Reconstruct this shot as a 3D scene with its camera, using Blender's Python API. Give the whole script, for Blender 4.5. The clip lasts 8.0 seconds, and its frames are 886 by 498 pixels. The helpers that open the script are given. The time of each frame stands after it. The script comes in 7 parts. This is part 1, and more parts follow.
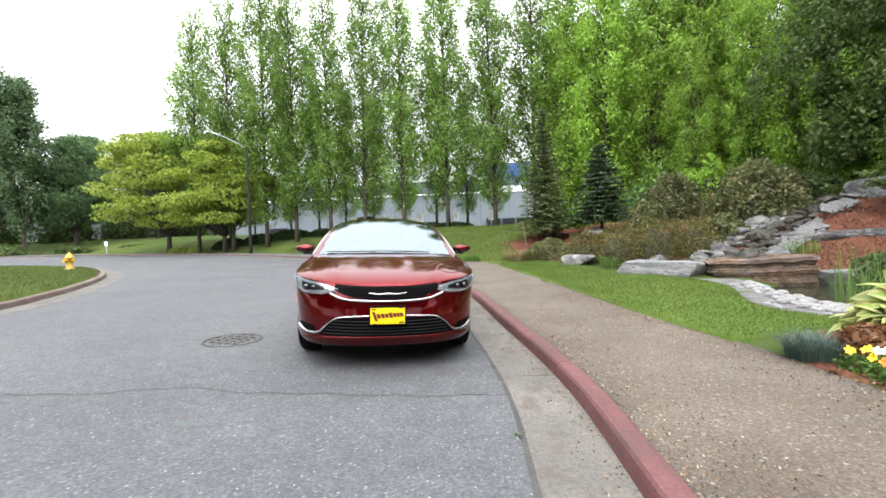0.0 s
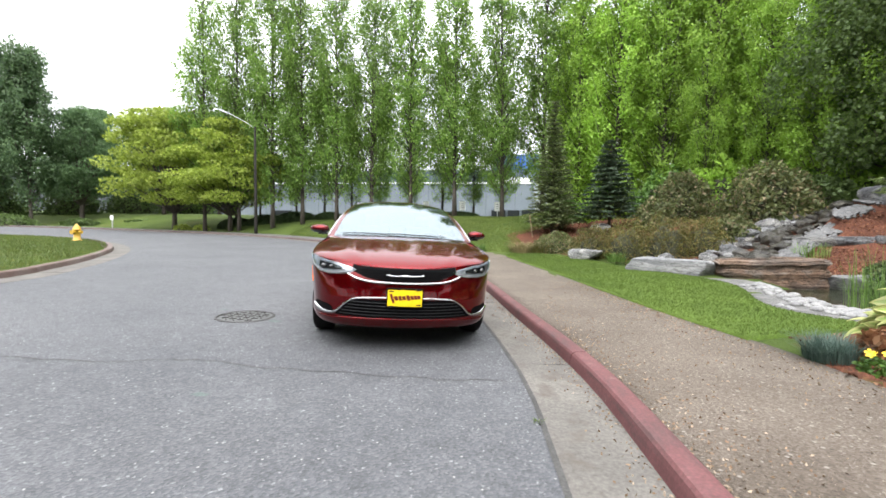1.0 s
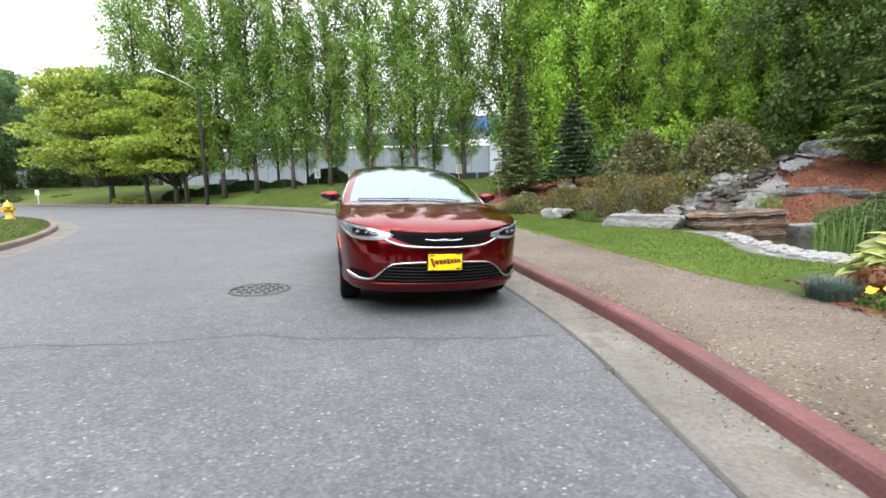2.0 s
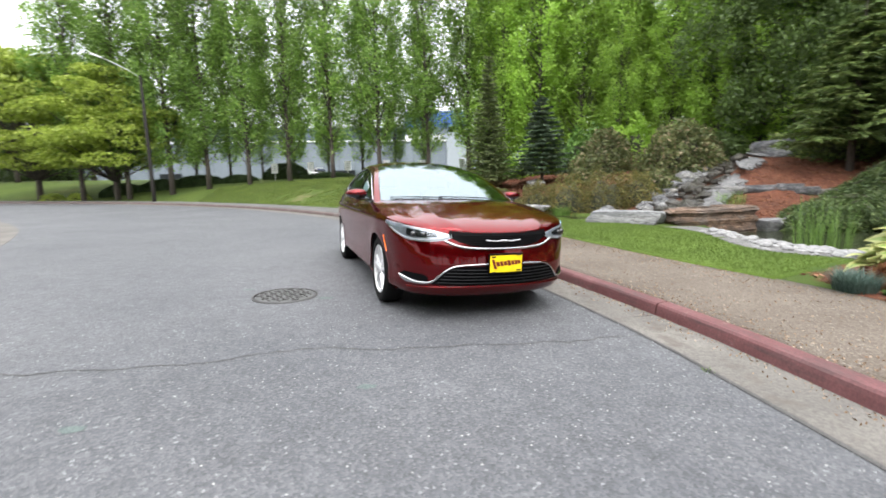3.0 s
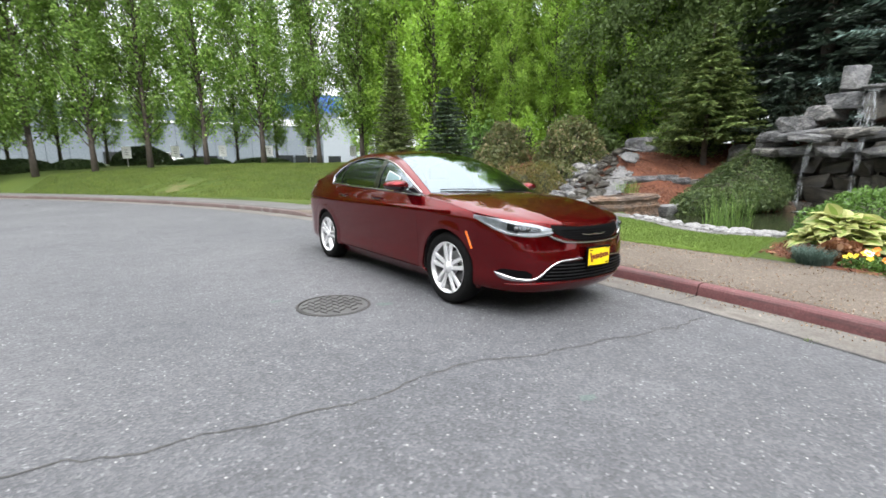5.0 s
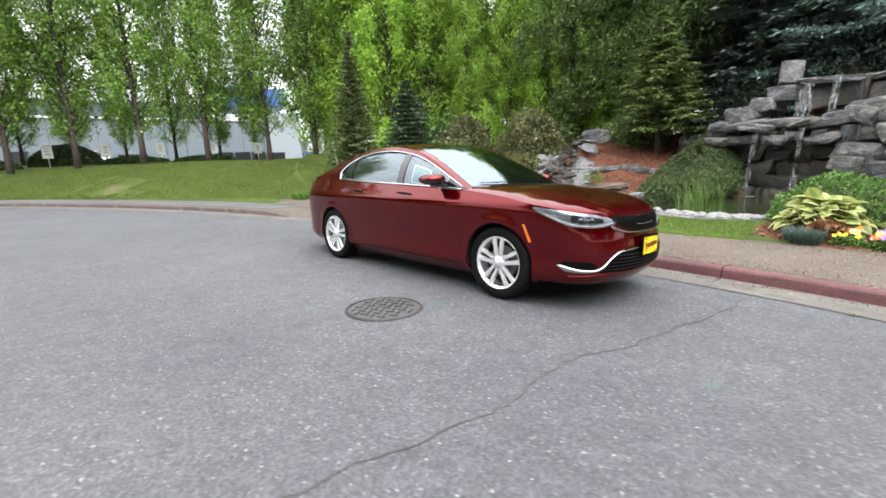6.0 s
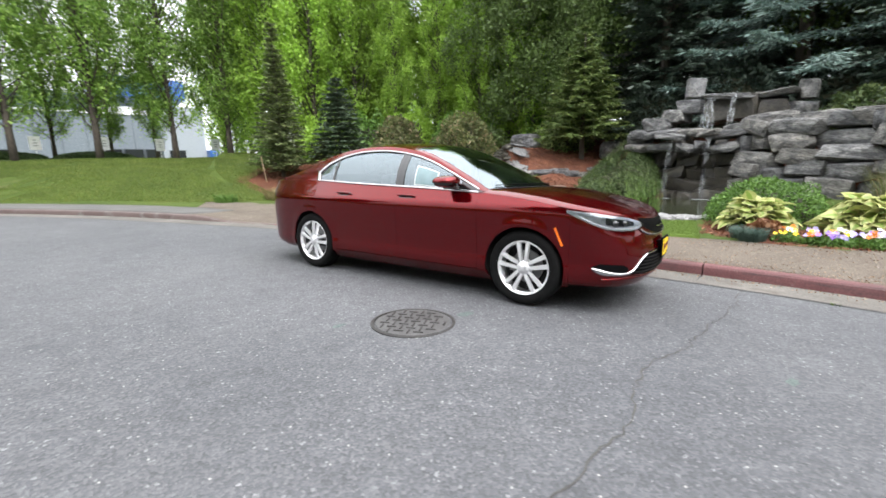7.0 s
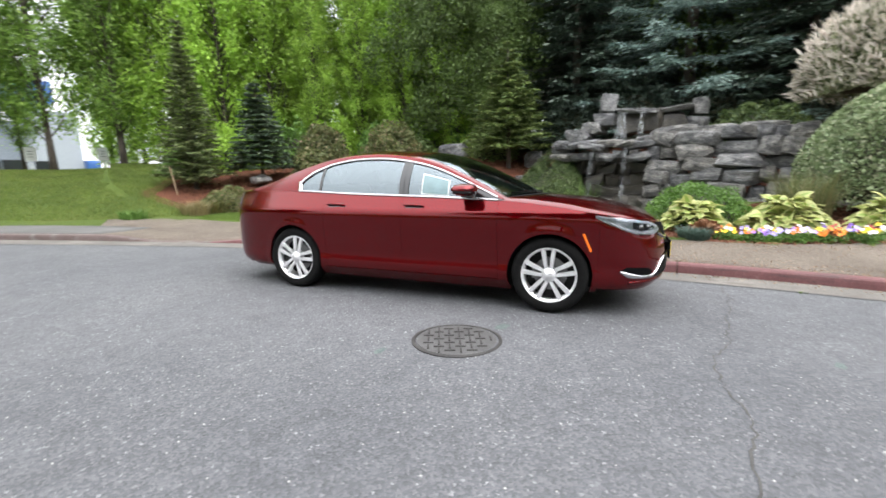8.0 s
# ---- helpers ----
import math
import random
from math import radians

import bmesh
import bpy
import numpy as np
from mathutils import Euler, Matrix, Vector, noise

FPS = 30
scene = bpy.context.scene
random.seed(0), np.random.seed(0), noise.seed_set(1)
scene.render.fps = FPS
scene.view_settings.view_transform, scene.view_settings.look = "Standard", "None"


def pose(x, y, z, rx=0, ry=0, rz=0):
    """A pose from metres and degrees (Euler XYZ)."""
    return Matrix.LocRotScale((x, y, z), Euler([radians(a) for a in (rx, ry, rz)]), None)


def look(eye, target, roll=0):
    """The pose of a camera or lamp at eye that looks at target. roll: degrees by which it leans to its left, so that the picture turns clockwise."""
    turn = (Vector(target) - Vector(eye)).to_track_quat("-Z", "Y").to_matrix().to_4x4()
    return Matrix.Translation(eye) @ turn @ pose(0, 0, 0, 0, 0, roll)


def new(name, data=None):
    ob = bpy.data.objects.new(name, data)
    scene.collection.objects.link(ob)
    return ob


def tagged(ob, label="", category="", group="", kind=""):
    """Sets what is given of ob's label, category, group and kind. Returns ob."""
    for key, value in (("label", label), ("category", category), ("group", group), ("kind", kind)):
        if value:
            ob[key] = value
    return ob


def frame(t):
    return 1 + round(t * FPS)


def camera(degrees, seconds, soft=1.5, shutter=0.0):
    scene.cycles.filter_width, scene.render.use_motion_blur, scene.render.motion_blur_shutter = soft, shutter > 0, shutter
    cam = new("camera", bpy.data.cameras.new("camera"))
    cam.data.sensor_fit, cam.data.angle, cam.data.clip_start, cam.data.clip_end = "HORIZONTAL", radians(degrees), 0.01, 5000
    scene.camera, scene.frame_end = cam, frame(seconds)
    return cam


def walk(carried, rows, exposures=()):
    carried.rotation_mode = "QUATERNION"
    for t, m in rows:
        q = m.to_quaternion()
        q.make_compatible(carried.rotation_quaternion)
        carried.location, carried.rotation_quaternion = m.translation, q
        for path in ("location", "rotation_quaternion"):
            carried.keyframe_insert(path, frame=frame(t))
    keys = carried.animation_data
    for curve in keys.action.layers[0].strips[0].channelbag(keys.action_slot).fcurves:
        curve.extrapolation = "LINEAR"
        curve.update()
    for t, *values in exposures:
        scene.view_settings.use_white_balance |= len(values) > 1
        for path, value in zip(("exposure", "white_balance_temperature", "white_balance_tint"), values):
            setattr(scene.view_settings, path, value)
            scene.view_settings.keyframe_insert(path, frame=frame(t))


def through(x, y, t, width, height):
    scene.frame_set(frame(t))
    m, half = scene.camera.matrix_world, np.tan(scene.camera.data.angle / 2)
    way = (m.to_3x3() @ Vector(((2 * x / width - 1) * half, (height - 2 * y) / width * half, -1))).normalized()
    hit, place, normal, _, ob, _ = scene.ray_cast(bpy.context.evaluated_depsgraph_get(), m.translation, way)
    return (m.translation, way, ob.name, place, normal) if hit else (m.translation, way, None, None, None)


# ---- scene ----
cam = camera(91.8, 8.0, soft=1.6, shutter=0.4)
PATH = [
    (0, (0.262, 0.153, 1.064), (0.059, 2.142, 1.023), -2.0),
    (0.5, (0.239, 0.17, 1.049), (0.032, 2.158, 0.984), -1.2),
    (1, (0.104, 0.157, 1.022), (-0.11, 2.143, 0.932), 0.6),
    (1.5, (-0.236, 0.116, 1.012), (-0.303, 2.107, 0.829), -0.1),
    (1.7, (-0.39, 0.091, 1.007), (-0.418, 2.079, 0.788), -0.8),
    (2.8, (-1.366, 0.31, 1.054), (-1.264, 2.287, 0.767), -0.6),
    (3, (-1.55, 0.34, 1.06), (-1.337, 2.309, 0.779), -1.2),
    (3.5, (-2.011, 0.499, 1.064), (-1.656, 2.444, 0.763), -2.7),
    (4, (-2.439, 0.687, 1.083), (-1.977, 2.61, 0.784), -1.0),
    (4.5, (-2.89, 0.857, 1.107), (-2.223, 2.714, 0.781), -1.0),
    (4.7, (-3.056, 0.942, 1.113), (-2.345, 2.782, 0.782), -1.2),
    (5.8, (-3.896, 1.474, 1.15), (-2.934, 3.186, 0.773), -1.0),
    (6, (-4.043, 1.612, 1.138), (-3.052, 3.309, 0.763), -2.1),
    (6.5, (-4.346, 1.966, 1.157), (-3.249, 3.604, 0.819), -1.2),
    (7, (-4.646, 2.352, 1.157), (-3.344, 3.823, 0.78), -1.4),
    (7.5, (-4.877, 2.785, 1.159), (-3.478, 4.169, 0.801), -0.9),
    (8, (-5.142, 3.172, 1.165), (-3.567, 4.355, 0.821), -1.9),
]
walk(cam, [(t, look(eye, target, roll)) for t, eye, target, roll in PATH], exposures=[(0.0, 1.95), (8.0, 1.95)])

# ---- sky and light: bright overcast day ----
world = bpy.data.worlds.new("sky")
scene.world = world
world.use_nodes = True
wn, wl = world.node_tree.nodes, world.node_tree.links
wn.clear()
w_out = wn.new("ShaderNodeOutputWorld")
w_bg = wn.new("ShaderNodeBackground")
w_sky = wn.new("ShaderNodeTexSky")
w_sky.sky_type = "NISHITA"
w_sky.sun_disc = False
w_sky.sun_elevation = radians(52)
w_sky.sun_rotation = radians(200)
w_sky.air_density, w_sky.dust_density, w_sky.ozone_density = 1.0, 6.0, 1.0
w_hsv = wn.new("ShaderNodeHueSaturation")
w_hsv.inputs["Saturation"].default_value = 0.2
w_bg.inputs["Strength"].default_value = 0.15
# an even cloud deck, three times as bright overhead as at the horizon, with a share of the sky behind it
w_tc = wn.new("ShaderNodeTexCoord")
w_sep = wn.new("ShaderNodeSeparateXYZ")
w_deck = wn.new("ShaderNodeMapRange")
w_deck.inputs["From Min"].default_value, w_deck.inputs["From Max"].default_value = 0.0, 1.0
w_deck.inputs["To Min"].default_value, w_deck.inputs["To Max"].default_value = 3.6, 10.5
w_cloud = wn.new("ShaderNodeMix")
w_cloud.data_type, w_cloud.blend_type = "RGBA", "MULTIPLY"
w_cloud.inputs[0].default_value = 1.0
w_cloud.inputs[6].default_value = (0.97, 0.99, 1.03, 1)
w_mix = wn.new("ShaderNodeMix")
w_mix.data_type = "RGBA"
w_mix.inputs[0].default_value = 0.8
wl.new(w_tc.outputs["Generated"], w_sep.inputs[0])
wl.new(w_sep.outputs["Z"], w_deck.inputs["Value"])
wl.new(w_deck.outputs[0], w_cloud.inputs[7])
wl.new(w_sky.outputs[0], w_hsv.inputs["Color"])
wl.new(w_hsv.outputs[0], w_mix.inputs[6])
wl.new(w_cloud.outputs[2], w_mix.inputs[7])
wl.new(w_mix.outputs[2], w_bg.inputs["Color"])
wl.new(w_bg.outputs[0], w_out.inputs["Surface"])

sun = new("sun", bpy.data.lights.new("sun", "SUN"))
sun.data.energy, sun.data.angle, sun.data.color = 0.5, radians(40), (1.0, 0.98, 0.95)
sun.matrix_world = look((0, 0, 30), (-6, 14, 0))

# ---- materials ----


def nodes_of(name):
    m = bpy.data.materials.new(name)
    m.use_nodes = True
    nt = m.node_tree
    return m, nt, nt.nodes["Principled BSDF"]


def put(nt, kind, **values):
    n = nt.nodes.new(kind)
    for key, v in values.items():
        n.inputs[key.replace("_", " ")].default_value = v
    return n


def ramp(nt, fac, stops):
    r = nt.nodes.new("ShaderNodeValToRGB")
    e = r.color_ramp.elements
    while len(e) < len(stops):
        e.new(0.5)
    for el, (p, c) in zip(e, stops):
        el.position, el.color = p, (*c, 1)
    nt.links.new(fac, r.inputs[0])
    return r


def coords(nt, scale=(1, 1, 1), kind="Object"):
    tc = nt.nodes.new("ShaderNodeTexCoord")
    mp = nt.nodes.new("ShaderNodeMapping")
    mp.inputs["Scale"].default_value = scale
    nt.links.new(tc.outputs[kind], mp.inputs["Vector"])
    return mp.outputs[0]


def noise_tex(nt, vec, scale, detail=4.0, rough=0.55):
    n = put(nt, "ShaderNodeTexNoise", Scale=scale, Detail=detail, Roughness=rough)
    nt.links.new(vec, n.inputs["Vector"])
    return n.outputs["Fac"]


def mix(nt, fac, a, b, mode="MIX"):
    m = nt.nodes.new("ShaderNodeMix")
    m.data_type, m.blend_type = "RGBA", mode
    for sock, v in ((m.inputs[0], fac), (m.inputs[6], a), (m.inputs[7], b)):
        if isinstance(v, (int, float)):
            sock.default_value = v
        elif isinstance(v, tuple):
            sock.default_value = (*v, 1)
        else:
            nt.links.new(v, sock)
    return m.outputs[2]


def bump(nt, bsdf, height, strength=0.4, distance=0.01):
    b = put(nt, "ShaderNodeBump", Strength=strength, Distance=distance)
    nt.links.new(height, b.inputs["Height"])
    nt.links.new(b.outputs[0], bsdf.inputs["Normal"])


def surface(name, c1, c2, scale=3.0, fine=40.0, rough=0.8, metal=0.0, bump_s=0.3, bump_d=0.01, c3=None, spec=0.5, stretch=(1, 1, 1), kind="Object", tint=False):
    """Two-tone surface with coarse and fine variation and a matching relief."""
    m, nt, b = nodes_of(name)
    v = coords(nt, stretch, kind)
    n1, n2 = noise_tex(nt, v, scale), noise_tex(nt, v, fine, 6.0, 0.65)
    base = ramp(nt, n1, [(0.32, c1), (0.68, c2)]).outputs[0]
    grain = ramp(nt, n2, [(0.3, (0.62, 0.62, 0.62)), (0.7, (1.3, 1.3, 1.3))]).outputs[0]
    col = mix(nt, 1.0, base, grain, "MULTIPLY")
    if c3:
        n3 = noise_tex(nt, v, scale * 2.7, 3.0)
        col = mix(nt, ramp(nt, n3, [(0.55, (0, 0, 0)), (0.72, (1, 1, 1))]).outputs[0], col, c3)
    if tint:
        info = nt.nodes.new("ShaderNodeObjectInfo")
        each = ramp(nt, info.outputs["Random"], [(0.0, (0.68, 0.68, 0.7)), (0.4, (1.0, 0.99, 0.97)), (0.75, (1.2, 1.14, 1.04)), (1.0, (1.38, 1.38, 1.38))]).outputs[0]
        col = mix(nt, 1.0, col, each, "MULTIPLY")
    nt.links.new(col, b.inputs["Base Color"])
    b.inputs["Roughness"].default_value = rough
    b.inputs["Metallic"].default_value = metal
    b.inputs["Specular IOR Level"].default_value = spec
    if bump_s:
        bump(nt, b, n2, bump_s, bump_d)
    return m


def leafy(name, dark, light, rough=0.5, through=0.35, tip=None):
    """Leaves: each its own tone, some light passing through."""
    m, nt, b = nodes_of(name)
    geo = nt.nodes.new("ShaderNodeNewGeometry")
    info = nt.nodes.new("ShaderNodeObjectInfo")
    stops = [(0.0, dark), (0.75, light)] + ([(1.0, tip)] if tip else [])
    col = ramp(nt, geo.outputs["Random Per Island"], stops).outputs[0]
    tone = ramp(nt, info.outputs["Random"], [(0.0, (0.8, 0.8, 0.8)), (1.0, (1.15, 1.15, 1.15))]).outputs[0]
    big = ramp(nt, noise_tex(nt, coords(nt), 0.9, 2.0), [(0.3, (0.75, 0.78, 0.7)), (0.7, (1.15, 1.12, 1.1))]).outputs[0]
    col = mix(nt, 1.0, mix(nt, 1.0, col, tone, "MULTIPLY"), big, "MULTIPLY")
    nt.links.new(col, b.inputs["Base Color"])
    b.inputs["Roughness"].default_value = rough
    b.inputs["Specular IOR Level"].default_value = 0.35
    tr = nt.nodes.new("ShaderNodeBsdfTranslucent")
    nt.links.new(col, tr.inputs["Color"])
    ms = nt.nodes.new("ShaderNodeMixShader")
    ms.inputs[0].default_value = through
    nt.links.new(b.outputs[0], ms.inputs[1])
    nt.links.new(tr.outputs[0], ms.inputs[2])
    nt.links.new(ms.outputs[0], nt.nodes["Material Output"].inputs["Surface"])
    return m


def plain(name, colour, rough=0.5, metal=0.0, coat=0.0, spec=0.5, var=0.12, scale=12.0):
    m, nt, b = nodes_of(name)
    lo = tuple(c * (1 - var) for c in colour)
    hi = tuple(min(1, c * (1 + var)) for c in colour)
    nt.links.new(ramp(nt, noise_tex(nt, coords(nt), scale), [(0.3, lo), (0.7, hi)]).outputs[0], b.inputs["Base Color"])
    b.inputs["Roughness"].default_value = rough
    b.inputs["Metallic"].default_value = metal
    b.inputs["Coat Weight"].default_value = coat
    b.inputs["Coat Roughness"].default_value = 0.03
    b.inputs["Specular IOR Level"].default_value = spec
    return m


def asphalt_mat():
    m, nt, b = nodes_of("asphalt")
    v = coords(nt)
    vor = put(nt, "ShaderNodeTexVoronoi", Scale=75.0)
    nt.links.new(v, vor.inputs["Vector"])
    stone = ramp(nt, vor.outputs["Color"], [(0.0, (0.046, 0.0475, 0.052)), (0.5, (0.071, 0.0725, 0.0785)), (0.86, (0.102, 0.1035, 0.1095)), (1.0, (0.24, 0.24, 0.248))])
    wear = ramp(nt, noise_tex(nt, v, 0.45, 5.0, 0.6), [(0.3, (0.78, 0.79, 0.81)), (0.7, (1.16, 1.15, 1.14))]).outputs[0]
    fine = ramp(nt, noise_tex(nt, v, 6.0, 6.0, 0.7), [(0.3, (0.8, 0.8, 0.8)), (0.7, (1.15, 1.15, 1.15))]).outputs[0]
    col = mix(nt, 1.0, mix(nt, 1.0, stone.outputs[0], wear, "MULTIPLY"), fine, "MULTIPLY")
    chip = put(nt, "ShaderNodeTexVoronoi", Scale=11.0)
    nt.links.new(v, chip.inputs["Vector"])
    chips = ramp(nt, chip.outputs["Distance"], [(0.045, (1, 1, 1)), (0.08, (0, 0, 0))]).outputs[0]
    col = mix(nt, chips, col, (0.3, 0.295, 0.285))
    # old oil and rubber stains
    stain = ramp(nt, noise_tex(nt, v, 1.3, 3.0, 0.5), [(0.66, (0, 0, 0)), (0.78, (0.35, 0.35, 0.35))]).outputs[0]
    col = mix(nt, stain, col, (0.035, 0.035, 0.037))
    nt.links.new(col, b.inputs["Base Color"])
    b.inputs["Roughness"].default_value = 0.82
    bump(nt, b, vor.outputs["Distance"], 0.6, 0.006)
    return m


def ground_mat():
    """Grass, giving way to red bark mulch where the attribute says so."""
    m, nt, b = nodes_of("grass_and_mulch")
    v = coords(nt)
    g1 = ramp(nt, noise_tex(nt, v, 0.35, 4.0), [(0.3, (0.042, 0.068, 0.012)), (0.62, (0.066, 0.094, 0.018)), (0.8, (0.1, 0.098, 0.032))]).outputs[0]
    gf = noise_tex(nt, v, 38.0, 6.0, 0.7)
    grass = mix(nt, 1.0, g1, ramp(nt, gf, [(0.25, (0.5, 0.55, 0.5)), (0.75, (1.35, 1.3, 1.2))]).outputs[0], "MULTIPLY")
    # a trodden bare streak across the bank
    gp = nt.nodes.new("ShaderNodeMapping")
    gp.inputs["Location"].default_value = (6.6, -25.6, -0.7)
    nt.links.new(v, gp.inputs["Vector"])
    gs = nt.nodes.new("ShaderNodeVectorMath")
    gs.operation = "MULTIPLY"
    gs.inputs[1].default_value = (0.3, 0.2, 0.2)
    nt.links.new(gp.outputs[0], gs.inputs[0])
    gd = nt.nodes.new("ShaderNodeVectorMath")
    gd.operation = "LENGTH"
    nt.links.new(gs.outputs[0], gd.inputs[0])
    ga = nt.nodes.new("ShaderNodeMath")
    ga.operation = "MULTIPLY_ADD"
    nt.links.new(noise_tex(nt, v, 1.8, 5.0, 0.65), ga.inputs[0])
    ga.inputs[1].default_value = 1.7
    nt.links.new(gd.outputs["Value"], ga.inputs[2])
    bare = ramp(nt, ga.outputs[0], [(0.95, (0.6, 0.6, 0.6)), (1.35, (0, 0, 0))]).outputs[0]
    grass = mix(nt, bare, grass, (0.13, 0.112, 0.058))
    vor = put(nt, "ShaderNodeTexVoronoi", Scale=30.0)
    nt.links.new(v, vor.inputs["Vector"])
    bark = ramp(nt, vor.outputs["Color"], [(0.0, (0.034, 0.0136, 0.00935)), (0.5, (0.085, 0.0306, 0.017)), (1.0, (0.1615, 0.068, 0.03825))]).outputs[0]
    bark = mix(nt, 1.0, bark, ramp(nt, noise_tex(nt, v, 1.4), [(0.3, (0.75, 0.75, 0.75)), (0.7, (1.2, 1.15, 1.1))]).outputs[0], "MULTIPLY")
    at = nt.nodes.new("ShaderNodeAttribute")
    at.attribute_name = "mulch"
    add = nt.nodes.new("ShaderNodeMath")
    add.operation = "ADD"
    sub = nt.nodes.new("ShaderNodeMath")
    sub.operation = "MULTIPLY_ADD"
    nt.links.new(noise_tex(nt, v, 2.5, 5.0), sub.inputs[0])
    sub.inputs[1].default_value, sub.inputs[2].default_value = 0.5, -0.25
    nt.links.new(at.outputs["Fac"], add.inputs[0])
    nt.links.new(sub.outputs[0], add.inputs[1])
    fac = ramp(nt, add.outputs[0], [(0.46, (0, 0, 0)), (0.54, (1, 1, 1))]).outputs[0]
    nt.links.new(mix(nt, fac, grass, bark), b.inputs["Base Color"])
    b.inputs["Roughness"].default_value = 0.9
    b.inputs["Specular IOR Level"].default_value = 0.2
    bump(nt, b, gf, 0.7, 0.03)
    return m


def gravel_mat():
    m, nt, b = nodes_of("decomposed_granite")
    v = coords(nt)
    vor = put(nt, "ShaderNodeTexVoronoi", Scale=90.0)
    nt.links.new(v, vor.inputs["Vector"])
    grit = ramp(nt, vor.outputs["Color"], [(0.0, (0.0624, 0.04836, 0.03744)), (0.5, (0.1014, 0.08268, 0.06552)), (0.85, (0.1404, 0.1186, 0.0975)), (1.0, (0.234, 0.2106, 0.1872))]).outputs[0]
    wide = ramp(nt, noise_tex(nt, v, 0.8, 6.0, 0.6), [(0.3, (0.64, 0.6, 0.56)), (0.68, (1.16, 1.15, 1.14))]).outputs[0]
    chip = put(nt, "ShaderNodeTexVoronoi", Scale=13.0)
    nt.links.new(v, chip.inputs["Vector"])
    chips = ramp(nt, chip.outputs["Distance"], [(0.05, (1, 1, 1)), (0.085, (0, 0, 0))]).outputs[0]
    col = mix(nt, chips, mix(nt, 1.0, grit, wide, "MULTIPLY"), (0.22, 0.195, 0.17))
    # scattered larger crumbs of pale and of dark stone
    crumb = put(nt, "ShaderNodeTexVoronoi", Scale=34.0)
    nt.links.new(v, crumb.inputs["Vector"])
    sep = nt.nodes.new("ShaderNodeSeparateColor")
    nt.links.new(crumb.outputs["Color"], sep.inputs[0])
    core = ramp(nt, crumb.outputs["Distance"], [(0.3, (1, 1, 1)), (0.42, (0, 0, 0))]).outputs[0]
    for band_, tone_ in (([(0.94, (0, 0, 0)), (0.95, (1, 1, 1))], (0.2, 0.178, 0.155)), ([(0.05, (1, 1, 1)), (0.06, (0, 0, 0))], (0.055, 0.042, 0.033))):
        pick = mix(nt, 1.0, ramp(nt, sep.outputs[0], band_).outputs[0], core, "MULTIPLY")
        col = mix(nt, pick, col, tone_)
    nt.links.new(col, b.inputs["Base Color"])
    b.inputs["Roughness"].default_value = 0.95
    bump(nt, b, vor.outputs["Distance"], 0.7, 0.008)
    return m


def kerb_mat():
    m, nt, b = nodes_of("red_kerb_paint")
    v = coords(nt)
    worn = noise_tex(nt, v, 7.0, 8.0, 0.7)
    paint = ramp(nt, noise_tex(nt, v, 2.2, 5.0, 0.65), [(0.3, (0.082, 0.026, 0.027)), (0.55, (0.115, 0.041, 0.042)), (0.75, (0.15, 0.066, 0.066))]).outputs[0]
    col = mix(nt, ramp(nt, worn, [(0.6, (0, 0, 0)), (0.7, (1, 1, 1))]).outputs[0], paint, (0.17, 0.105, 0.096))
    scuff = noise_tex(nt, coords(nt, (1, 0.35, 3.0)), 5.0, 6.0, 0.7)
    col = mix(nt, ramp(nt, scuff, [(0.5, (0, 0, 0)), (0.68, (0.8, 0.8, 0.8))]).outputs[0], col, (0.045, 0.028, 0.027))
    nt.links.new(mix(nt, 1.0, col, ramp(nt, noise_tex(nt, v, 60.0), [(0.3, (0.72, 0.72, 0.72)), (0.7, (1.2, 1.2, 1.2))]).outputs[0], "MULTIPLY"), b.inputs["Base Color"])
    b.inputs["Roughness"].default_value = 0.7
    bump(nt, b, worn, 0.25, 0.006)
    return m


def glass_mat(name, tint, ior):
    """Thin vehicle glazing: mirror-like by Fresnel, dim and tinted to look through."""
    m, nt, b = nodes_of(name)
    tr = nt.nodes.new("ShaderNodeBsdfTransparent")
    tr.inputs["Color"].default_value = (*tint, 1)
    gl = nt.nodes.new("ShaderNodeBsdfGlossy")
    gl.inputs["Roughness"].default_value = 0.01
    gl.inputs["Color"].default_value = (0.82, 0.94, 1, 1)
    fr = put(nt, "ShaderNodeFresnel", IOR=ior)
    ms = nt.nodes.new("ShaderNodeMixShader")
    nt.links.new(fr.outputs[0], ms.inputs[0])
    nt.links.new(tr.outputs[0], ms.inputs[1])
    nt.links.new(gl.outputs[0], ms.inputs[2])
    nt.links.new(ms.outputs[0], nt.nodes["Material Output"].inputs["Surface"])
    return m


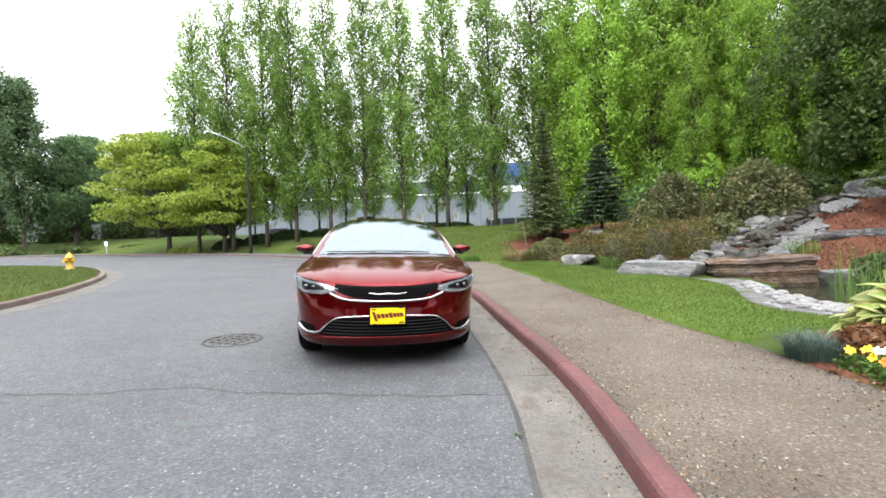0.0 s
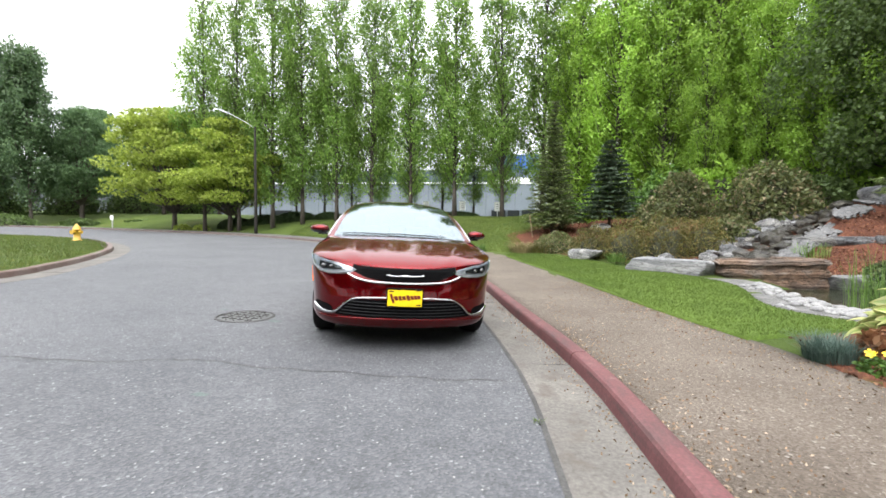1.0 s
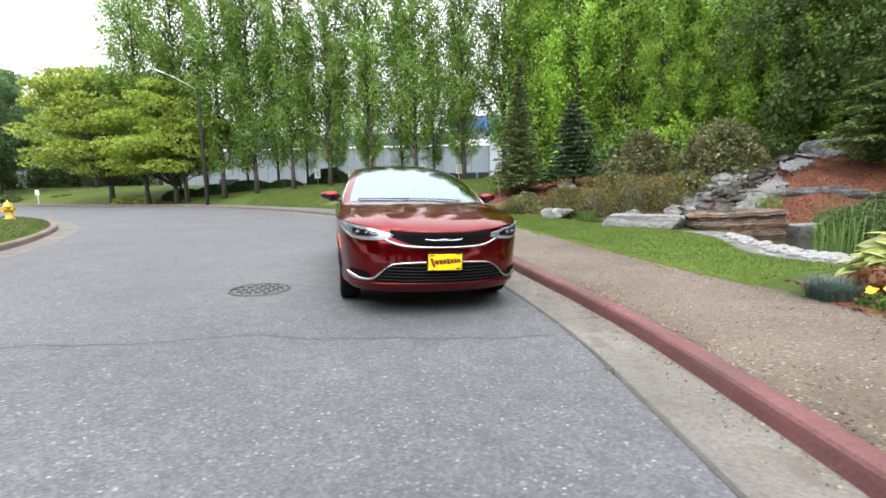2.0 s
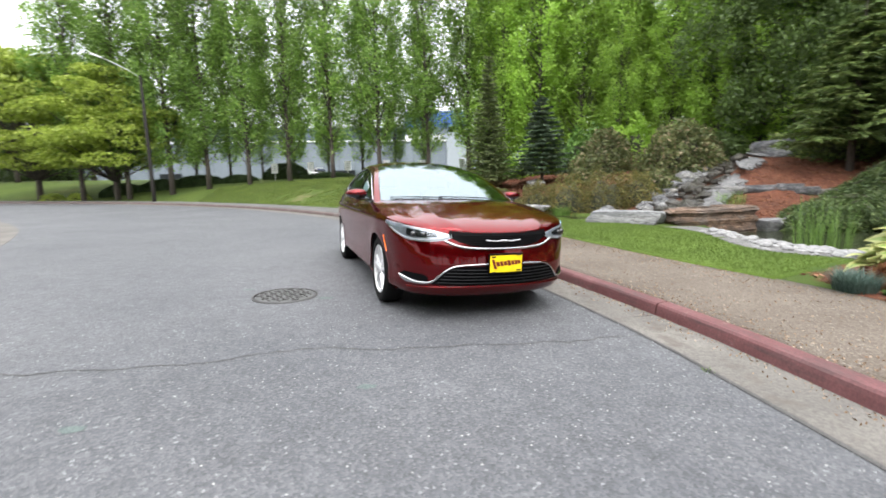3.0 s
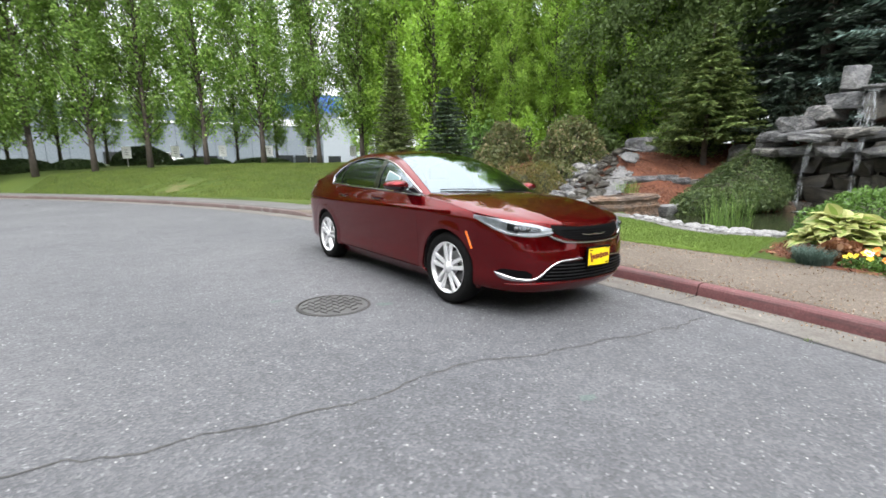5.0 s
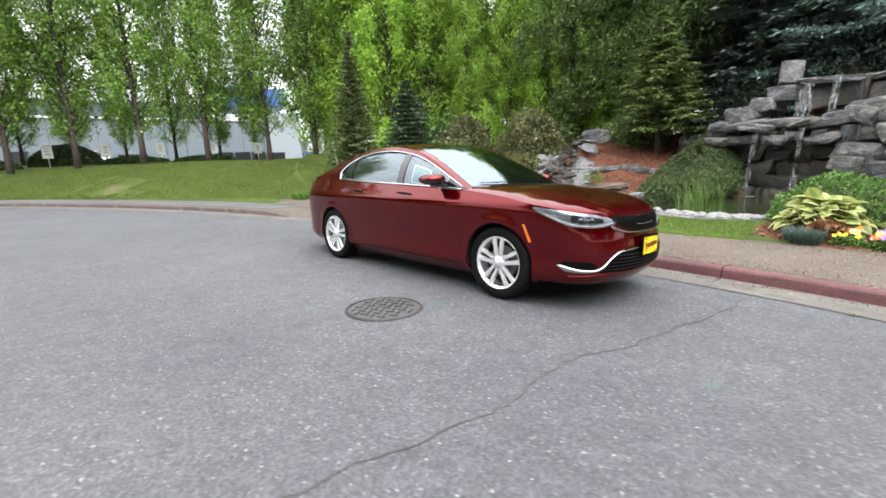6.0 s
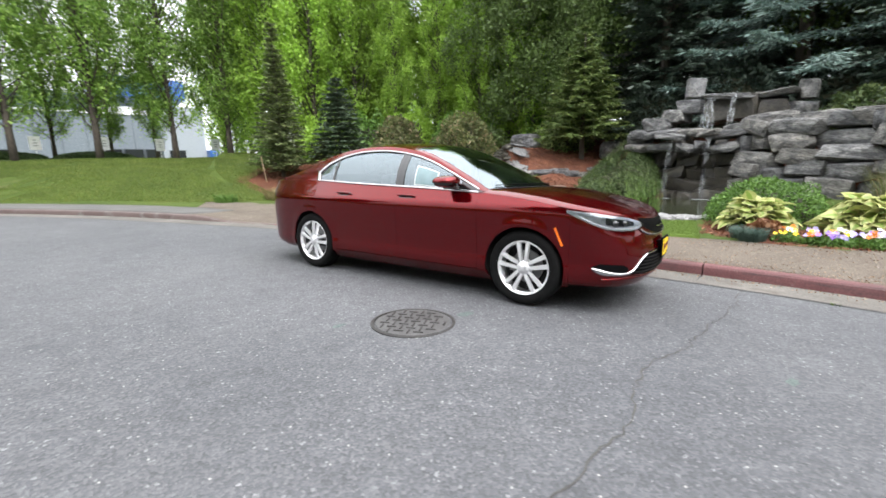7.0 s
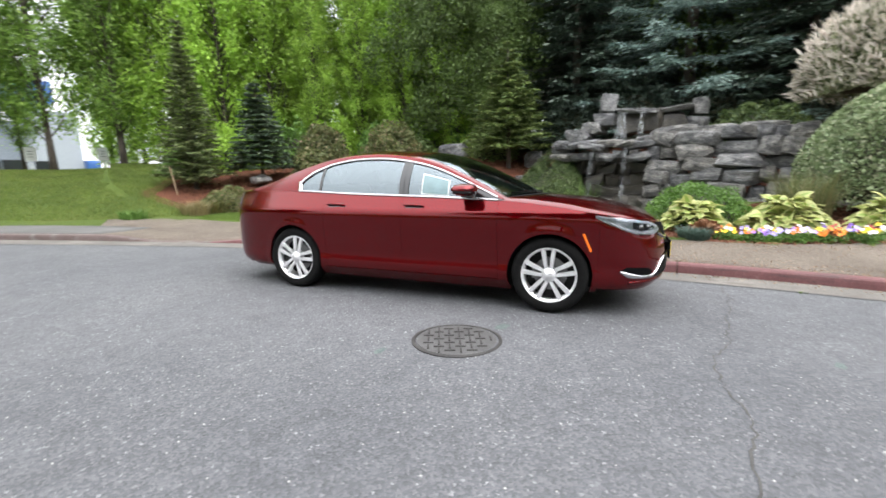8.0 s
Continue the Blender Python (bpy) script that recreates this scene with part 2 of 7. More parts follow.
M = dict(
    asphalt=asphalt_mat(), ground=ground_mat(), gravel=gravel_mat(), kerb=kerb_mat(),
    lawn=surface("lawn_grass", (0.0748, 0.1232, 0.01936), (0.11, 0.1672, 0.02992), 0.7, 45.0, 0.9, bump_s=0.8, bump_d=0.03, spec=0.2),
    concrete=surface("concrete", (0.086, 0.079, 0.071), (0.135, 0.124, 0.111), 1.6, 42.0, 0.9, bump_s=0.35, bump_d=0.005, c3=(0.078, 0.066, 0.055)),
    walk=surface("grey_sidewalk", (0.072, 0.06984, 0.06768), (0.1008, 0.0972, 0.0936), 0.9, 60.0, 0.9, bump_s=0.3, bump_d=0.004),
    tar=surface("dark_crack_filler", (0.035, 0.033, 0.032), (0.06, 0.058, 0.055), 6.0, 60.0, 0.8),
    iron=surface("cast_iron", (0.02, 0.019, 0.018), (0.045, 0.042, 0.04), 5.0, 60.0, 0.6, 0.3, 0.3, 0.003),
    iron_worn=surface("worn_cast_iron", (0.05, 0.05, 0.05), (0.085, 0.0845, 0.084), 4.0, 60.0, 0.55, 0.2, 0.2, 0.002),
    rock=surface("grey_rock", (0.075, 0.078, 0.084), (0.265, 0.268, 0.272), 2.3, 19.0, 0.85, bump_s=1.0, bump_d=0.09, c3=(0.31, 0.307, 0.3), tint=True),
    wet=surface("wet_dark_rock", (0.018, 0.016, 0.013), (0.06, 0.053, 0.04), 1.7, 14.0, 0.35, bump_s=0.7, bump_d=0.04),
    slab=surface("weathered_blue_grey_slab", (0.13, 0.133, 0.14), (0.25, 0.25, 0.252), 1.5, 18.0, 0.85, bump_s=0.5, bump_d=0.02),
    rust=surface("layered_rust_brown_rock", (0.08625, 0.065, 0.0513), (0.1955, 0.12, 0.0765), 1.3, 9.0, 0.85, bump_s=1.0, bump_d=0.06, c3=(0.1725, 0.145, 0.126), stretch=(1, 1, 2.6)),
    pebble=surface("pale_river_pebble", (0.12, 0.12, 0.124), (0.28, 0.275, 0.265), 3.0, 40.0, 0.75, bump_s=0.15, bump_d=0.005),
    bark=surface("bark", (0.045, 0.036, 0.03), (0.1, 0.083, 0.067), 4.0, 25.0, 0.95, bump_s=0.8, bump_d=0.02, stretch=(1, 1, 0.25)),
    yellow=plain("yellow_hydrant_paint", (0.5, 0.3, 0.03), 0.45, coat=0.2),
    pole=plain("dark_bronze_paint", (0.02, 0.018, 0.016), 0.85, spec=0.15),
    alu=plain("light_grey_metal", (0.5, 0.5, 0.5), 0.35, 0.6),
    white=plain("white_sign_face", (0.8, 0.8, 0.8), 0.5),
    ink=plain("dark_print", (0.05, 0.05, 0.06), 0.6),
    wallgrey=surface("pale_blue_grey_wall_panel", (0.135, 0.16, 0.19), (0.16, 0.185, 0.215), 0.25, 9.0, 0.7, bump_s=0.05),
    # dark grey panel, its colour lowered further for the shade by the trees
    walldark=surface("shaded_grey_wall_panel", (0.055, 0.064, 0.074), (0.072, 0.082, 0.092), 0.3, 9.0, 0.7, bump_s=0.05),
    blue=plain("blue_fascia_paint", (0.025, 0.09, 0.28), 0.4, coat=0.2),
    dark=plain("dark_window_opening", (0.02, 0.022, 0.025), 0.15),
    wood=surface("timber_stake", (0.245, 0.175, 0.112), (0.315, 0.231, 0.154), 3.0, 30.0, 0.85, stretch=(1, 1, 0.2)),
)
LEAF = dict(
    poplar=leafy("poplar_leaf", (0.106, 0.195, 0.034), (0.198, 0.335, 0.06), through=0.5, tip=(0.29, 0.43, 0.1)),
    lime=leafy("lime_green_leaf", (0.19, 0.325, 0.04), (0.3, 0.49, 0.064), through=0.5, tip=(0.39, 0.58, 0.12)),
    maple=leafy("yellow_green_maple_leaf", (0.21, 0.285, 0.04), (0.38, 0.48, 0.08), through=0.55, tip=(0.5, 0.58, 0.15)),
    dark=leafy("dark_broadleaf", (0.055, 0.09, 0.027), (0.125, 0.19, 0.056), through=0.45),
    far=leafy("blue_green_broadleaf", (0.058, 0.11, 0.05), (0.115, 0.19, 0.08), through=0.45),
    youngspruce=leafy("dark_young_spruce_needles", (0.03, 0.055, 0.034), (0.085, 0.125, 0.075), through=0.15),
    cream=leafy("cream_green_leaf", (0.07, 0.1, 0.04), (0.26, 0.28, 0.17), through=0.4, tip=(0.45, 0.43, 0.34)),
    fir=leafy("green_fir_needles", (0.07, 0.115, 0.034), (0.172, 0.235, 0.072), through=0.25, tip=(0.3, 0.37, 0.13)),
    pine=leafy("olive_pine_needles", (0.0525, 0.07392, 0.0297), (0.135, 0.1694, 0.0675), through=0.2, tip=(0.21, 0.2464, 0.108)),
    spruce=leafy("blue_spruce_needles", (0.075, 0.13, 0.118), (0.235, 0.335, 0.31), through=0.2, tip=(0.44, 0.55, 0.53)),
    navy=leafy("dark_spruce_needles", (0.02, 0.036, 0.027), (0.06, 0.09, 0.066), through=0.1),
    rhodo=leafy("rhododendron_leaf", (0.065, 0.088, 0.03), (0.16, 0.18, 0.066), tip=(0.29, 0.215, 0.14)),
    heath=leafy("bronze_heath", (0.07, 0.072, 0.022), (0.18, 0.17, 0.052), tip=(0.22, 0.14, 0.055)),
    green=leafy("mid_green_leaf", (0.05, 0.11, 0.02), (0.13, 0.24, 0.05)),
    weep=leafy("dark_weeping_foliage", (0.028, 0.053, 0.018), (0.09, 0.132, 0.044), tip=(0.155, 0.195, 0.072)),
    varieg=leafy("grey_green_variegated_leaf", (0.1, 0.15, 0.06), (0.28, 0.35, 0.2), tip=(0.45, 0.46, 0.34)),
    pale=leafy("pinkish_cream_leaf", (0.42, 0.4, 0.33), (0.7, 0.63, 0.58), through=0.45, tip=(0.85, 0.78, 0.75)),
    straw=leafy("straw_blade", (0.16, 0.13, 0.06), (0.32, 0.27, 0.14), through=0.3),
    reed=leafy("fresh_reed", (0.07, 0.14, 0.03), (0.2, 0.33, 0.08)),
    blade=leafy("lawn_blade", (0.09, 0.145, 0.024), (0.118, 0.175, 0.031), tip=(0.145, 0.195, 0.046)),
    bankblade=leafy("bank_blade", (0.064, 0.106, 0.018), (0.125, 0.172, 0.033), tip=(0.19, 0.19, 0.066)),
    hosta=leafy("hosta_cream_green", (0.27, 0.33, 0.1), (0.5, 0.5, 0.22), rough=0.4, tip=(0.7, 0.66, 0.42)),
    hostag=leafy("hosta_green_centre", (0.14, 0.22, 0.04), (0.27, 0.37, 0.09), rough=0.4),
    coral=leafy("coral_bell_leaf", (0.15, 0.055, 0.025), (0.28, 0.13, 0.065), tip=(0.36, 0.21, 0.12)),
    fescue=leafy("blue_fescue", (0.045, 0.08, 0.068), (0.1, 0.15, 0.13)),
    hedge=leafy("clipped_hedge_leaf", (0.02, 0.045, 0.014), (0.055, 0.09, 0.028)),
)

# ---- mesh helpers ----


def mesh_from(name, verts, faces, material=None, smooth=False):
    me = bpy.data.meshes.new(name)
    me.from_pydata([tuple(v) for v in verts], [], faces)
    if material:
        me.materials.append(material)
    if smooth:
        me.polygons.foreach_set("use_smooth", [True] * len(me.polygons))
    me.update()
    return me


def from_bm(name, bm, material=None, smooth=False):
    me = bpy.data.meshes.new(name)
    bmesh.ops.recalc_face_normals(bm, faces=bm.faces[:])
    bm.to_mesh(me)
    bm.free()
    if material:
        me.materials.append(material)
    if smooth:
        me.polygons.foreach_set("use_smooth", [True] * len(me.polygons))
    return me


def part(name, data, parent, label="", material=None, smooth=False, kind=""):
    """Links a mesh (or bmesh) as one part under a thing or a part."""
    if isinstance(data, bmesh.types.BMesh):
        data = from_bm(name, data, material, smooth)
    ob = new(name, data)
    ob.parent = parent
    return tagged(ob, label=label, kind=kind)


def thing(name, m, label, category, group="", kind="", data=None):
    ob = new(name, data)
    ob.matrix_world = m
    return tagged(ob, label, category, group, kind)


def grid_faces(nu, nv, closed=False):
    out = []
    for i in range(nu - 1):
        for j in range(nv - (0 if closed else 1)):
            a, b = i * nv + j, i * nv + (j + 1) % nv
            out.append((a, b, b + nv, a + nv))
    return out


def tube(points, radii, sides=8, cap=True):
    """Verts and faces of a tapered tube along points."""
    verts, n = [], len(points)
    pts = [Vector(p) for p in points]
    for i, p in enumerate(pts):
        d = (pts[min(i + 1, n - 1)] - pts[max(i - 1, 0)]).normalized()
        u = d.orthogonal().normalized() if abs(d.z) < 0.95 else Vector((1, 0, 0))
        u = (u - d * u.dot(d)).normalized()
        w = d.cross(u)
        for k in range(sides):
            a = 2 * math.pi * k / sides
            verts.append(p + radii[i] * (math.cos(a) * u + math.sin(a) * w))
    faces = grid_faces(n, sides, True)
    if cap:
        faces += [tuple(range(sides))[::-1], tuple(range((n - 1) * sides, n * sides))]
    return verts, faces


def join(pieces):
    verts, faces = [], []
    for v, f in pieces:
        o = len(verts)
        verts.extend(v)
        faces.extend(tuple(i + o for i in q) for q in f)
    return verts, faces


def lathe(profile, sides=32, axis="z"):
    """Verts and faces of a turned form; profile is (radius, height) pairs."""
    verts = []
    for r, h in profile:
        for k in range(sides):
            a = 2 * math.pi * k / sides
            c, s = r * math.cos(a), r * math.sin(a)
            verts.append((c, s, h) if axis == "z" else (c, h, s))
    return verts, grid_faces(len(profile), sides, True)


def box(x0, x1, y0, y1, z0, z1, bevel=0.0, segments=2):
    bm = bmesh.new()
    bmesh.ops.create_cube(bm, size=1.0, matrix=Matrix.Translation(((x0 + x1) / 2, (y0 + y1) / 2, (z0 + z1) / 2)) @ Matrix.Diagonal((x1 - x0, y1 - y0, z1 - z0, 1)))
    if bevel:
        bmesh.ops.bevel(bm, geom=bm.edges[:], offset=bevel, segments=segments, affect="EDGES", profile=0.7)
    return bm


def leaf_mesh(name, centres, along, size, width, material, rng, fold=0.15, normal=None):
    """Small diamond leaves, each its own island: centres and directions are arrays."""
    n = len(centres)
    along = along / np.maximum(np.linalg.norm(along, axis=1, keepdims=True), 1e-6)
    r = rng.normal(size=(n, 3)) if normal is None else normal + 0.5 * rng.normal(size=(n, 3))
    side = np.cross(along, r)
    side /= np.maximum(np.linalg.norm(side, axis=1, keepdims=True), 1e-6)
    up = np.cross(side, along)
    s = (size * rng.uniform(0.7, 1.3, n))[:, None]
    a = centres - along * s * 0.5
    b = centres + side * s * width * 0.5 + up * s * fold
    c = centres + along * s * 0.5
    d = centres - side * s * width * 0.5 + up * s * fold
    verts = np.stack([a, b, c, d], 1).reshape(-1, 3)
    me = bpy.data.meshes.new(name)
    me.vertices.add(4 * n)
    me.vertices.foreach_set("co", verts.astype(np.float32).ravel())
    me.loops.add(4 * n)
    me.loops.foreach_set("vertex_index", np.arange(4 * n, dtype=np.int32))
    me.polygons.add(n)
    me.polygons.foreach_set("loop_start", np.arange(0, 4 * n, 4, dtype=np.int32))
    me.update(calc_edges=True)
    me.materials.append(material)
    return me


# ---- lie of the land ----
# right-hand kerb foot, from behind the camera to the far left bend
KERB = [(1.5, -60), (1.3, -20), (1.05, -4), (0.98, 1.0), (0.95, 2.3), (0.92, 3.1), (0.85, 3.8), (0.70, 4.7), (0.5, 5.7), (0.28, 6.9), (0.0, 8.4), (-0.45, 10.0),
        (-1.0, 11.4), (-1.75, 12.7), (-2.6, 14.2), (-3.7, 16.2), (-5.2, 18.4), (-7.3, 21.0), (-9.5, 23.3), (-12.2, 25.6), (-15.5, 28.0), (-19.5, 30.3),
        (-24, 32.0), (-30, 33.5), (-40, 35), (-62, 37), (-120, 40)]
ISLAND = [(-6.0, -60), (-6.9, -20), (-7.6, -4), (-8.1, 4.0), (-8.5, 7.0), (-9.1, 8.2), (-9.95, 9.8), (-11.9, 12.6), (-14.0, 14.9), (-16.2, 16.7), (-19, 18.2), (-24, 19.5), (-40, 22), (-62, 24.5), (-120, 28)]
# foot of the banks: x, y, slope behind it, greatest rise
FOOT = [(-120, 44, 0.25, 1.6), (-62, 41, 0.25, 1.7), (-30, 36.5, 0.3, 1.7), (-20.5, 33.0, 0.36, 1.7), (-16.5, 30.6, 0.34, 1.7), (-11.0, 27.0, 0.32, 1.8), (-6.3, 22.9, 0.26, 2.0), (-3.6, 20.8, 0.24, 2.1), (-1.0, 18.6, 0.25, 2.15), (1.0, 18.0, 0.27, 2.2),
        (2.4, 18.9, 0.32, 2.4), (4.2, 17.0, 0.38, 2.6), (5.6, 15.2, 0.34, 2.5), (6.6, 12.2, 0.33, 2.25), (7.6, 11.0, 0.33, 2.1), (9.2, 9.9, 0.4, 2.1), (11.6, 9.9, 0.6, 2.5), (12.7, 7.6, 1.2, 3.2), (12.2, 4.8, 1.0, 2.9),
        (11.0, 2.4, 0.5, 2.2), (8.2, -2.0, 0.3, 2.0), (8.0, -20, 0.2, 2.0), (9, -60, 0.2, 2.0)]
POND = [(5.15, 8.6), (4.75, 6.7), (5.05, 5.6), (6.2, 5.0), (8.2, 4.2), (10.6, 4.4), (11.9, 6.2), (12.2, 8.6), (10.6, 9.3), (9.6, 9.3), (8.2, 9.5), (7.3, 10.4), (6.3, 9.9), (5.6, 9.7)]
POOL = [(3.95, 14.9), (3.9, 13.4), (4.5, 12.0), (5.4, 11.5), (6.6, 11.5), (6.4, 12.9), (5.3, 14.6), (4.6, 15.2)]
MULCH = [(0.9, 21.6), (1.35, 19.3), (2.9, 18.3), (4.3, 16.4), (5.6, 14.6), (6.4, 11.8), (7.6, 10.6), (9.5, 9.4), (11.4, 8.6), (11.6, 3.0), (8.6, 3.6), (6.4, 4.6), (4.9, 5.2), (3.1, 4.75), (2.75, 3.6), (2.95, 2.75), (3.7, 1.5), (3.9, -3), (4.2, -12), (30, -12), (34, 20), (22, 34), (12, 31), (6, 28.0), (3.6, 25.2)]


def dense(points, step):
    """A smooth curve (Catmull-Rom) through points, cut about every step metres."""
    p = np.array(points, float)
    p = np.vstack([2 * p[0] - p[1], p, 2 * p[-1] - p[-2]])
    out = []
    for i in range(1, len(p) - 2):
        n = max(1, int(np.linalg.norm(p[i + 1, :2] - p[i, :2]) / step))
        for k in range(n):
            t = k / n
            out.append(0.5 * (2 * p[i] + (p[i + 1] - p[i - 1]) * t + (2 * p[i - 1] - 5 * p[i] + 4 * p[i + 1] - p[i + 2]) * t * t + (3 * p[i] - p[i - 1] - 3 * p[i + 1] + p[i + 2]) * t ** 3))
    out.append(p[-2])
    return np.array(out)


KERB_C, ISLAND_C, FOOT_C = dense(KERB, 0.5), dense(ISLAND, 0.5), dense(FOOT, 0.6)


def beside(curve, x, y):
    """Distance to the right (+) or left (-) of a curve, and the nearest row of it."""
    x, y = np.atleast_1d(np.asarray(x, float)), np.atleast_1d(np.asarray(y, float))
    best, sign, row = np.full(x.shape, 1e9), np.ones(x.shape), np.zeros(x.shape, int)
    for i in range(len(curve) - 1):
        ax, ay = curve[i, :2]
        dx, dy = curve[i + 1, :2] - curve[i, :2]
        L = dx * dx + dy * dy
        t = np.clip(((x - ax) * dx + (y - ay) * dy) / L, 0, 1)
        qx, qy = x - ax - t * dx, y - ay - t * dy
        d = np.hypot(qx, qy)
        m = d < best
        best = np.where(m, d, best)
        sign = np.where(m, np.sign(qx * dy - qy * dx + 1e-12), sign)
        row = np.where(m, i, row)
    return best * sign, row


def inside(poly, x, y):
    x, y = np.atleast_1d(np.asarray(x, float)), np.atleast_1d(np.asarray(y, float))
    res = np.zeros(x.shape, bool)
    n = len(poly)
    for i in range(n):
        (x0, y0), (x1, y1) = poly[i], poly[(i + 1) % n]
        if y0 != y1:
            hit = ((y0 > y) != (y1 > y)) & (x < (x1 - x0) * (y - y0) / (y1 - y0) + x0)
            res ^= hit
    return res


def edge_distance(poly, x, y):
    closed = np.array(list(poly) + [poly[0]], float)
    d, _ = beside(closed, x, y)
    return np.abs(d)


def road_z(x, y):
    x, y = np.asarray(x, float), np.asarray(y, float)
    far = np.minimum(y, 60)
    return -0.145 + 0.04 * np.clip(0.18 - x, -1, 2.8) + 0.014 * np.clip(-2.62 - x, 0, 60) + 0.005 * (far - 2.7) + 0.006 * np.maximum(0, far - 8)


def land_z(x, y):
    """Height of the ground beside the road."""
    x, y = np.atleast_1d(np.asarray(x, float)), np.atleast_1d(np.asarray(y, float))
    flat = -0.05 + 0.008 * (np.clip(y, -20, 60) - 4) + 0.012 * np.clip(x - 1, 0, 12)
    dk, _ = beside(KERB_C, x, y)
    verge = road_z(x, y) + 0.12
    w = np.clip((y - 11) / 5, 0, 1)
    low = np.where(w > 0, flat * (1 - w) + verge * w, flat)
    di, _ = beside(ISLAND_C, x, y)
    low = np.where(dk < 0, verge, low)
    df, row = beside(FOOT_C, x, y)
    # the foot line runs from far left to the right and then back, so the bank is on its left
    rise_d = np.maximum(0, -df)
    slope, cap = FOOT_C[row, 2], FOOT_C[row, 3]
    rise = cap * (1 - np.exp(-np.power(rise_d * slope / cap, 1.25) * 1.15))
    z = low + rise
    pond = inside(POND, x, y) | inside(POOL, x, y)
    dp = np.minimum(edge_distance(POND, x, y), edge_distance(POOL, x, y))
    return np.where(pond, low - np.clip(dp * 0.7, 0, 0.55) - 0.05, z)


def zat(x, y):
    return float(land_z(x, y)[0])


def strip(left, right, cross, zfun, lift=0.0, skirt=0.0):
    """A sheet between two curves cut alike, with skirts down its edges and ends."""
    n = min(len(left), len(right))
    last = n - 1
    left, right = left[:n], right[:n]
    verts = []
    ts = np.linspace(0, 1, cross)
    for i, (a, b) in enumerate(zip(left, right)):
        p = a[None, :2] * (1 - ts[:, None]) + b[None, :2] * ts[:, None]
        z = zfun(p[:, 0], p[:, 1]) + lift
        rowv = [(q[0], q[1], h) for q, h in zip(p, z)]
        if skirt:
            rowv = [(rowv[0][0], rowv[0][1], rowv[0][2] - skirt)] + rowv + [(rowv[-1][0], rowv[-1][1], rowv[-1][2] - skirt)]
        if skirt and i == 0:
            verts.extend((q[0], q[1], q[2] - skirt) for q in rowv)
        verts.extend(rowv)
        if skirt and i == last:
            verts.extend((q[0], q[1], q[2] - skirt) for q in rowv)
    return verts, grid_faces(n + (2 if skirt else 0), cross + (2 if skirt else 0))


def resample(curve, n):
    c = np.asarray(curve, float)[:, :2]
    s = np.concatenate([[0], np.cumsum(np.linalg.norm(np.diff(c, axis=0), axis=1))])
    q = np.linspace(0, s[-1], n)
    return np.stack([np.interp(q, s, c[:, 0]), np.interp(q, s, c[:, 1])], 1)


def offset(curve, d):
    """The curve moved d metres to its right."""
    c = np.asarray(curve, float)[:, :2]
    t = np.gradient(c, axis=0)
    t /= np.linalg.norm(t, axis=1, keepdims=True)
    return c + d * np.stack([t[:, 1], -t[:, 0]], 1)


# ---- ground sheet ----
gx = np.concatenate([[-900, -500, -300, -200, -140, -100, -80, -65, -55], np.arange(-48, -24, 1.2), np.arange(-24, 26, 0.42), np.arange(26, 48, 1.2), [55, 65, 80, 100, 140, 200, 300, 500, 900]])
gy = np.concatenate([[-900, -500, -300, -200, -140, -100, -70, -50, -40, -32, -26, -20, -16], np.arange(-12, 36, 0.42), np.arange(36, 66, 1.2), [70, 80, 100, 140, 200, 300, 500, 900]])
GX, GY = np.meshgrid(gx, gy, indexing="ij")
fx, fy = GX.ravel(), GY.ravel()
gz = land_z(fx, fy)
dk_all, _ = beside(KERB_C, fx, fy)
di_all, _ = beside(ISLAND_C, fx, fy)
on_road = (dk_all < 0.3) & (di_all > -0.3)
gz = np.where(on_road, road_z(fx, fy) - 0.3, gz)
LAWN_F = dense([(2.62, 4.6), (2.34, 5.95), (2.1, 7.5), (1.62, 10.9), (1.05, 14.2), (0.72, 16.2), (0.95, 17.4)], 0.3)
LAWN_B = dense([(4.4, 5.25), (3.95, 6.0), (4.0, 6.8), (4.6, 8.5), (4.5, 10.0), (3.75, 12.0), (3.3, 15.2), (2.1, 17.9)], 0.3)
PATH_B = dense([(4.2, -30), (3.9, -8), (3.8, -1), (3.6, 1.7), (2.98, 2.8), (2.8, 3.6), (2.75, 4.4), (2.56, 4.9), (2.34, 5.95), (2.1, 7.5), (1.62, 10.9), (1.05, 14.2), (0.72, 16.2), (0.4, 17.6), (-0.9, 18.7)], 0.3)
kerb_near = KERB_C[(KERB_C[:, 1] > -30) & (KERB_C[:, 1] < 14.3) & (KERB_C[:, 0] > -3)]
kerb_far = KERB_C[(KERB_C[:, 1] > 14.0) & (KERB_C[:, 0] > -63)]
path_poly = np.vstack([offset(kerb_near, 0.1), PATH_B[::-1]])
lawn_poly = np.vstack([LAWN_F, LAWN_B[::-1]])
covered = (inside(path_poly[::3], fx, fy) & (np.abs(beside(PATH_B, fx, fy)[0]) > 0.3)) | (inside(lawn_poly, fx, fy) & (edge_distance(lawn_poly, fx, fy) > 0.3)) | ((dk_all > 0) & (dk_all < 1.9) & (fy > 12))
gz = np.where(covered & ~on_road, gz - 0.1, gz)
hump = np.array([noise.noise((a * 0.7, b * 0.7, 0)) for a, b in zip(fx, fy)])
gz = gz + np.where(on_road | covered, 0, 0.05 * hump)
me = mesh_from("ground", np.stack([fx, fy, gz], 1), grid_faces(len(gx), len(gy)), M["ground"], True)
att = me.attributes.new("mulch", "FLOAT", "POINT")
inm = inside(MULCH, fx, fy)
dm = edge_distance(MULCH, fx, fy)
att.data.foreach_set("value", np.clip(0.5 + np.where(inm, dm, -dm) * 0.8, 0, 1).astype(np.float32))
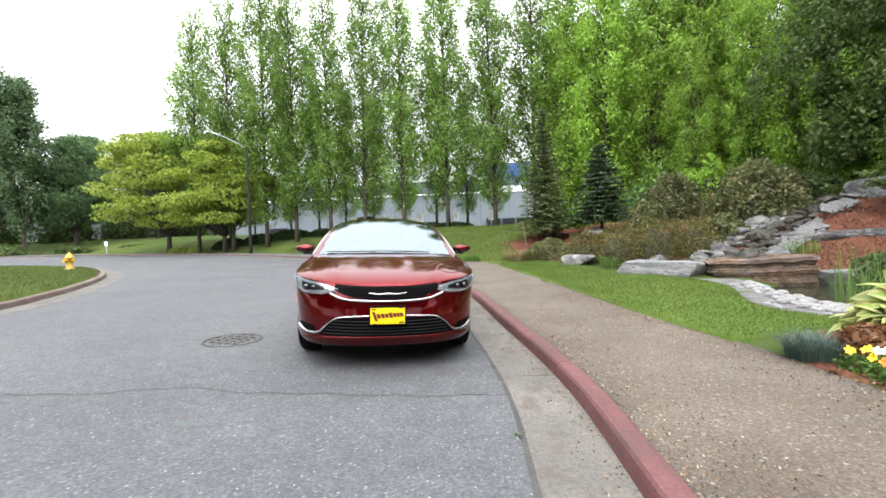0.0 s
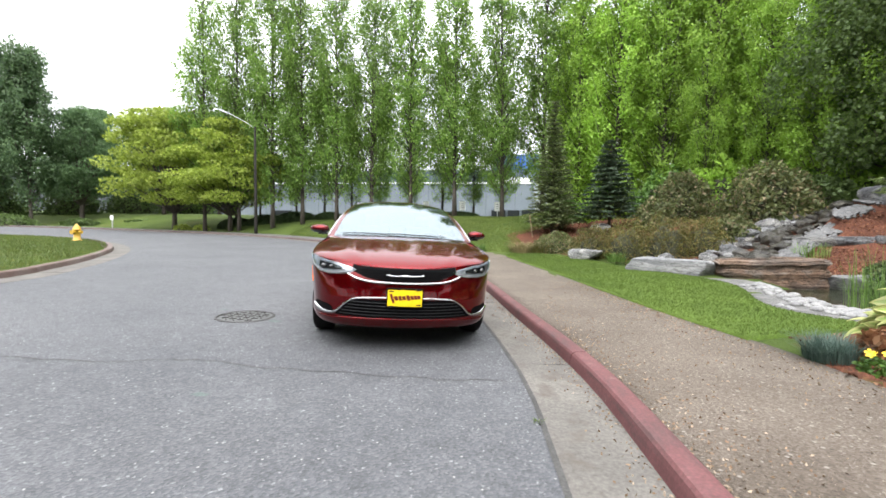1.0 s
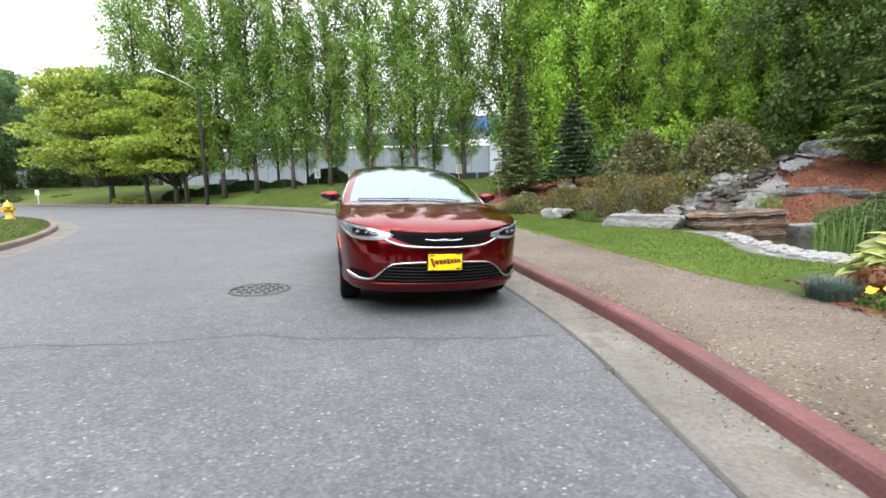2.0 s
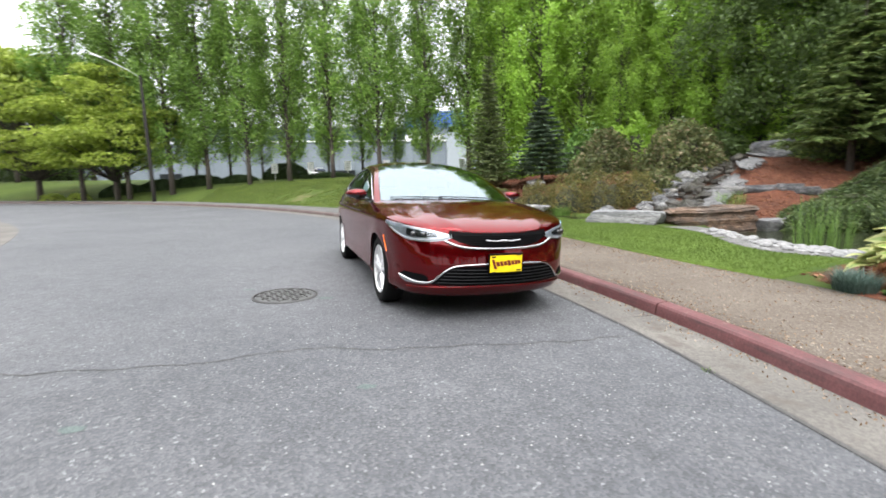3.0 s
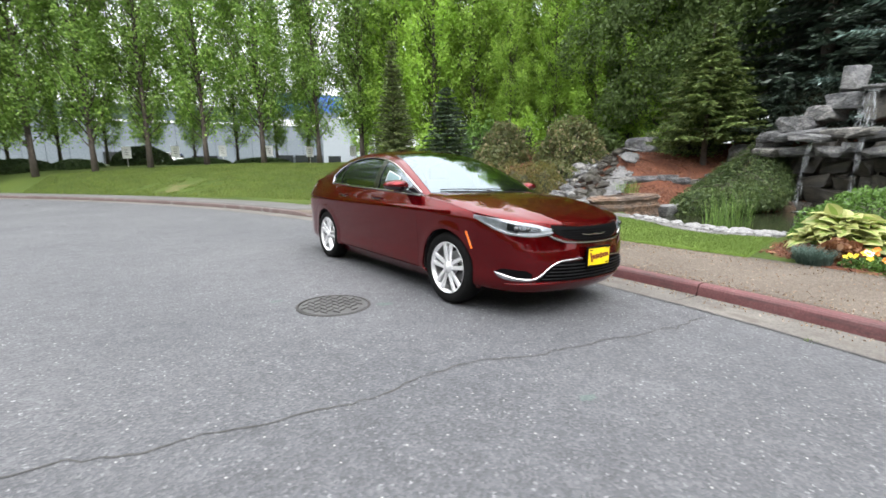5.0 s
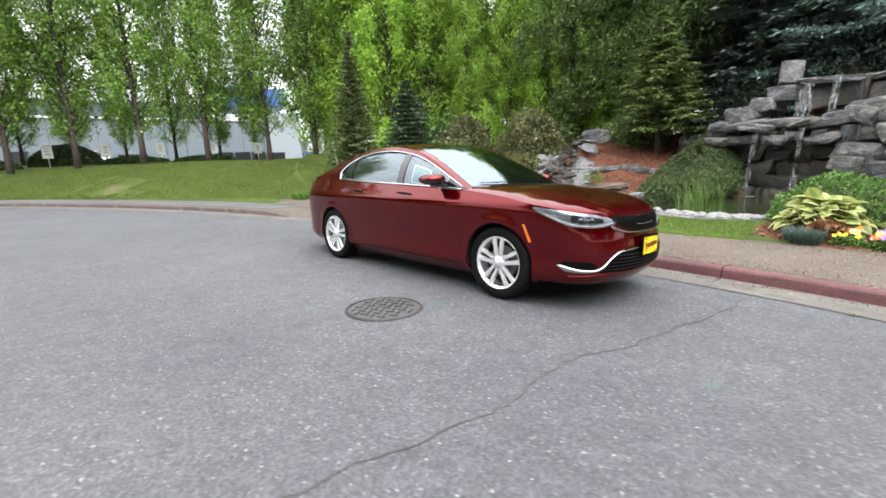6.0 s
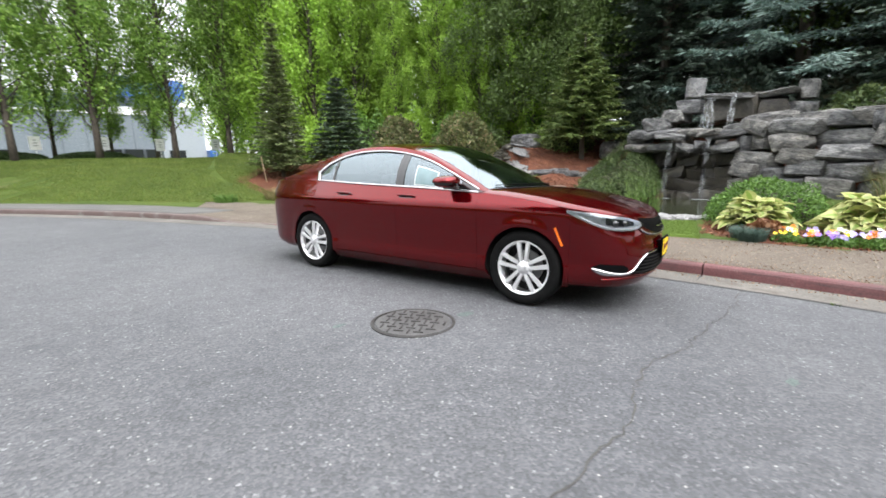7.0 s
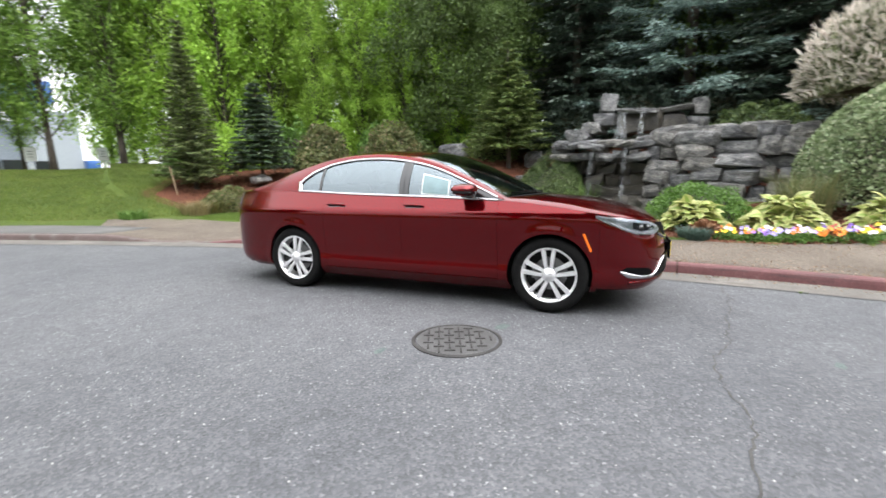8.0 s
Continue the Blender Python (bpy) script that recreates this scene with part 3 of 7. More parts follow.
thing("ground", Matrix(), "mown grass banks and red bark mulch beds", "ground", kind="structure", data=me)

# road, gutter, kerb, path, lawn
L = resample(KERB_C[KERB_C[:, 1] > -58], 260)
R = resample(ISLAND_C[ISLAND_C[:, 1] > -58], 260)
v, f = strip(R, L, 24, road_z)
road = thing("road", Matrix(), "worn grey asphalt road with pale chips", "road", kind="structure", data=mesh_from("road", v, f, M["asphalt"], True))


def run_of_pieces(owner, name, curve, length, gap, profile, material, zfun, low=None, follow=False):
    """Cuts a curve into pieces of one profile, (offset, height) pairs, with open joints."""
    c = np.asarray(curve, float)[:, :2]
    s = np.concatenate([[0], np.cumsum(np.linalg.norm(np.diff(c, axis=0), axis=1))])
    a = 0.0
    while a < s[-1] - 0.3:
        b = min(a + length, s[-1])
        n = max(3, int((b - a - gap) / 0.4) + 2)
        q = np.linspace(a, b - gap, n)
        p = np.stack([np.interp(q, s, c[:, 0]), np.interp(q, s, c[:, 1])], 1)
        t = np.stack([np.gradient(p[:, 0]), np.gradient(p[:, 1])], 1)
        t /= np.linalg.norm(t, axis=1, keepdims=True)
        nrm = np.stack([t[:, 1], -t[:, 0]], 1)
        verts = []
        for i in range(n):
            base = float(zfun(p[i, 0], p[i, 1]))
            drop = low(p[i, 0], p[i, 1]) if low else 1.0
            for o, h in profile:
                if follow:
                    base = float(zfun(p[i, 0] + o * nrm[i, 0], p[i, 1] + o * nrm[i, 1]))
                verts.append((p[i, 0] + o * nrm[i, 0], p[i, 1] + o * nrm[i, 1], base + (h * drop if h > 0.02 else h)))
        k = len(profile)
        faces = grid_faces(n, k) + [tuple(range(k)), tuple(range((n - 1) * k, n * k))[::-1]]
        part(name, mesh_from(name, verts, faces, material), owner)
        a = b


def ramp_dip(x, y):
    d = math.hypot(x + 1.55, y - 12.3)
    return 0.15 + 0.85 * min(1, max(0, (d - 0.7) / 0.9))


KP = [(0.0, -0.2), (0.0, 0.0), (0.012, 0.07), (0.02, 0.1), (0.035, 0.118), (0.06, 0.125), (0.13, 0.127), (0.155, 0.122), (0.16, 0.1), (0.16, -0.2)]
kerb = thing("kerb", Matrix(), "worn red-painted concrete kerb along the road", "kerb", kind="structure")
KC = KERB_C[(KERB_C[:, 1] > -20.1) & (KERB_C[:, 0] > -63)]
split = int(np.argmax(KC[:, 0] <= -1.2))
run_of_pieces(kerb, "kerb_stone", KC[:split + 1], 3.0, 0.012, KP, M["kerb"], road_z, ramp_dip)
faded = surface("faded_red_kerb", (0.068, 0.044, 0.04), (0.1, 0.072, 0.066), 1.4, 40.0, 0.85, bump_s=0.25, bump_d=0.006, c3=(0.12, 0.11, 0.1))
run_of_pieces(kerb, "kerb_stone", KC[split:], 3.0, 0.012, KP, faded, road_z, ramp_dip)
gutter = thing("gutter", Matrix(), "pale concrete gutter strip along the kerb", "gutter", kind="structure")
GP = [(-0.47, -0.1), (-0.47, 0.004), (-0.46, 0.006), (-0.1, 0.006), (0.0, 0.01), (0.0, -0.1)]
run_of_pieces(gutter, "gutter_slab", KERB_C[(KERB_C[:, 1] > -20.1) & (KERB_C[:, 0] > -63)], 3.0, 0.016, GP, M["concrete"], road_z, None, True)
seam_c = KERB_C[(KERB_C[:, 1] > -20) & (KERB_C[:, 0] > -40)]
v, f = strip(offset(seam_c, -0.505), offset(seam_c, -0.469), 3, road_z, 0.0045)
thing("gutter_seam", Matrix(), "dark gritty seam between gutter and asphalt", "seam", kind="structure", data=mesh_from("gutter_seam", v, f, M["tar"]))
kerb2 = thing("island_kerb", Matrix(), "bare and red-worn concrete kerb of the grass island", "kerb", kind="structure")
KP2 = [(-o, h) for o, h in KP]
run_of_pieces(kerb2, "kerb_stone", ISLAND_C[(ISLAND_C[:, 1] > -20) & (ISLAND_C[:, 0] > -63)], 3.0, 0.012, KP2[::-1], surface("bare_kerb_concrete", (0.1, 0.06, 0.05), (0.15, 0.12, 0.105), 1.2, 50, 0.9), road_z)
gutter2 = thing("island_gutter", Matrix(), "pale concrete gutter round the grass island", "gutter", kind="structure")
run_of_pieces(gutter2, "gutter_slab", ISLAND_C[(ISLAND_C[:, 1] > -20) & (ISLAND_C[:, 0] > -63)], 3.0, 0.008, [(-o, h) for o, h in GP][::-1], M["concrete"], road_z, None, True)

n = 150
# the path meets the kerb's back flush
def path_z(x, y):
    d, _ = beside(KERB_C, x, y)
    w = np.clip((d - 0.16) / 0.9, 0, 1)
    dip = np.array([ramp_dip(a, b) for a, b in zip(np.atleast_1d(x), np.atleast_1d(y))])
    return (1 - w) * (road_z(x, y) + 0.118 * dip) + w * land_z(x, y)
v, f = strip(resample(offset(kerb_near, 0.16), n), resample(PATH_B, n), 12, path_z, 0.0, 0.12)
thing("gravel_path", Matrix(), "tan crushed-stone footpath beside the kerb", "path", kind="structure", data=mesh_from("gravel_path", v, f, M["gravel"], True))
v, f = strip(offset(kerb_far, 0.16), offset(kerb_far, 1.75), 5, path_z, 0.01, 0.12)
thing("sidewalk", Matrix(), "grey sidewalk strip behind the far kerb", "pavement", kind="structure", data=mesh_from("sidewalk", v, f, M["walk"], True))
v, f = strip(resample(LAWN_F, 60), resample(LAWN_B, 60), 16, land_z, 0.03, 0.14)
thing("lawn", Matrix(), "bright mown lawn strip between path and pond", "lawn", kind="structure", data=mesh_from("lawn", v, f, M["lawn"], True))

# water of the pond and of the small pool
def water_mat():
    m, nt, b = nodes_of("dark_pond_water")
    b.inputs["Base Color"].default_value = (0.02, 0.024, 0.012, 1)
    b.inputs["Roughness"].default_value = 0.06
    b.inputs["IOR"].default_value = 1.33
    bump(nt, b, noise_tex(nt, coords(nt), 7.0, 3.0), 0.25, 0.02)
    return m
M["water"] = water_mat()
for nm, poly, z in (("pond_water", POND, -0.13), ("pool_water", POOL, -0.02)):
    c = np.mean(poly, axis=0)
    ring = [tuple(c + (np.array(p) - c) * 1.05) for p in poly]
    bm = bmesh.new()
    bm.faces.new([bm.verts.new((x, y, z)) for x, y in ring])
    bmesh.ops.triangulate(bm, faces=bm.faces[:])
    thing(nm, Matrix(), "still dark water reflecting the trees", "water", kind="structure", data=from_bm(nm, bm, M["water"]))

# crack across the road and the manhole
rng = np.random.default_rng(4)
CRACK = [(-7.9, 3.55), (-6.5, 3.5), (-5.2, 3.28), (-4.1, 3.12), (-3.6, 3.11), (-3.05, 3.12), (-2.7, 3.17), (-2.45, 3.28), (-2.1, 3.33), (-1.6, 3.3), (-1.1, 3.34), (-0.6, 3.35), (-0.1, 3.4), (0.42, 3.5)]
cc = dense(CRACK, 0.045)
cc[1:-1, 1] += rng.normal(0, 0.011, len(cc) - 2) + 0.012 * np.sin(np.arange(1, len(cc) - 1) * 0.55)
wid = 0.0012 + 0.003 * np.abs(np.sin(np.arange(len(cc)) * 0.37)) + rng.uniform(0, 0.0035, len(cc))
verts = []
for (x, y), w in zip(cc[:, :2], wid):
    z = float(road_z(x, y)) + 0.003
    verts += [(x, y - w, z), (x, y + w, z)]
thing("road_crack", Matrix(), "dark meandering crack across the asphalt", "crack", kind="structure", data=mesh_from("road_crack", verts, grid_faces(len(cc), 2), M["tar"]))


def manhole(x, y):
    z = float(road_z(x, y))
    tilt = Matrix.Translation((x, y, z)) @ Euler((0.008, 0.03, 0)).to_matrix().to_4x4()
    t = thing("manhole_cover", tilt, "round cast-iron manhole cover with raised dashes set in asphalt", "manhole cover")
    v, f = lathe([(0.325, -0.05), (0.328, 0.003), (0.305, 0.007), (0.3, 0.0), (0.3, -0.05)], 48)
    part("ring", mesh_from("ring", v, f, M["iron"]), t, "dark outer ring")
    v, f = lathe([(0.0, 0.003), (0.2, 0.003), (0.288, 0.003), (0.293, -0.004), (0.293, -0.05)], 48)
    part("lid", mesh_from("lid", v, f, M["iron_worn"]), t)
    dash = from_bm("tread_dash", box(-0.037, 0.037, -0.0065, 0.0065, 0.0, 0.009, 0.002, 1), M["iron"])
    r = 0
    for j in range(-4, 5):
        for i in range(-4, 5):
            gx, gy = i * 0.075 + 0.02, j * 0.072
            px, py = 0.6 * gx + 0.8 * gy, -0.8 * gx + 0.6 * gy
            if math.hypot(px, py) < 0.255:
                d = part("tread_dash", dash, t)
                d.matrix_local = pose(px, py, 0.001, 0, 0, -53 + (90 if (i + j) % 2 else 0))
    return t


manhole(-2.73, 4.885)
# faint teal survey paint
spot_m = surface("faint_teal_road_paint", (0.06, 0.078, 0.074), (0.09, 0.115, 0.108), 14.0, 80.0, 0.85)
for k, (px, py, pr) in enumerate([(-2.3, 4.75, 0.09), (-3.2, 5.2, 0.06), (-1.75, 2.72, 0.06), (-3.1, 2.4, 0.07)]):
    bm = bmesh.new()
    bmesh.ops.create_circle(bm, cap_ends=True, radius=pr, segments=18)
    for vv in bm.verts:
        vv.co *= 0.7 + 0.7 * abs(noise.noise(vv.co * 20 + Vector((k * 5.0, 0, 0))))
        vv.co.z = float(road_z(px + vv.co.x, py + vv.co.y)) + 0.003
        vv.co.x, vv.co.y = vv.co.x + px, vv.co.y * 0.6 + py
    thing("paint_mark", Matrix(), "faint teal paint mark on the asphalt", "paint mark", kind="structure", data=from_bm("paint_mark", bm, spot_m))

# ---- the parked car ----


def paint_mat():
    m, nt, b = nodes_of("deep_red_pearl_paint")
    v = coords(nt)
    flake = put(nt, "ShaderNodeTexVoronoi", Scale=900.0)
    nt.links.new(v, flake.inputs["Vector"])
    col = ramp(nt, flake.outputs["Color"], [(0.0, (0.092, 0.0003, 0.0018)), (1.0, (0.135, 0.0006, 0.003))]).outputs[0]
    nt.links.new(col, b.inputs["Base Color"])
    b.inputs["Metallic"].default_value = 0.78
    b.inputs["Roughness"].default_value = 0.17
    b.inputs["Specular IOR Level"].default_value = 0.05
    b.inputs["Specular Tint"].default_value = (0.5, 0.02, 0.03, 1)
    b.inputs["Coat Weight"].default_value = 1.0
    b.inputs["Coat Roughness"].default_value = 0.006
    b.inputs["Coat IOR"].default_value = 1.38
    return m


C = dict(
    paint=paint_mat(),
    chrome=plain("chrome_trim", (0.52, 0.52, 0.53), 0.1, 1.0, var=0.02),
    alloy=plain("silver_alloy", (0.74, 0.74, 0.75), 0.3, 0.6, var=0.05),
    tyre=surface("tyre_rubber", (0.004, 0.004, 0.004), (0.008, 0.008, 0.008), 4.0, 40.0, 0.75, spec=0.1, bump_s=0.1, bump_d=0.003),
    black=plain("black_plastic", (0.003, 0.003, 0.0034), 0.6, spec=0.05),
    gloss=plain("gloss_black_trim", (0.01, 0.01, 0.011), 0.12, coat=0.5),
    dark=plain("dark_liner", (0.006, 0.006, 0.006), 0.9),
    disc=plain("brake_steel", (0.25, 0.25, 0.25), 0.35, 0.9),
    cabin=surface("black_cabin_cloth", (0.012, 0.012, 0.013), (0.022, 0.022, 0.023), 6.0, 80.0, 0.9),
    orange=plain("orange_reflector", (0.85, 0.16, 0.01), 0.25, coat=0.6),
    redlamp=plain("red_lamp_lens", (0.06, 0.001, 0.002), 0.12, coat=1.0),
    housing=plain("lamp_reflector", (0.5, 0.51, 0.54), 0.2, 0.45, var=0.25, scale=22),
    plate=plain("yellow_plate", (0.85, 0.6, 0.005), 0.4),
    script=plain("red_script_bars", (0.14, 0.012, 0.006), 0.5),
    sticker=plain("white_window_sticker", (0.5, 0.53, 0.53), 0.6),
    teal=plain("teal_print", (0.13, 0.21, 0.225), 0.3, coat=0.5),
    glass=glass_mat("window_glass", (0.42, 0.5, 0.47), 2.6),
    sideglass=glass_mat("side_window_glass", (0.45, 0.55, 0.56), 2.35),
    bezel=plain("grey_lamp_bezel", (0.03, 0.03, 0.034), 0.22, 0.3),
    lens=glass_mat("lamp_cover_glass", (0.93, 0.95, 0.96), 1.6),
)

OUT = [(0.955, 0.0, 0.77), (0.945, 0.2, 0.772), (0.915, 0.4, 0.782), (0.845, 0.6, 0.802), (0.745, 0.74, 0.815), (0.60, 0.84, 0.835), (0.42, 0.895, 0.86), (0.2, 0.92, 0.893), (0.0, 0.93, 0.925),
       (-0.4, 0.932, 0.965), (-0.9, 0.934, 0.985), (-1.4, 0.935, 0.998), (-2.0, 0.935, 1.015), (-2.4, 0.933, 1.035), (-2.75, 0.925, 1.05), (-3.1, 0.905, 1.055), (-3.4, 0.865, 1.05), (-3.62, 0.79, 1.04), (-3.78, 0.66, 1.04), (-3.87, 0.45, 1.045), (-3.915, 0.2, 1.05), (-3.925, 0.0, 1.05)]
oc = dense(OUT, 0.012)
os_ = np.concatenate([[0], np.cumsum(np.linalg.norm(np.diff(oc[:, :2], axis=0), axis=1))])
ot = np.gradient(oc[:, :2], axis=0)
ot /= np.linalg.norm(ot, axis=1, keepdims=True)
S_END = os_[-1]
PF = ([0.18, 0.24, 0.30, 0.38, 0.48, 0.58, 0.66, 0.74, 0.80, 0.86], [0.14, 0.06, 0.02, 0.004, 0.0, 0.012, 0.028, 0.055, 0.085, 0.16])
PS = ([0.15, 0.20, 0.26, 0.32, 0.42, 0.58, 0.72, 0.82, 0.868, 0.885, 0.95, 1.0, 1.06, 1.12], [0.15, 0.1, 0.045, 0.034, 0.04, 0.022, 0.006, 0.0, 0.004, 0.018, 0.056, 0.086, 0.122, 0.16])
PR = ([0.2, 0.3, 0.45, 0.6, 0.75, 0.9, 1.0, 1.06], [0.12, 0.03, 0.0, 0.005, 0.02, 0.04, 0.05, 0.06])


def s_of_x(x):
    k = np.argmax(oc[:, 0] <= x)
    a, b = oc[k - 1, 0], oc[k, 0]
    return os_[k - 1] + (os_[k] - os_[k - 1]) * (a - x) / (a - b)


def top_edge(s):
    return float(np.interp(abs(s), os_, oc[:, 2]))


def FS(s, z, off=0.0):
    """A point of the body's skin: s metres round the plan from the nose (left is +), at height z."""
    a = abs(s)
    x, y = np.interp(a, os_, oc[:, 0]), np.interp(a, os_, oc[:, 1])
    tx, ty = np.interp(a, os_, ot[:, 0]), np.interp(a, os_, ot[:, 1])
    nx, ny = ty, -tx
    w = min(1, abs(nx)) ** 1.5
    ins = w * (np.interp(z, *PF) if nx > 0 else np.interp(z, *PR)) + (1 - w) * np.interp(z, *PS)
    # flared arches
    for cx in (0.0, -2.742):
        r = math.hypot(x - cx, z - 0.33)
        if z < 0.86:
            ins -= 0.008 * math.exp(-((r - 0.37) / 0.05) ** 2)
    d = off - ins
    return Vector((x + nx * d, math.copysign(1, s) * (y + ny * d), z))


def skin(s0, s1, zlo, zhi, ns, nz, off=0.0, rim=0.014, arch=True, radius=0.362):
    """A panel of the skin with turned-in edges; wheel arches are cut out of it."""
    bm = bmesh.new()
    fl = zlo if callable(zlo) else (lambda s: zlo)
    fh = zhi if callable(zhi) else (lambda s: zhi)
    rows = []
    for i in range(ns):
        s = s0 + (s1 - s0) * i / (ns - 1)
        rows.append([bm.verts.new(FS(s, fl(s) + (fh(s) - fl(s)) * j / (nz - 1), off)) for j in range(nz)])
    par = {}
    for i in range(ns):
        s = s0 + (s1 - s0) * i / (ns - 1)
        for j in range(nz):
            par[rows[i][j]] = (s, rows[i][j].co.z)
    for i in range(ns - 1):
        for j in range(nz - 1):
            bm.faces.new((rows[i][j], rows[i + 1][j], rows[i + 1][j + 1], rows[i][j + 1]))
    if arch:
        for cx in (0.0, -2.742):
            def rad(vv):
                return math.hypot(vv.co.x - cx, vv.co.z - 0.33)
            inner = {vv for vv in bm.verts if rad(vv) < radius}
            if not inner:
                continue
            gone = [fc for fc in bm.faces if all(vv in inner for vv in fc.verts)]
            bmesh.ops.delete(bm, geom=gone, context="FACES")
            left = [vv for vv in bm.verts if vv in inner and vv.link_faces]
            for vv in left:
                s, z = par[vv]
                ang = math.atan2(vv.co.z - 0.33, vv.co.x - cx)
                xx, zz = cx + radius * math.cos(ang), 0.33 + radius * math.sin(ang)
                vv.co = FS(math.copysign(s_of_x(xx), s), zz, off)
            loose = [vv for vv in bm.verts if not vv.link_faces]
            bmesh.ops.delete(bm, geom=loose, context="VERTS")
    bm.normal_update()
    if rim:
        centre = Vector((-1.4, 0, 0.6))
        edges = [e for e in bm.edges if e.is_boundary]
        nrm = {vv: vv.normal.copy() for e in edges for vv in e.verts}
        for vv, q in nrm.items():
            if q.dot(vv.co - centre) < 0:
                nrm[vv] = -q
        for e in edges:
            e.smooth = False
        src = {tuple(round(c, 5) for c in vv.co): q for vv, q in nrm.items()}
        ext = bmesh.ops.extrude_edge_only(bm, edges=edges)["geom"]
        for vv in [g for g in ext if isinstance(g, bmesh.types.BMVert)]:
            vv.co -= rim * src[tuple(round(c, 5) for c in vv.co)]
    return bm


def coons(top, bottom, left, right, bulge=0.0):
    """Points of a patch between four boundary curves: top/bottom run across, left/right along."""
    nu, nv = len(left), len(top)
    top, bottom, left, right = (np.array(q, float) for q in (top, bottom, left, right))
    out = np.zeros((nu, nv, 3))
    for i in range(nu):
        b = i / (nu - 1)
        for j in range(nv):
            a = j / (nv - 1)
            p = (1 - b) * top[j] + b * bottom[j] + (1 - a) * left[i] + a * right[i]
            p -= (1 - b) * (1 - a) * top[0] + (1 - b) * a * top[-1] + b * (1 - a) * bottom[0] + b * a * bottom[-1]
            p[2] += bulge * math.sin(math.pi * b ** 0.8) ** 0.9 * (1 - (2 * a - 1) ** 4)
            out[i, j] = p
    return out


def sheet(pts, i0=0, i1=None, j0=0, j1=None, rim=0.012, down=(0, 0, -1)):
    """A slice of a point grid as a panel whose edges turn in."""
    g = pts[i0:i1, j0:j1]
    nu, nv = g.shape[:2]
    bm = bmesh.new()
    vs = [[bm.verts.new(g[i, j]) for j in range(nv)] for i in range(nu)]
    for i in range(nu - 1):
        for j in range(nv - 1):
            bm.faces.new((vs[i][j], vs[i + 1][j], vs[i + 1][j + 1], vs[i][j + 1]))
    if rim:
        for e in bm.edges:
            if e.is_boundary:
                e.smooth = False
        ext = bmesh.ops.extrude_edge_only(bm, edges=[e for e in bm.edges if e.is_boundary])["geom"]
        for vv in [q for q in ext if isinstance(q, bmesh.types.BMVert)]:
            vv.co += Vector(down) * rim
    return bm


RAIL = dense([(-0.40, 0.845, 0.975), (-0.80, 0.772, 1.178), (-1.2, 0.685, 1.338), (-1.6, 0.635, 1.412), (-2.0, 0.62, 1.425), (-2.4, 0.635, 1.38), (-2.8, 0.675, 1.272), (-3.2, 0.725, 1.135), (-3.42, 0.765, 1.062)], 0.02)
CROWN = dense([(-0.20, 0, 1.0), (-0.66, 0, 1.235), (-1.12, 0, 1.425), (-1.58, 0, 1.482), (-2.0, 0, 1.488), (-2.42, 0, 1.445), (-2.86, 0, 1.325), (-3.28, 0, 1.165), (-3.52, 0, 1.075)], 0.02)


def rail(u):
    k = u * (len(RAIL) - 1)
    return np.array([np.interp(k, range(len(RAIL)), RAIL[:, c]) for c in range(3)])


def crown(u):
    k = u * (len(CROWN) - 1)
    return np.array([np.interp(k, range(len(CROWN)), CROWN[:, c]) for c in range(3)])


def u_of_x(x):
    return float(np.interp(-x, -RAIL[:, 0], np.linspace(0, 1, len(RAIL))))


def roof_point(u, a):
    r, c = rail(u), crown(u)
    k = 1 - abs(a) ** 2.4
    return np.array([r[0] + (c[0] - r[0]) * k, a * r[1], r[2] + (c[2] - r[2]) * k])


def side_point(x, v, side, off=0.0):
    """A point of the greenhouse side between belt (v=0) and roof rail (v=1)."""
    b = np.array(FS(s_of_x(x), top_edge(s_of_x(x))))
    r = rail(u_of_x(x))
    b[0] = r[0] = x
    p = b * (1 - v) + r * v
    h = max(0.02, r[2] - b[2])
    p[1] += 0.10 * h * math.sin(math.pi * v) + off
    p[2] += off * 0.4
    p[1] *= side
    return p


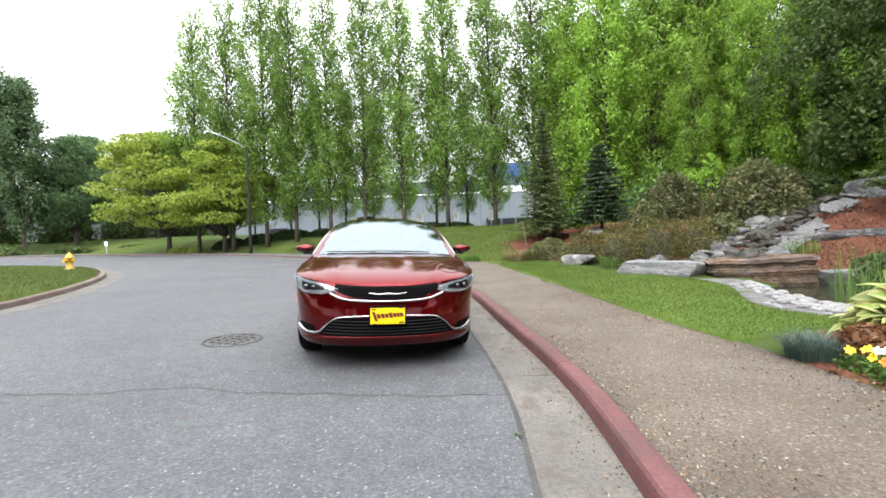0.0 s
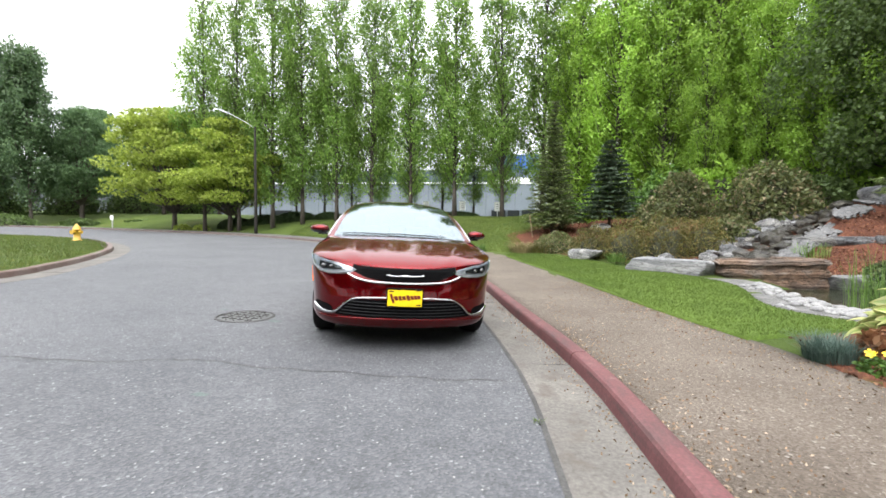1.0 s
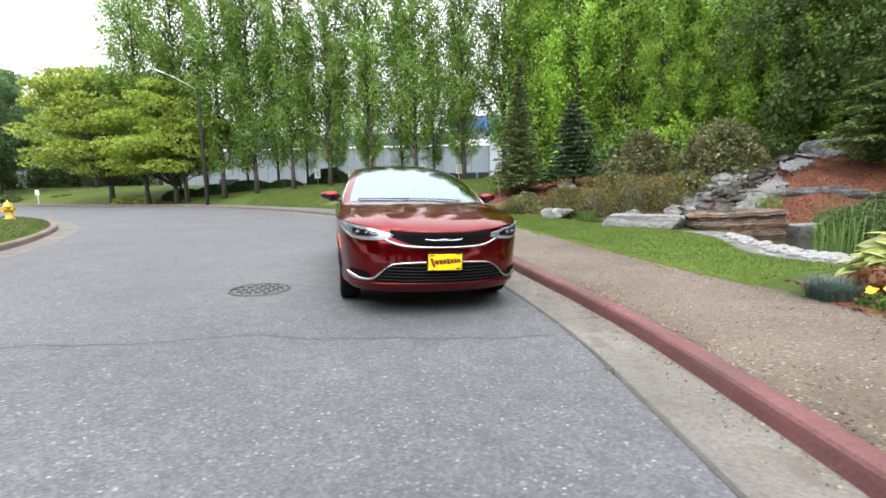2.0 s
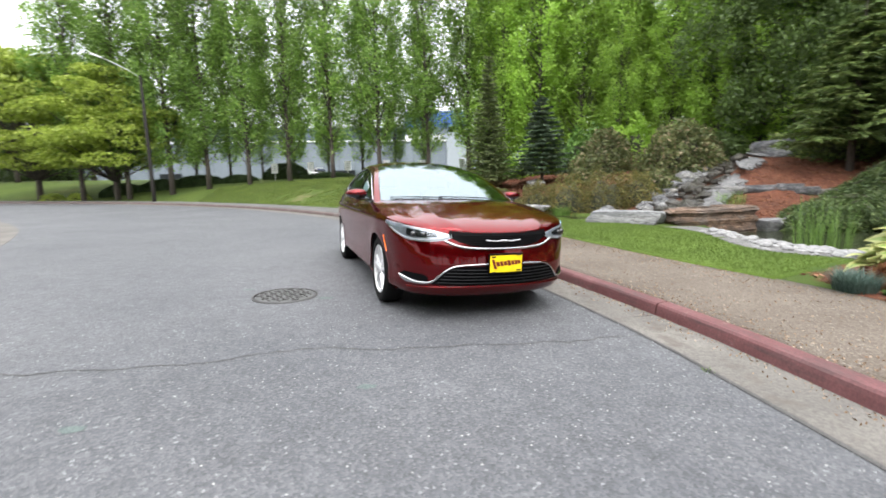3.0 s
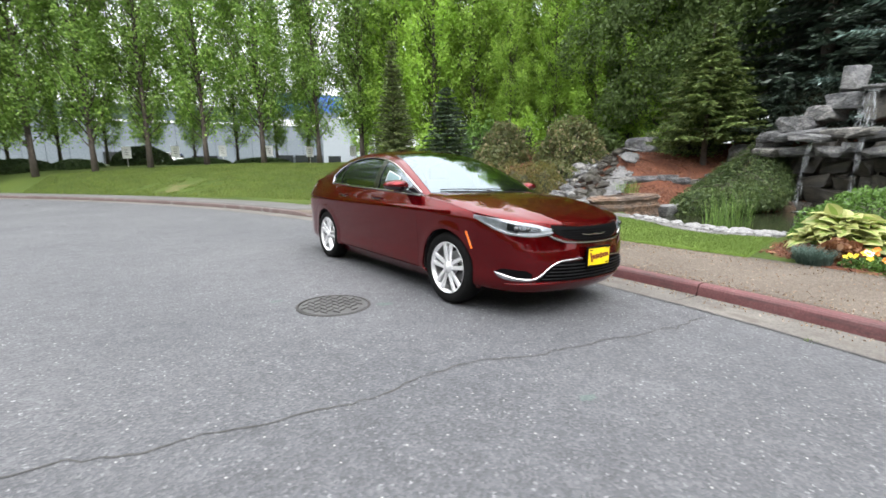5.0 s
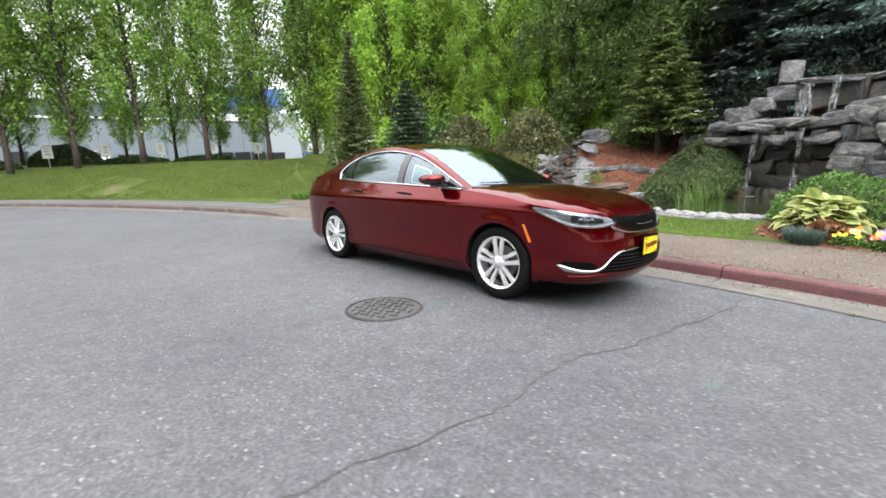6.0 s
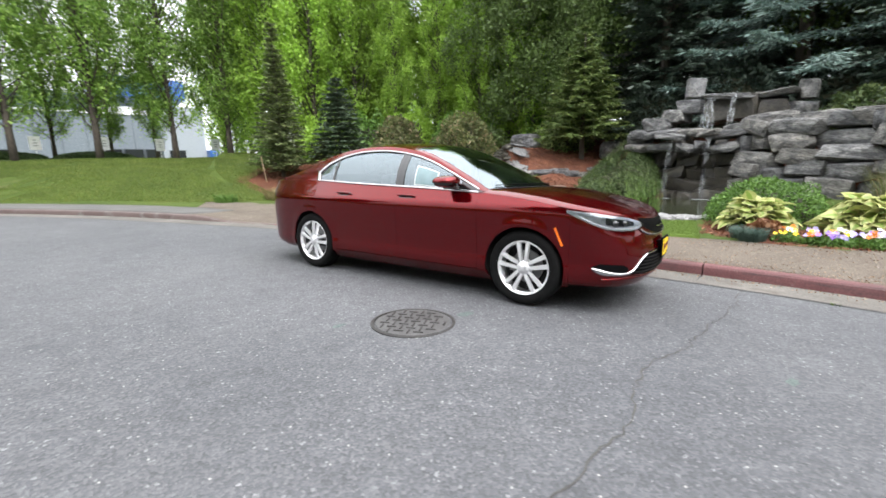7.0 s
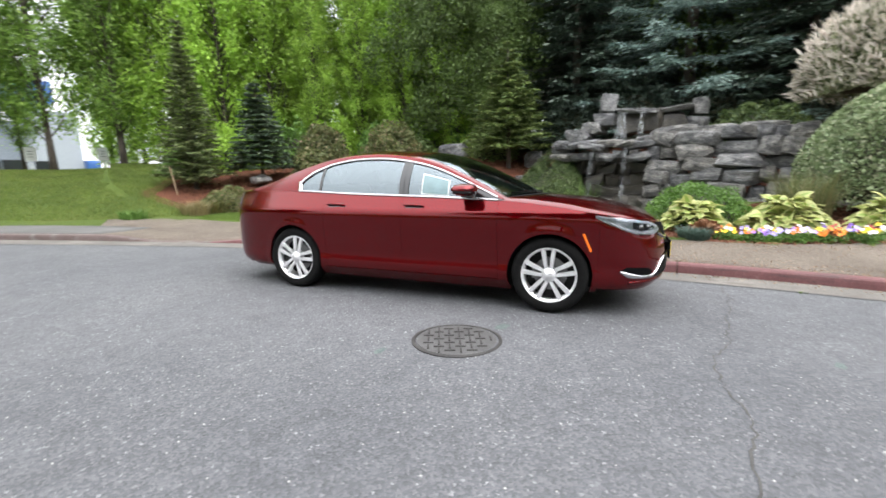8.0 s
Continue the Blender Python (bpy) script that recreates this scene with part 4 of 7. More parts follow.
def wheel(parent, x, side, spin):
    """Tyre, alloy rim with five split spokes, brake disc."""
    hub = part("wheel", None, parent)
    hub.matrix_local = pose(x, side * 0.905, 0.33, 0, 0, 0 if side > 0 else 180)
    # the wheel's own y points outward
    ty = [(0.245, -0.20), (0.262, -0.212), (0.30, -0.214), (0.322, -0.205), (0.331, -0.18), (0.333, -0.12), (0.331, -0.05), (0.322, -0.025), (0.30, -0.012), (0.27, -0.010), (0.24, -0.02), (0.232, -0.03)]
    v, f = lathe(ty, 56, "y")
    part("tyre", mesh_from("tyre", v, f, C["tyre"], True), hub, "black rubber tyre")
    rp = [(0.225, -0.2), (0.222, -0.06), (0.226, -0.03), (0.232, -0.02), (0.237, -0.016), (0.239, -0.022), (0.234, -0.026), (0.224, -0.03), (0.216, -0.045)]
    v, f = lathe(rp, 56, "y")
    rim = part("rim", mesh_from("rim", v, f, C["alloy"], True), hub, "bright silver alloy rim")
    v, f = lathe([(0.0, -0.016), (0.024, -0.016), (0.03, -0.022), (0.06, -0.03), (0.068, -0.05), (0.07, -0.1)], 28, "y")
    part("hub_cap", mesh_from("hub_cap", v, f, C["alloy"], True), hub)
    for k in range(5):
        base = 2 * math.pi * k / 5 + spin
        for sgn in (-1, 1):
            bm = bmesh.new()
            ring = []
            for t in (0.0, 0.3, 0.65, 1.0):
                r = 0.045 + t * 0.182
                off = sgn * (0.0195 + 0.026 * t)
                wd = 0.0165 + 0.0065 * t
                yv = -0.03 + 0.004 * math.sin(math.pi * t) + 0.004 * t
                ang = base
                ux, uz = math.cos(ang), math.sin(ang)
                px, pz = -uz, ux
                row = []
                for o, dy in ((-wd, -0.018), (-wd * 0.7, 0.0), (wd * 0.7, 0.0), (wd, -0.018)):
                    row.append(bm.verts.new((r * ux + (off + o) * px, yv + dy, r * uz + (off + o) * pz)))
                ring.append(row)
            for a, b in zip(ring, ring[1:]):
                for i in range(3):
                    bm.faces.new((a[i], a[i + 1], b[i + 1], b[i]))
            part("spoke", from_bm("spoke", bm, C["alloy"], False), rim)
        a = base + math.pi / 5
        v, f = lathe([(0.0, 0.0), (0.008, 0.0), (0.009, -0.014)], 8, "y")
        part("lug_nut", mesh_from("lug_nut", [(q[0] + 0.05 * math.cos(a), q[1] - 0.03, q[2] + 0.05 * math.sin(a)) for q in v], f, C["disc"]), hub)
    v, f = lathe([(0.06, -0.12), (0.145, -0.12), (0.145, -0.14), (0.06, -0.14)], 32, "y")
    part("brake_disc", mesh_from("brake_disc", v, f, C["disc"]), hub)
    part("brake_caliper", box(0.07, 0.16, -0.15, -0.1, -0.05, 0.07, 0.012), hub, "", C["disc"])
    v, f = lathe([(0.0, -0.15), (0.222, -0.15), (0.222, -0.16)], 32, "y")
    part("wheel_back", mesh_from("wheel_back", v, f, C["dark"]), hub)
    return hub


def seat(parent, x, y, w):
    t = part("seat", box(x - 0.5, x + 0.02, y - w, y + w, 0.45, 0.6, 0.05, 3), parent, "black cloth seat", C["cabin"], True)
    bm = box(-0.07, 0.07, -w, w, 0.0, 0.62, 0.05, 3)
    bmesh.ops.transform(bm, matrix=pose(x - 0.5, y, 0.52, 0, -16, 0), verts=bm.verts[:])
    part("backrest", bm, t, "", C["cabin"], True)
    if w < 0.4:
        bm = box(-0.05, 0.05, -0.13, 0.13, 0.0, 0.17, 0.04, 3)
        bmesh.ops.transform(bm, matrix=pose(x - 0.69, y, 1.12, 0, -10, 0), verts=bm.verts[:])
        part("headrest", bm, t, "", C["cabin"], True)


def sweep(line, across, depth):
    """A raised band along a line of (point, side vector, outward vector)."""
    bm = bmesh.new()
    rows = []
    for p, sd, up in line:
        p, sd, up = Vector(p), Vector(sd), Vector(up)
        rows.append([bm.verts.new(p + sd * (o * across) + up * (h * depth)) for o, h in ((-0.5, 0.0), (-0.42, 0.75), (-0.2, 1.0), (0.2, 1.0), (0.42, 0.75), (0.5, 0.0))])
    for a, b in zip(rows, rows[1:]):
        for i in range(5):
            bm.faces.new((a[i], a[i + 1], b[i + 1], b[i]))
    return bm


def band(zs, width, off, depth, material, parent, name, label="", widen=None):
    """A band on the skin along (s, z) points."""
    c = dense([(s, z) for s, z in zs], 0.02)
    pts = [FS(s, z, off) for s, z in c]
    line = []
    for i, p in enumerate(pts):
        d = (pts[min(i + 1, len(pts) - 1)] - pts[max(i - 1, 0)]).normalized()
        out = (FS(c[i][0], c[i][1], off + 0.05) - p).normalized()
        w = widen(abs(c[i][0])) if widen else 1.0
        line.append((p, d.cross(out).normalized() * w, out))
    return part(name, sweep(line, width, depth), parent, label, material, True)


fwd = Vector((0.2433, -0.9700, -0.0134)).normalized()
lft = Vector((0.970, 0.2433, -0.037))
lft = (lft - fwd * lft.dot(fwd)).normalized()
upv = fwd.cross(lft)
CAR_AT = Vector((-1.773, 4.600, 0.279)) - upv * 0.33 + lft * 0.925
car_m = Matrix((fwd, lft, upv)).transposed().to_4x4()
car_m.translation = CAR_AT
car = thing("car", car_m, "deep red four-door sedan with chrome trim parked by the kerb", "car")

sx = s_of_x
BUMP = sx(0.40)
bumper = part("front_bumper", skin(-BUMP, BUMP, lambda s: 0.215 + 0.02 * (s / BUMP) ** 2, lambda s: top_edge(s) - 0.003, 121, 30), car, "", C["paint"], True)
rearb = part("rear_bumper", skin(sx(-3.43), S_END - 0.0005, 0.24, lambda s: top_edge(s) - 0.003, 50, 24), car, "", C["paint"], True)
part("rear_bumper", skin(-S_END + 0.0005, -sx(-3.43), 0.24, lambda s: top_edge(s) - 0.003, 50, 24), car, "", C["paint"], True)
for side in (-1, 1):
    g = 0.0013
    part("fender", skin(side * (BUMP + g), side * (sx(-0.45) - g), 0.2, lambda s: top_edge(s) - 0.002, 44, 32), car, "", C["paint"], True)
    fd = part("front_door", skin(side * (sx(-0.45) + g), side * (sx(-1.405) - g), 0.272, lambda s: top_edge(s) - 0.002, 40, 32), car, "", C["paint"], True)
    rd = part("rear_door", skin(side * (sx(-1.405) + g), side * (sx(-2.31) - g), 0.272, lambda s: top_edge(s) - 0.002, 44, 32), car, "", C["paint"], True)
    part("rocker_panel", skin(side * sx(-0.34), side * sx(-2.42), 0.165, 0.265, 60, 8), car, "", C["paint"], True)
    part("quarter_panel", skin(side * (sx(-2.31) + g), side * (sx(-3.43) - g), 0.21, lambda s: top_edge(s) - 0.002, 54, 34), car, "", C["paint"], True)
    # door handles
    for dx, own in ((-1.27, fd), (-2.16, rd)):
        s = sx(dx)
        rec = skin(side * (s - 0.085), side * (s + 0.085), 0.892, 0.93, 10, 4, 0.001, 0.004, False)
        part("handle_recess", rec, own, "", C["gloss"], True)
        band([(side * (s - 0.1), 0.918), (side * s, 0.921), (side * (s + 0.1), 0.921)], 0.024, 0.012, 0.016, C["paint"], own, "handle", "body-coloured pull handle")
    # tail lamp
    part("tail_lamp", skin(side * sx(-3.36), side * (sx(-3.6) + 0.25), lambda s: 0.895, lambda s: 0.99 + 0.012 * math.sin(3 * abs(s)), 26, 8, 0.006, 0.012, False), car, "dark red tail lamp lens", C["redlamp"], True)
    # side marker
    c0 = sx(0.312)
    band([(side * (c0 + 0.035), 0.7), (side * (c0 + 0.012), 0.645), (side * (c0 - 0.028), 0.555)], 0.02, 0.001, 0.006, C["orange"], bumper, "side_marker", "orange side marker")
    # wheel-arch liner
    for cx in (0.0, -2.742):
        v = []
        for yy in (0.895, 0.86, 0.6, 0.56):
            for k in range(25):
                a = math.pi * (-0.12 + 1.24 * k / 24)
                r = 0.362 if yy > 0.88 else 0.378
                if yy < 0.58:
                    r = 0.02
                lx, lz = cx + r * math.cos(a), 0.33 + r * math.sin(a)
                v.append((lx, side * min(yy, FS(s_of_x(lx), lz).y - 0.012), lz))
        part("arch_liner", mesh_from("arch_liner", v, grid_faces(4, 25), C["dark"]), car)
    wheel(car, 0.0, side, 0.28)
    wheel(car, -2.742, side, 0.5)

# hood with its fender tops
NOSE = 0.70
s_n = float(np.interp(NOSE, oc[:200, 1], os_[:200]))
nv_, nu_ = 41, 34
top_c = [np.array(FS(-s_n + 2 * s_n * j / (nv_ - 1), top_edge(-s_n + 2 * s_n * j / (nv_ - 1)))) for j in range(nv_)]
bot_c = [roof_point(0.0, -1 + 2 * j / (nv_ - 1)) for j in range(nv_)]
for j, p in enumerate(bot_c):
    p[0] += 0.0 + 0.05 * (1 - (2 * j / (nv_ - 1) - 1) ** 2)
    p[2] += 0.016
def flank(side):
    s1 = sx(-0.42)
    return [np.array(FS(side * (s_n + (s1 - s_n) * i / (nu_ - 1)), top_edge(s_n + (s1 - s_n) * i / (nu_ - 1)))) for i in range(nu_)]
lc, rc = flank(-1), flank(1)
bot_c[0], bot_c[-1] = lc[-1], rc[-1]
hood_pts = coons(top_c, bot_c, lc, rc, 0.045)
for j in range(nv_):
    a = 2 * j / (nv_ - 1) - 1
    for i in range(nu_):
        b = i / (nu_ - 1)
        # two soft ridges running back from the grille ends
        hood_pts[i, j, 2] += 0.010 * math.exp(-((abs(a) - (0.52 + 0.12 * b)) / 0.09) ** 2) * math.sin(math.pi * min(1, 0.15 + b)) * (1 if b < 0.98 else 0)
part("hood", sheet(hood_pts, 0, nu_ - 1, 4, nv_ - 4), car, "", C["paint"], True)
part("fender_top", sheet(hood_pts, 0, None, 0, 5, 0.0), car, "", C["paint"], True)
part("fender_top", sheet(hood_pts, 0, None, nv_ - 5, None, 0.0), car, "", C["paint"], True)

# roof, windscreen, rear window
US, UE, UR, UB = 0.035, 0.30, 0.325, 0.715
def roof_grid(u0, u1, nu, a0=-1.0, a1=1.0, nv=33, lift=0.0):
    out = np.zeros((nu, nv, 3))
    for i in range(nu):
        for j in range(nv):
            p = roof_point(u0 + (u1 - u0) * i / (nu - 1), a0 + (a1 - a0) * j / (nv - 1))
            p[2] += lift
            out[i, j] = p
    return out
part("roof", sheet(roof_grid(UR, UB, 30), rim=0.012), car, "", C["paint"], True)
part("windscreen", sheet(roof_grid(0.0, UR - 0.006, 24, -0.93, 0.93, 33, 0.0), rim=0.004), car, "raked windscreen", C["glass"], True)
part("rear_window", sheet(roof_grid(UB + 0.006, 0.965, 20, -0.9, 0.9, 25), rim=0.004), car, "", C["glass"], True)
for side in (-1, 1):
    part("roof_pillar", sheet(roof_grid(0.0, UR, 30, side * 0.935, side * 1.0, 4), rim=0.006), car, "", C["paint"], True)
    part("rear_pillar", sheet(roof_grid(UB, 1.0, 20, side * 0.905, side * 1.0, 4), rim=0.006), car, "", C["paint"], True)
# cowl and wipers
cw = np.array([[hood_pts[nu_ - 1, j] + np.array([-0.0, 0, 0.0]) for j in range(3, nv_ - 3)], [roof_point(0.012, -0.93 + 1.86 * j / (nv_ - 7)) for j in range(nv_ - 6)]])
part("cowl", sheet(cw, rim=0.02), car, "black plastic cowl", C["black"], True)
for a0, a1, u1 in ((0.62, -0.2, 0.022), (-0.15, -0.82, 0.024)):
    pts = [Vector(roof_point(0.018 + (u1 - 0.018) * t, a0 + (a1 - a0) * t)) + Vector((0.012, 0, 0.008)) for t in np.linspace(0, 1, 9)]
    v, f = tube(pts, [0.006] * 5 + [0.005] * 4, 6)
    part("wiper", mesh_from("wiper", v, f, C["black"], True), car)
# boot lid
s_r = S_END - 0.62
top_c = [roof_point(0.985, -1 + 2 * j / 24) for j in range(25)]
bot_c = [np.array(FS(q, top_edge(q))) for q in [-(s_r + 2 * (S_END - s_r) * j / 24) if s_r + 2 * (S_END - s_r) * j / 24 <= S_END else 2 * S_END - (s_r + 2 * (S_END - s_r) * j / 24) for j in range(25)]]
s1 = sx(-3.40)
lc = [np.array(FS(-(s1 + (s_r - s1) * i / 11), top_edge(s1 + (s_r - s1) * i / 11))) for i in range(12)]
rc = [p * np.array([1, -1, 1]) for p in lc]
top_c[0], top_c[-1] = lc[0], rc[0]
part("boot_lid", sheet(coons(top_c, bot_c, lc, rc, 0.012), rim=0.0), car, "", C["paint"], True)

# greenhouse sides
XF, XB = -0.50, -2.70


def v_top(x):
    return float(np.interp(-x, [0.42, 0.55, 0.75, 1.0, 1.7, 2.1, 2.35, 2.55, 2.66, 2.71], [0.62, 0.76, 0.84, 0.87, 0.885, 0.87, 0.82, 0.68, 0.46, 0.2]))


def side_grid(side, x0, x1, nx, lo, hi, nv, off=0.0):
    out = np.zeros((nx, nv, 3))
    for i in range(nx):
        x = x0 + (x1 - x0) * i / (nx - 1)
        a, b = lo(x), hi(x)
        for j in range(nv):
            out[i, j] = side_point(x, a + (b - a) * j / (nv - 1), side, off)
    return out


for side in (-1, 1):
    inn = (0, -side, 0)
    part("roof_rail", sheet(side_grid(side, -0.42, -2.71, 90, v_top, lambda x: 1.0, 5), rim=0.01, down=inn), car, "", C["paint"], True)
    part("rear_quarter_pillar", sheet(side_grid(side, -2.71, -3.41, 30, lambda x: 0.0, lambda x: 1.0, 8), rim=0.01, down=inn), car, "", C["paint"], True)
    part("mirror_sail", sheet(side_grid(side, -0.42, -0.66, 12, lambda x: 0.05, lambda x: v_top(x) - 0.03, 6, 0.0), rim=0.008, down=inn), car, "", C["gloss"], True)
    for x0, x1, nm in ((-0.665, -1.36, "front_window"), (-1.455, -2.405, "rear_window_side"), (-2.425, -2.70, "quarter_window")):
        part(nm, sheet(side_grid(side, x0, x1, 30, lambda x: 0.04, lambda x: v_top(x) - 0.02, 10, -0.006), rim=0.004, down=inn), car, "", C["sideglass"], True)
    part("door_pillar", sheet(side_grid(side, -1.355, -1.405, 4, lambda x: 0.03, lambda x: v_top(x), 10, 0.001), rim=0.01, down=inn), car, "", C["gloss"], True)
    part("door_pillar", sheet(side_grid(side, -1.41, -1.46, 4, lambda x: 0.03, lambda x: v_top(x), 10, 0.001), rim=0.01, down=inn), car, "", C["gloss"], True)
    part("window_divider", sheet(side_grid(side, -2.40, -2.43, 3, lambda x: 0.03, lambda x: v_top(x), 8, 0.001), rim=0.01, down=inn), car, "", C["gloss"], True)
    # bright surround of the side windows
    xs = np.linspace(-0.46, -2.70, 80)
    upper = [(side_point(x, v_top(x), side, 0.004)) for x in xs]
    lower = [(side_point(x, 0.02, side, 0.002)) for x in xs[::-1]]
    for pts, wd in ((upper, 0.017), (lower, 0.02)):
        line = []
        for i, p in enumerate(pts):
            q0, q1 = Vector(pts[max(i - 1, 0)]), Vector(pts[min(i + 1, len(pts) - 1)])
            d = (q1 - q0).normalized()
            o = Vector((0, side * 0.9, 0.3)).normalized()
            grow = 1.0
            if pts is upper and i > 62:
                grow = 1 + 0.8 * (i - 62) / 17
            line.append((p, d.cross(o).normalized() * grow, o))
        part("window_trim", sweep(line, wd, 0.008), car, "bright chrome window surround", C["chrome"], True)
    e0, e1 = Vector(side_point(-2.68, 0.0, side, 0.004)), Vector(side_point(-2.70, 0.42, side, 0.004))
    part("window_trim", sweep([(e0 + (e1 - e0) * t, Vector((1, 0, 0.15)), Vector((0, side, 0.2))) for t in (0, 0.5, 1)], 0.05, 0.008), car, "", C["chrome"], True)
    # mirror: a flat boxy housing, painted above and black below
    def shell(lo, hi, grow):
        bm = bmesh.new()
        rows = []
        for i in range(9):
            ph = math.pi * (lo + (hi - lo) * i / 8)
            row = []
            for k in range(28):
                th = 2 * math.pi * k / 28
                cx, cy = math.cos(th), math.sin(th)
                e = math.cos(ph)
                e = math.copysign(abs(e) ** 0.55, e)
                px = math.copysign(abs(cx) ** 0.7, cx) * 0.105 * e * grow
                py = math.copysign(abs(cy) ** 0.7, cy) * 0.118 * e * grow
                pz = math.sin(ph) * 0.056 * grow
                # nose rounded, back cut off, tip drawn down
                px = max(px, -0.062)
                pz *= 1 - 0.25 * max(0.0, py / 0.118)
                px -= 0.035 * max(0.0, py / 0.118)
                row.append(bm.verts.new((px, py, pz)))
            rows.append(row)
        for a, b in zip(rows, rows[1:]):
            for k in range(28):
                bm.faces.new((a[k], a[(k + 1) % 28], b[(k + 1) % 28], b[k]))
        bmesh.ops.transform(bm, matrix=pose(-0.72, side * 0.99, 1.06) @ Matrix.Diagonal((1, side, 1, 1)), verts=bm.verts[:])
        return bm
    mir = part("door_mirror", shell(-0.06, 0.499, 1.0), car, "red mirror cap over a black base", C["paint"], True)
    part("mirror_base", shell(-0.499, -0.04, 0.97), mir, "black lower half", C["gloss"], True)
    bm = box(-0.76, -0.66, 0.86, 1.0, 0.992, 1.018, 0.01, 2)
    bmesh.ops.transform(bm, matrix=Matrix.Diagonal((1, side, 1, 1)), verts=bm.verts[:])
    part("mirror_foot", bm, mir, "black mirror foot", C["gloss"], True)
    bm = box(-0.789, -0.783, 0.90, 1.075, 1.02, 1.1, 0.02, 2)
    bmesh.ops.transform(bm, matrix=Matrix.Diagonal((1, side, 1, 1)), verts=bm.verts[:])
    part("mirror_glass", bm, mir, "", C["chrome"], True)

# front face
gl = lambda s: 0.645 + 0.09 * (abs(s) / 0.5) ** 3
part("grille", skin(-0.495, 0.495, gl, lambda s: top_edge(s) - 0.006, 61, 8, 0.004, 0.01, False), bumper, "black mesh grille", C["black"], True)
for k in range(5):
    z = 0.665 + 0.019 * k
    w = 0.30 + 0.03 * k
    band([(-w, z + 0.004), (0, z), (w, z + 0.004)], 0.005, 0.006, 0.004, C["black"], bumper, "grille_bar")
band([(-0.53, 0.70), (-0.46, 0.672), (-0.36, 0.648), (-0.2, 0.636), (0, 0.632), (0.2, 0.636), (0.36, 0.648), (0.46, 0.672), (0.53, 0.70)], 0.02, 0.006, 0.012, C["chrome"], bumper, "grille_trim", "chrome strip curving under the grille")
for sg in (-1, 1):
    band([(sg * 0.015, 0.698), (sg * 0.08, 0.695), (sg * 0.17, 0.704)], 0.014, 0.012, 0.008, C["chrome"], bumper, "badge_wing", "chrome wing badge")
band([(-0.03, 0.698), (0.03, 0.698)], 0.022, 0.012, 0.012, C["chrome"], bumper, "badge")
HA, HB = 0.455, 1.21
def h_hi(s):
    a = abs(s)
    return top_edge(s) - 0.012 + float(np.interp(a, [HA, 0.7, 1.0, HB], [-0.028, 0.0, 0.004, -0.006]))
def h_lo(s):
    a = abs(s)
    return float(np.interp(a, [HA, 0.52, 0.62, 0.75, 0.88, 1.0, 1.12, HB], [0.732, 0.704, 0.692, 0.688, 0.7, 0.737, 0.788, 0.832]))
for sg in (-1, 1):
    hl = part("headlamp", skin(sg * HA, sg * HB, h_lo, h_hi, 40, 10, 0.003, 0.008, False), bumper, "silvery lamp housing", C["housing"], True)
    part("lamp_mask", skin(sg * 0.6, sg * 0.9, lambda s: h_lo(s) + 0.036, lambda s: h_hi(s) - 0.022, 26, 6, 0.005, 0.004, False), hl, "dark grey inner bezel", C["bezel"], True)
    for cs, rr in ((0.82, 0.027), (0.72, 0.022)):
        p = FS(sg * cs, 0.748, 0.006)
        bm = bmesh.new()
        bmesh.ops.create_uvsphere(bm, u_segments=16, v_segments=10, radius=rr)
        bmesh.ops.transform(bm, matrix=Matrix.Translation(p), verts=bm.verts[:])
        part("projector_lens", bm, hl, "", C["gloss"], True)
    band([(sg * q, h_lo(q) + 0.014) for q in (0.50, 0.6, 0.7, 0.8, 0.9, 1.0, 1.1)], 0.012, 0.006, 0.006, plain("lamp_light_guide", (0.3, 0.31, 0.33), 0.25, 0.3), hl, "light_strip", "pale light strip")
    part("lamp_cover", skin(sg * HA, sg * HB, h_lo, h_hi, 40, 10, 0.0095, 0.004, False), hl, "clear lamp cover", C["lens"], True)
    # fog recess and its chrome sweep
    part("fog_recess", skin(sg * 0.67, sg * 0.99, lambda s: float(np.interp(abs(s), [0.67, 0.72, 0.99], [0.345, 0.345, 0.38])), lambda s: float(np.interp(abs(s), [0.67, 0.72, 0.93, 0.99], [0.39, 0.415, 0.425, 0.395])), 20, 5, 0.003, 0.006, False), bumper, "black fog lamp recess", C["black"], True)
    band([(sg * 0.36, 0.497), (sg * 0.45, 0.485), (sg * 0.53, 0.44), (sg * 0.59, 0.385), (sg * 0.64, 0.352), (sg * 0.72, 0.34), (sg * 0.84, 0.346), (sg * 0.93, 0.363), (sg * 0.995, 0.392)], 0.018, 0.004, 0.012, C["chrome"], bumper, "intake_trim", "chrome sweep under the fog recess", widen=lambda a: float(np.interp(a, [0.4, 0.5, 0.6, 0.66, 0.8, 0.88, 0.94, 0.985, 0.995], [0.8, 0.9, 1.1, 1.2, 1.5, 2.3, 2.3, 0.9, 0.2])))
ih = lambda s: float(np.interp(abs(s), [0, 0.42, 0.49, 0.64], [0.487, 0.484, 0.46, 0.335]))
part("lower_intake", skin(-0.64, 0.64, lambda s: 0.315 + 0.015 * (abs(s) / 0.64) ** 2, ih, 61, 8, 0.003, 0.006, False), bumper, "black lower intake", C["black"], True)
for k in range(5):
    z = 0.34 + 0.028 * k
    w = 0.59 - 0.028 * k
    band([(-w, z + 0.008), (-w / 2, z + 0.002), (0, z), (w / 2, z + 0.002), (w, z + 0.008)], 0.01, 0.004, 0.012, plain("dark_slat", (0.006, 0.006, 0.007), 0.45, spec=0.2), bumper, "intake_slat")
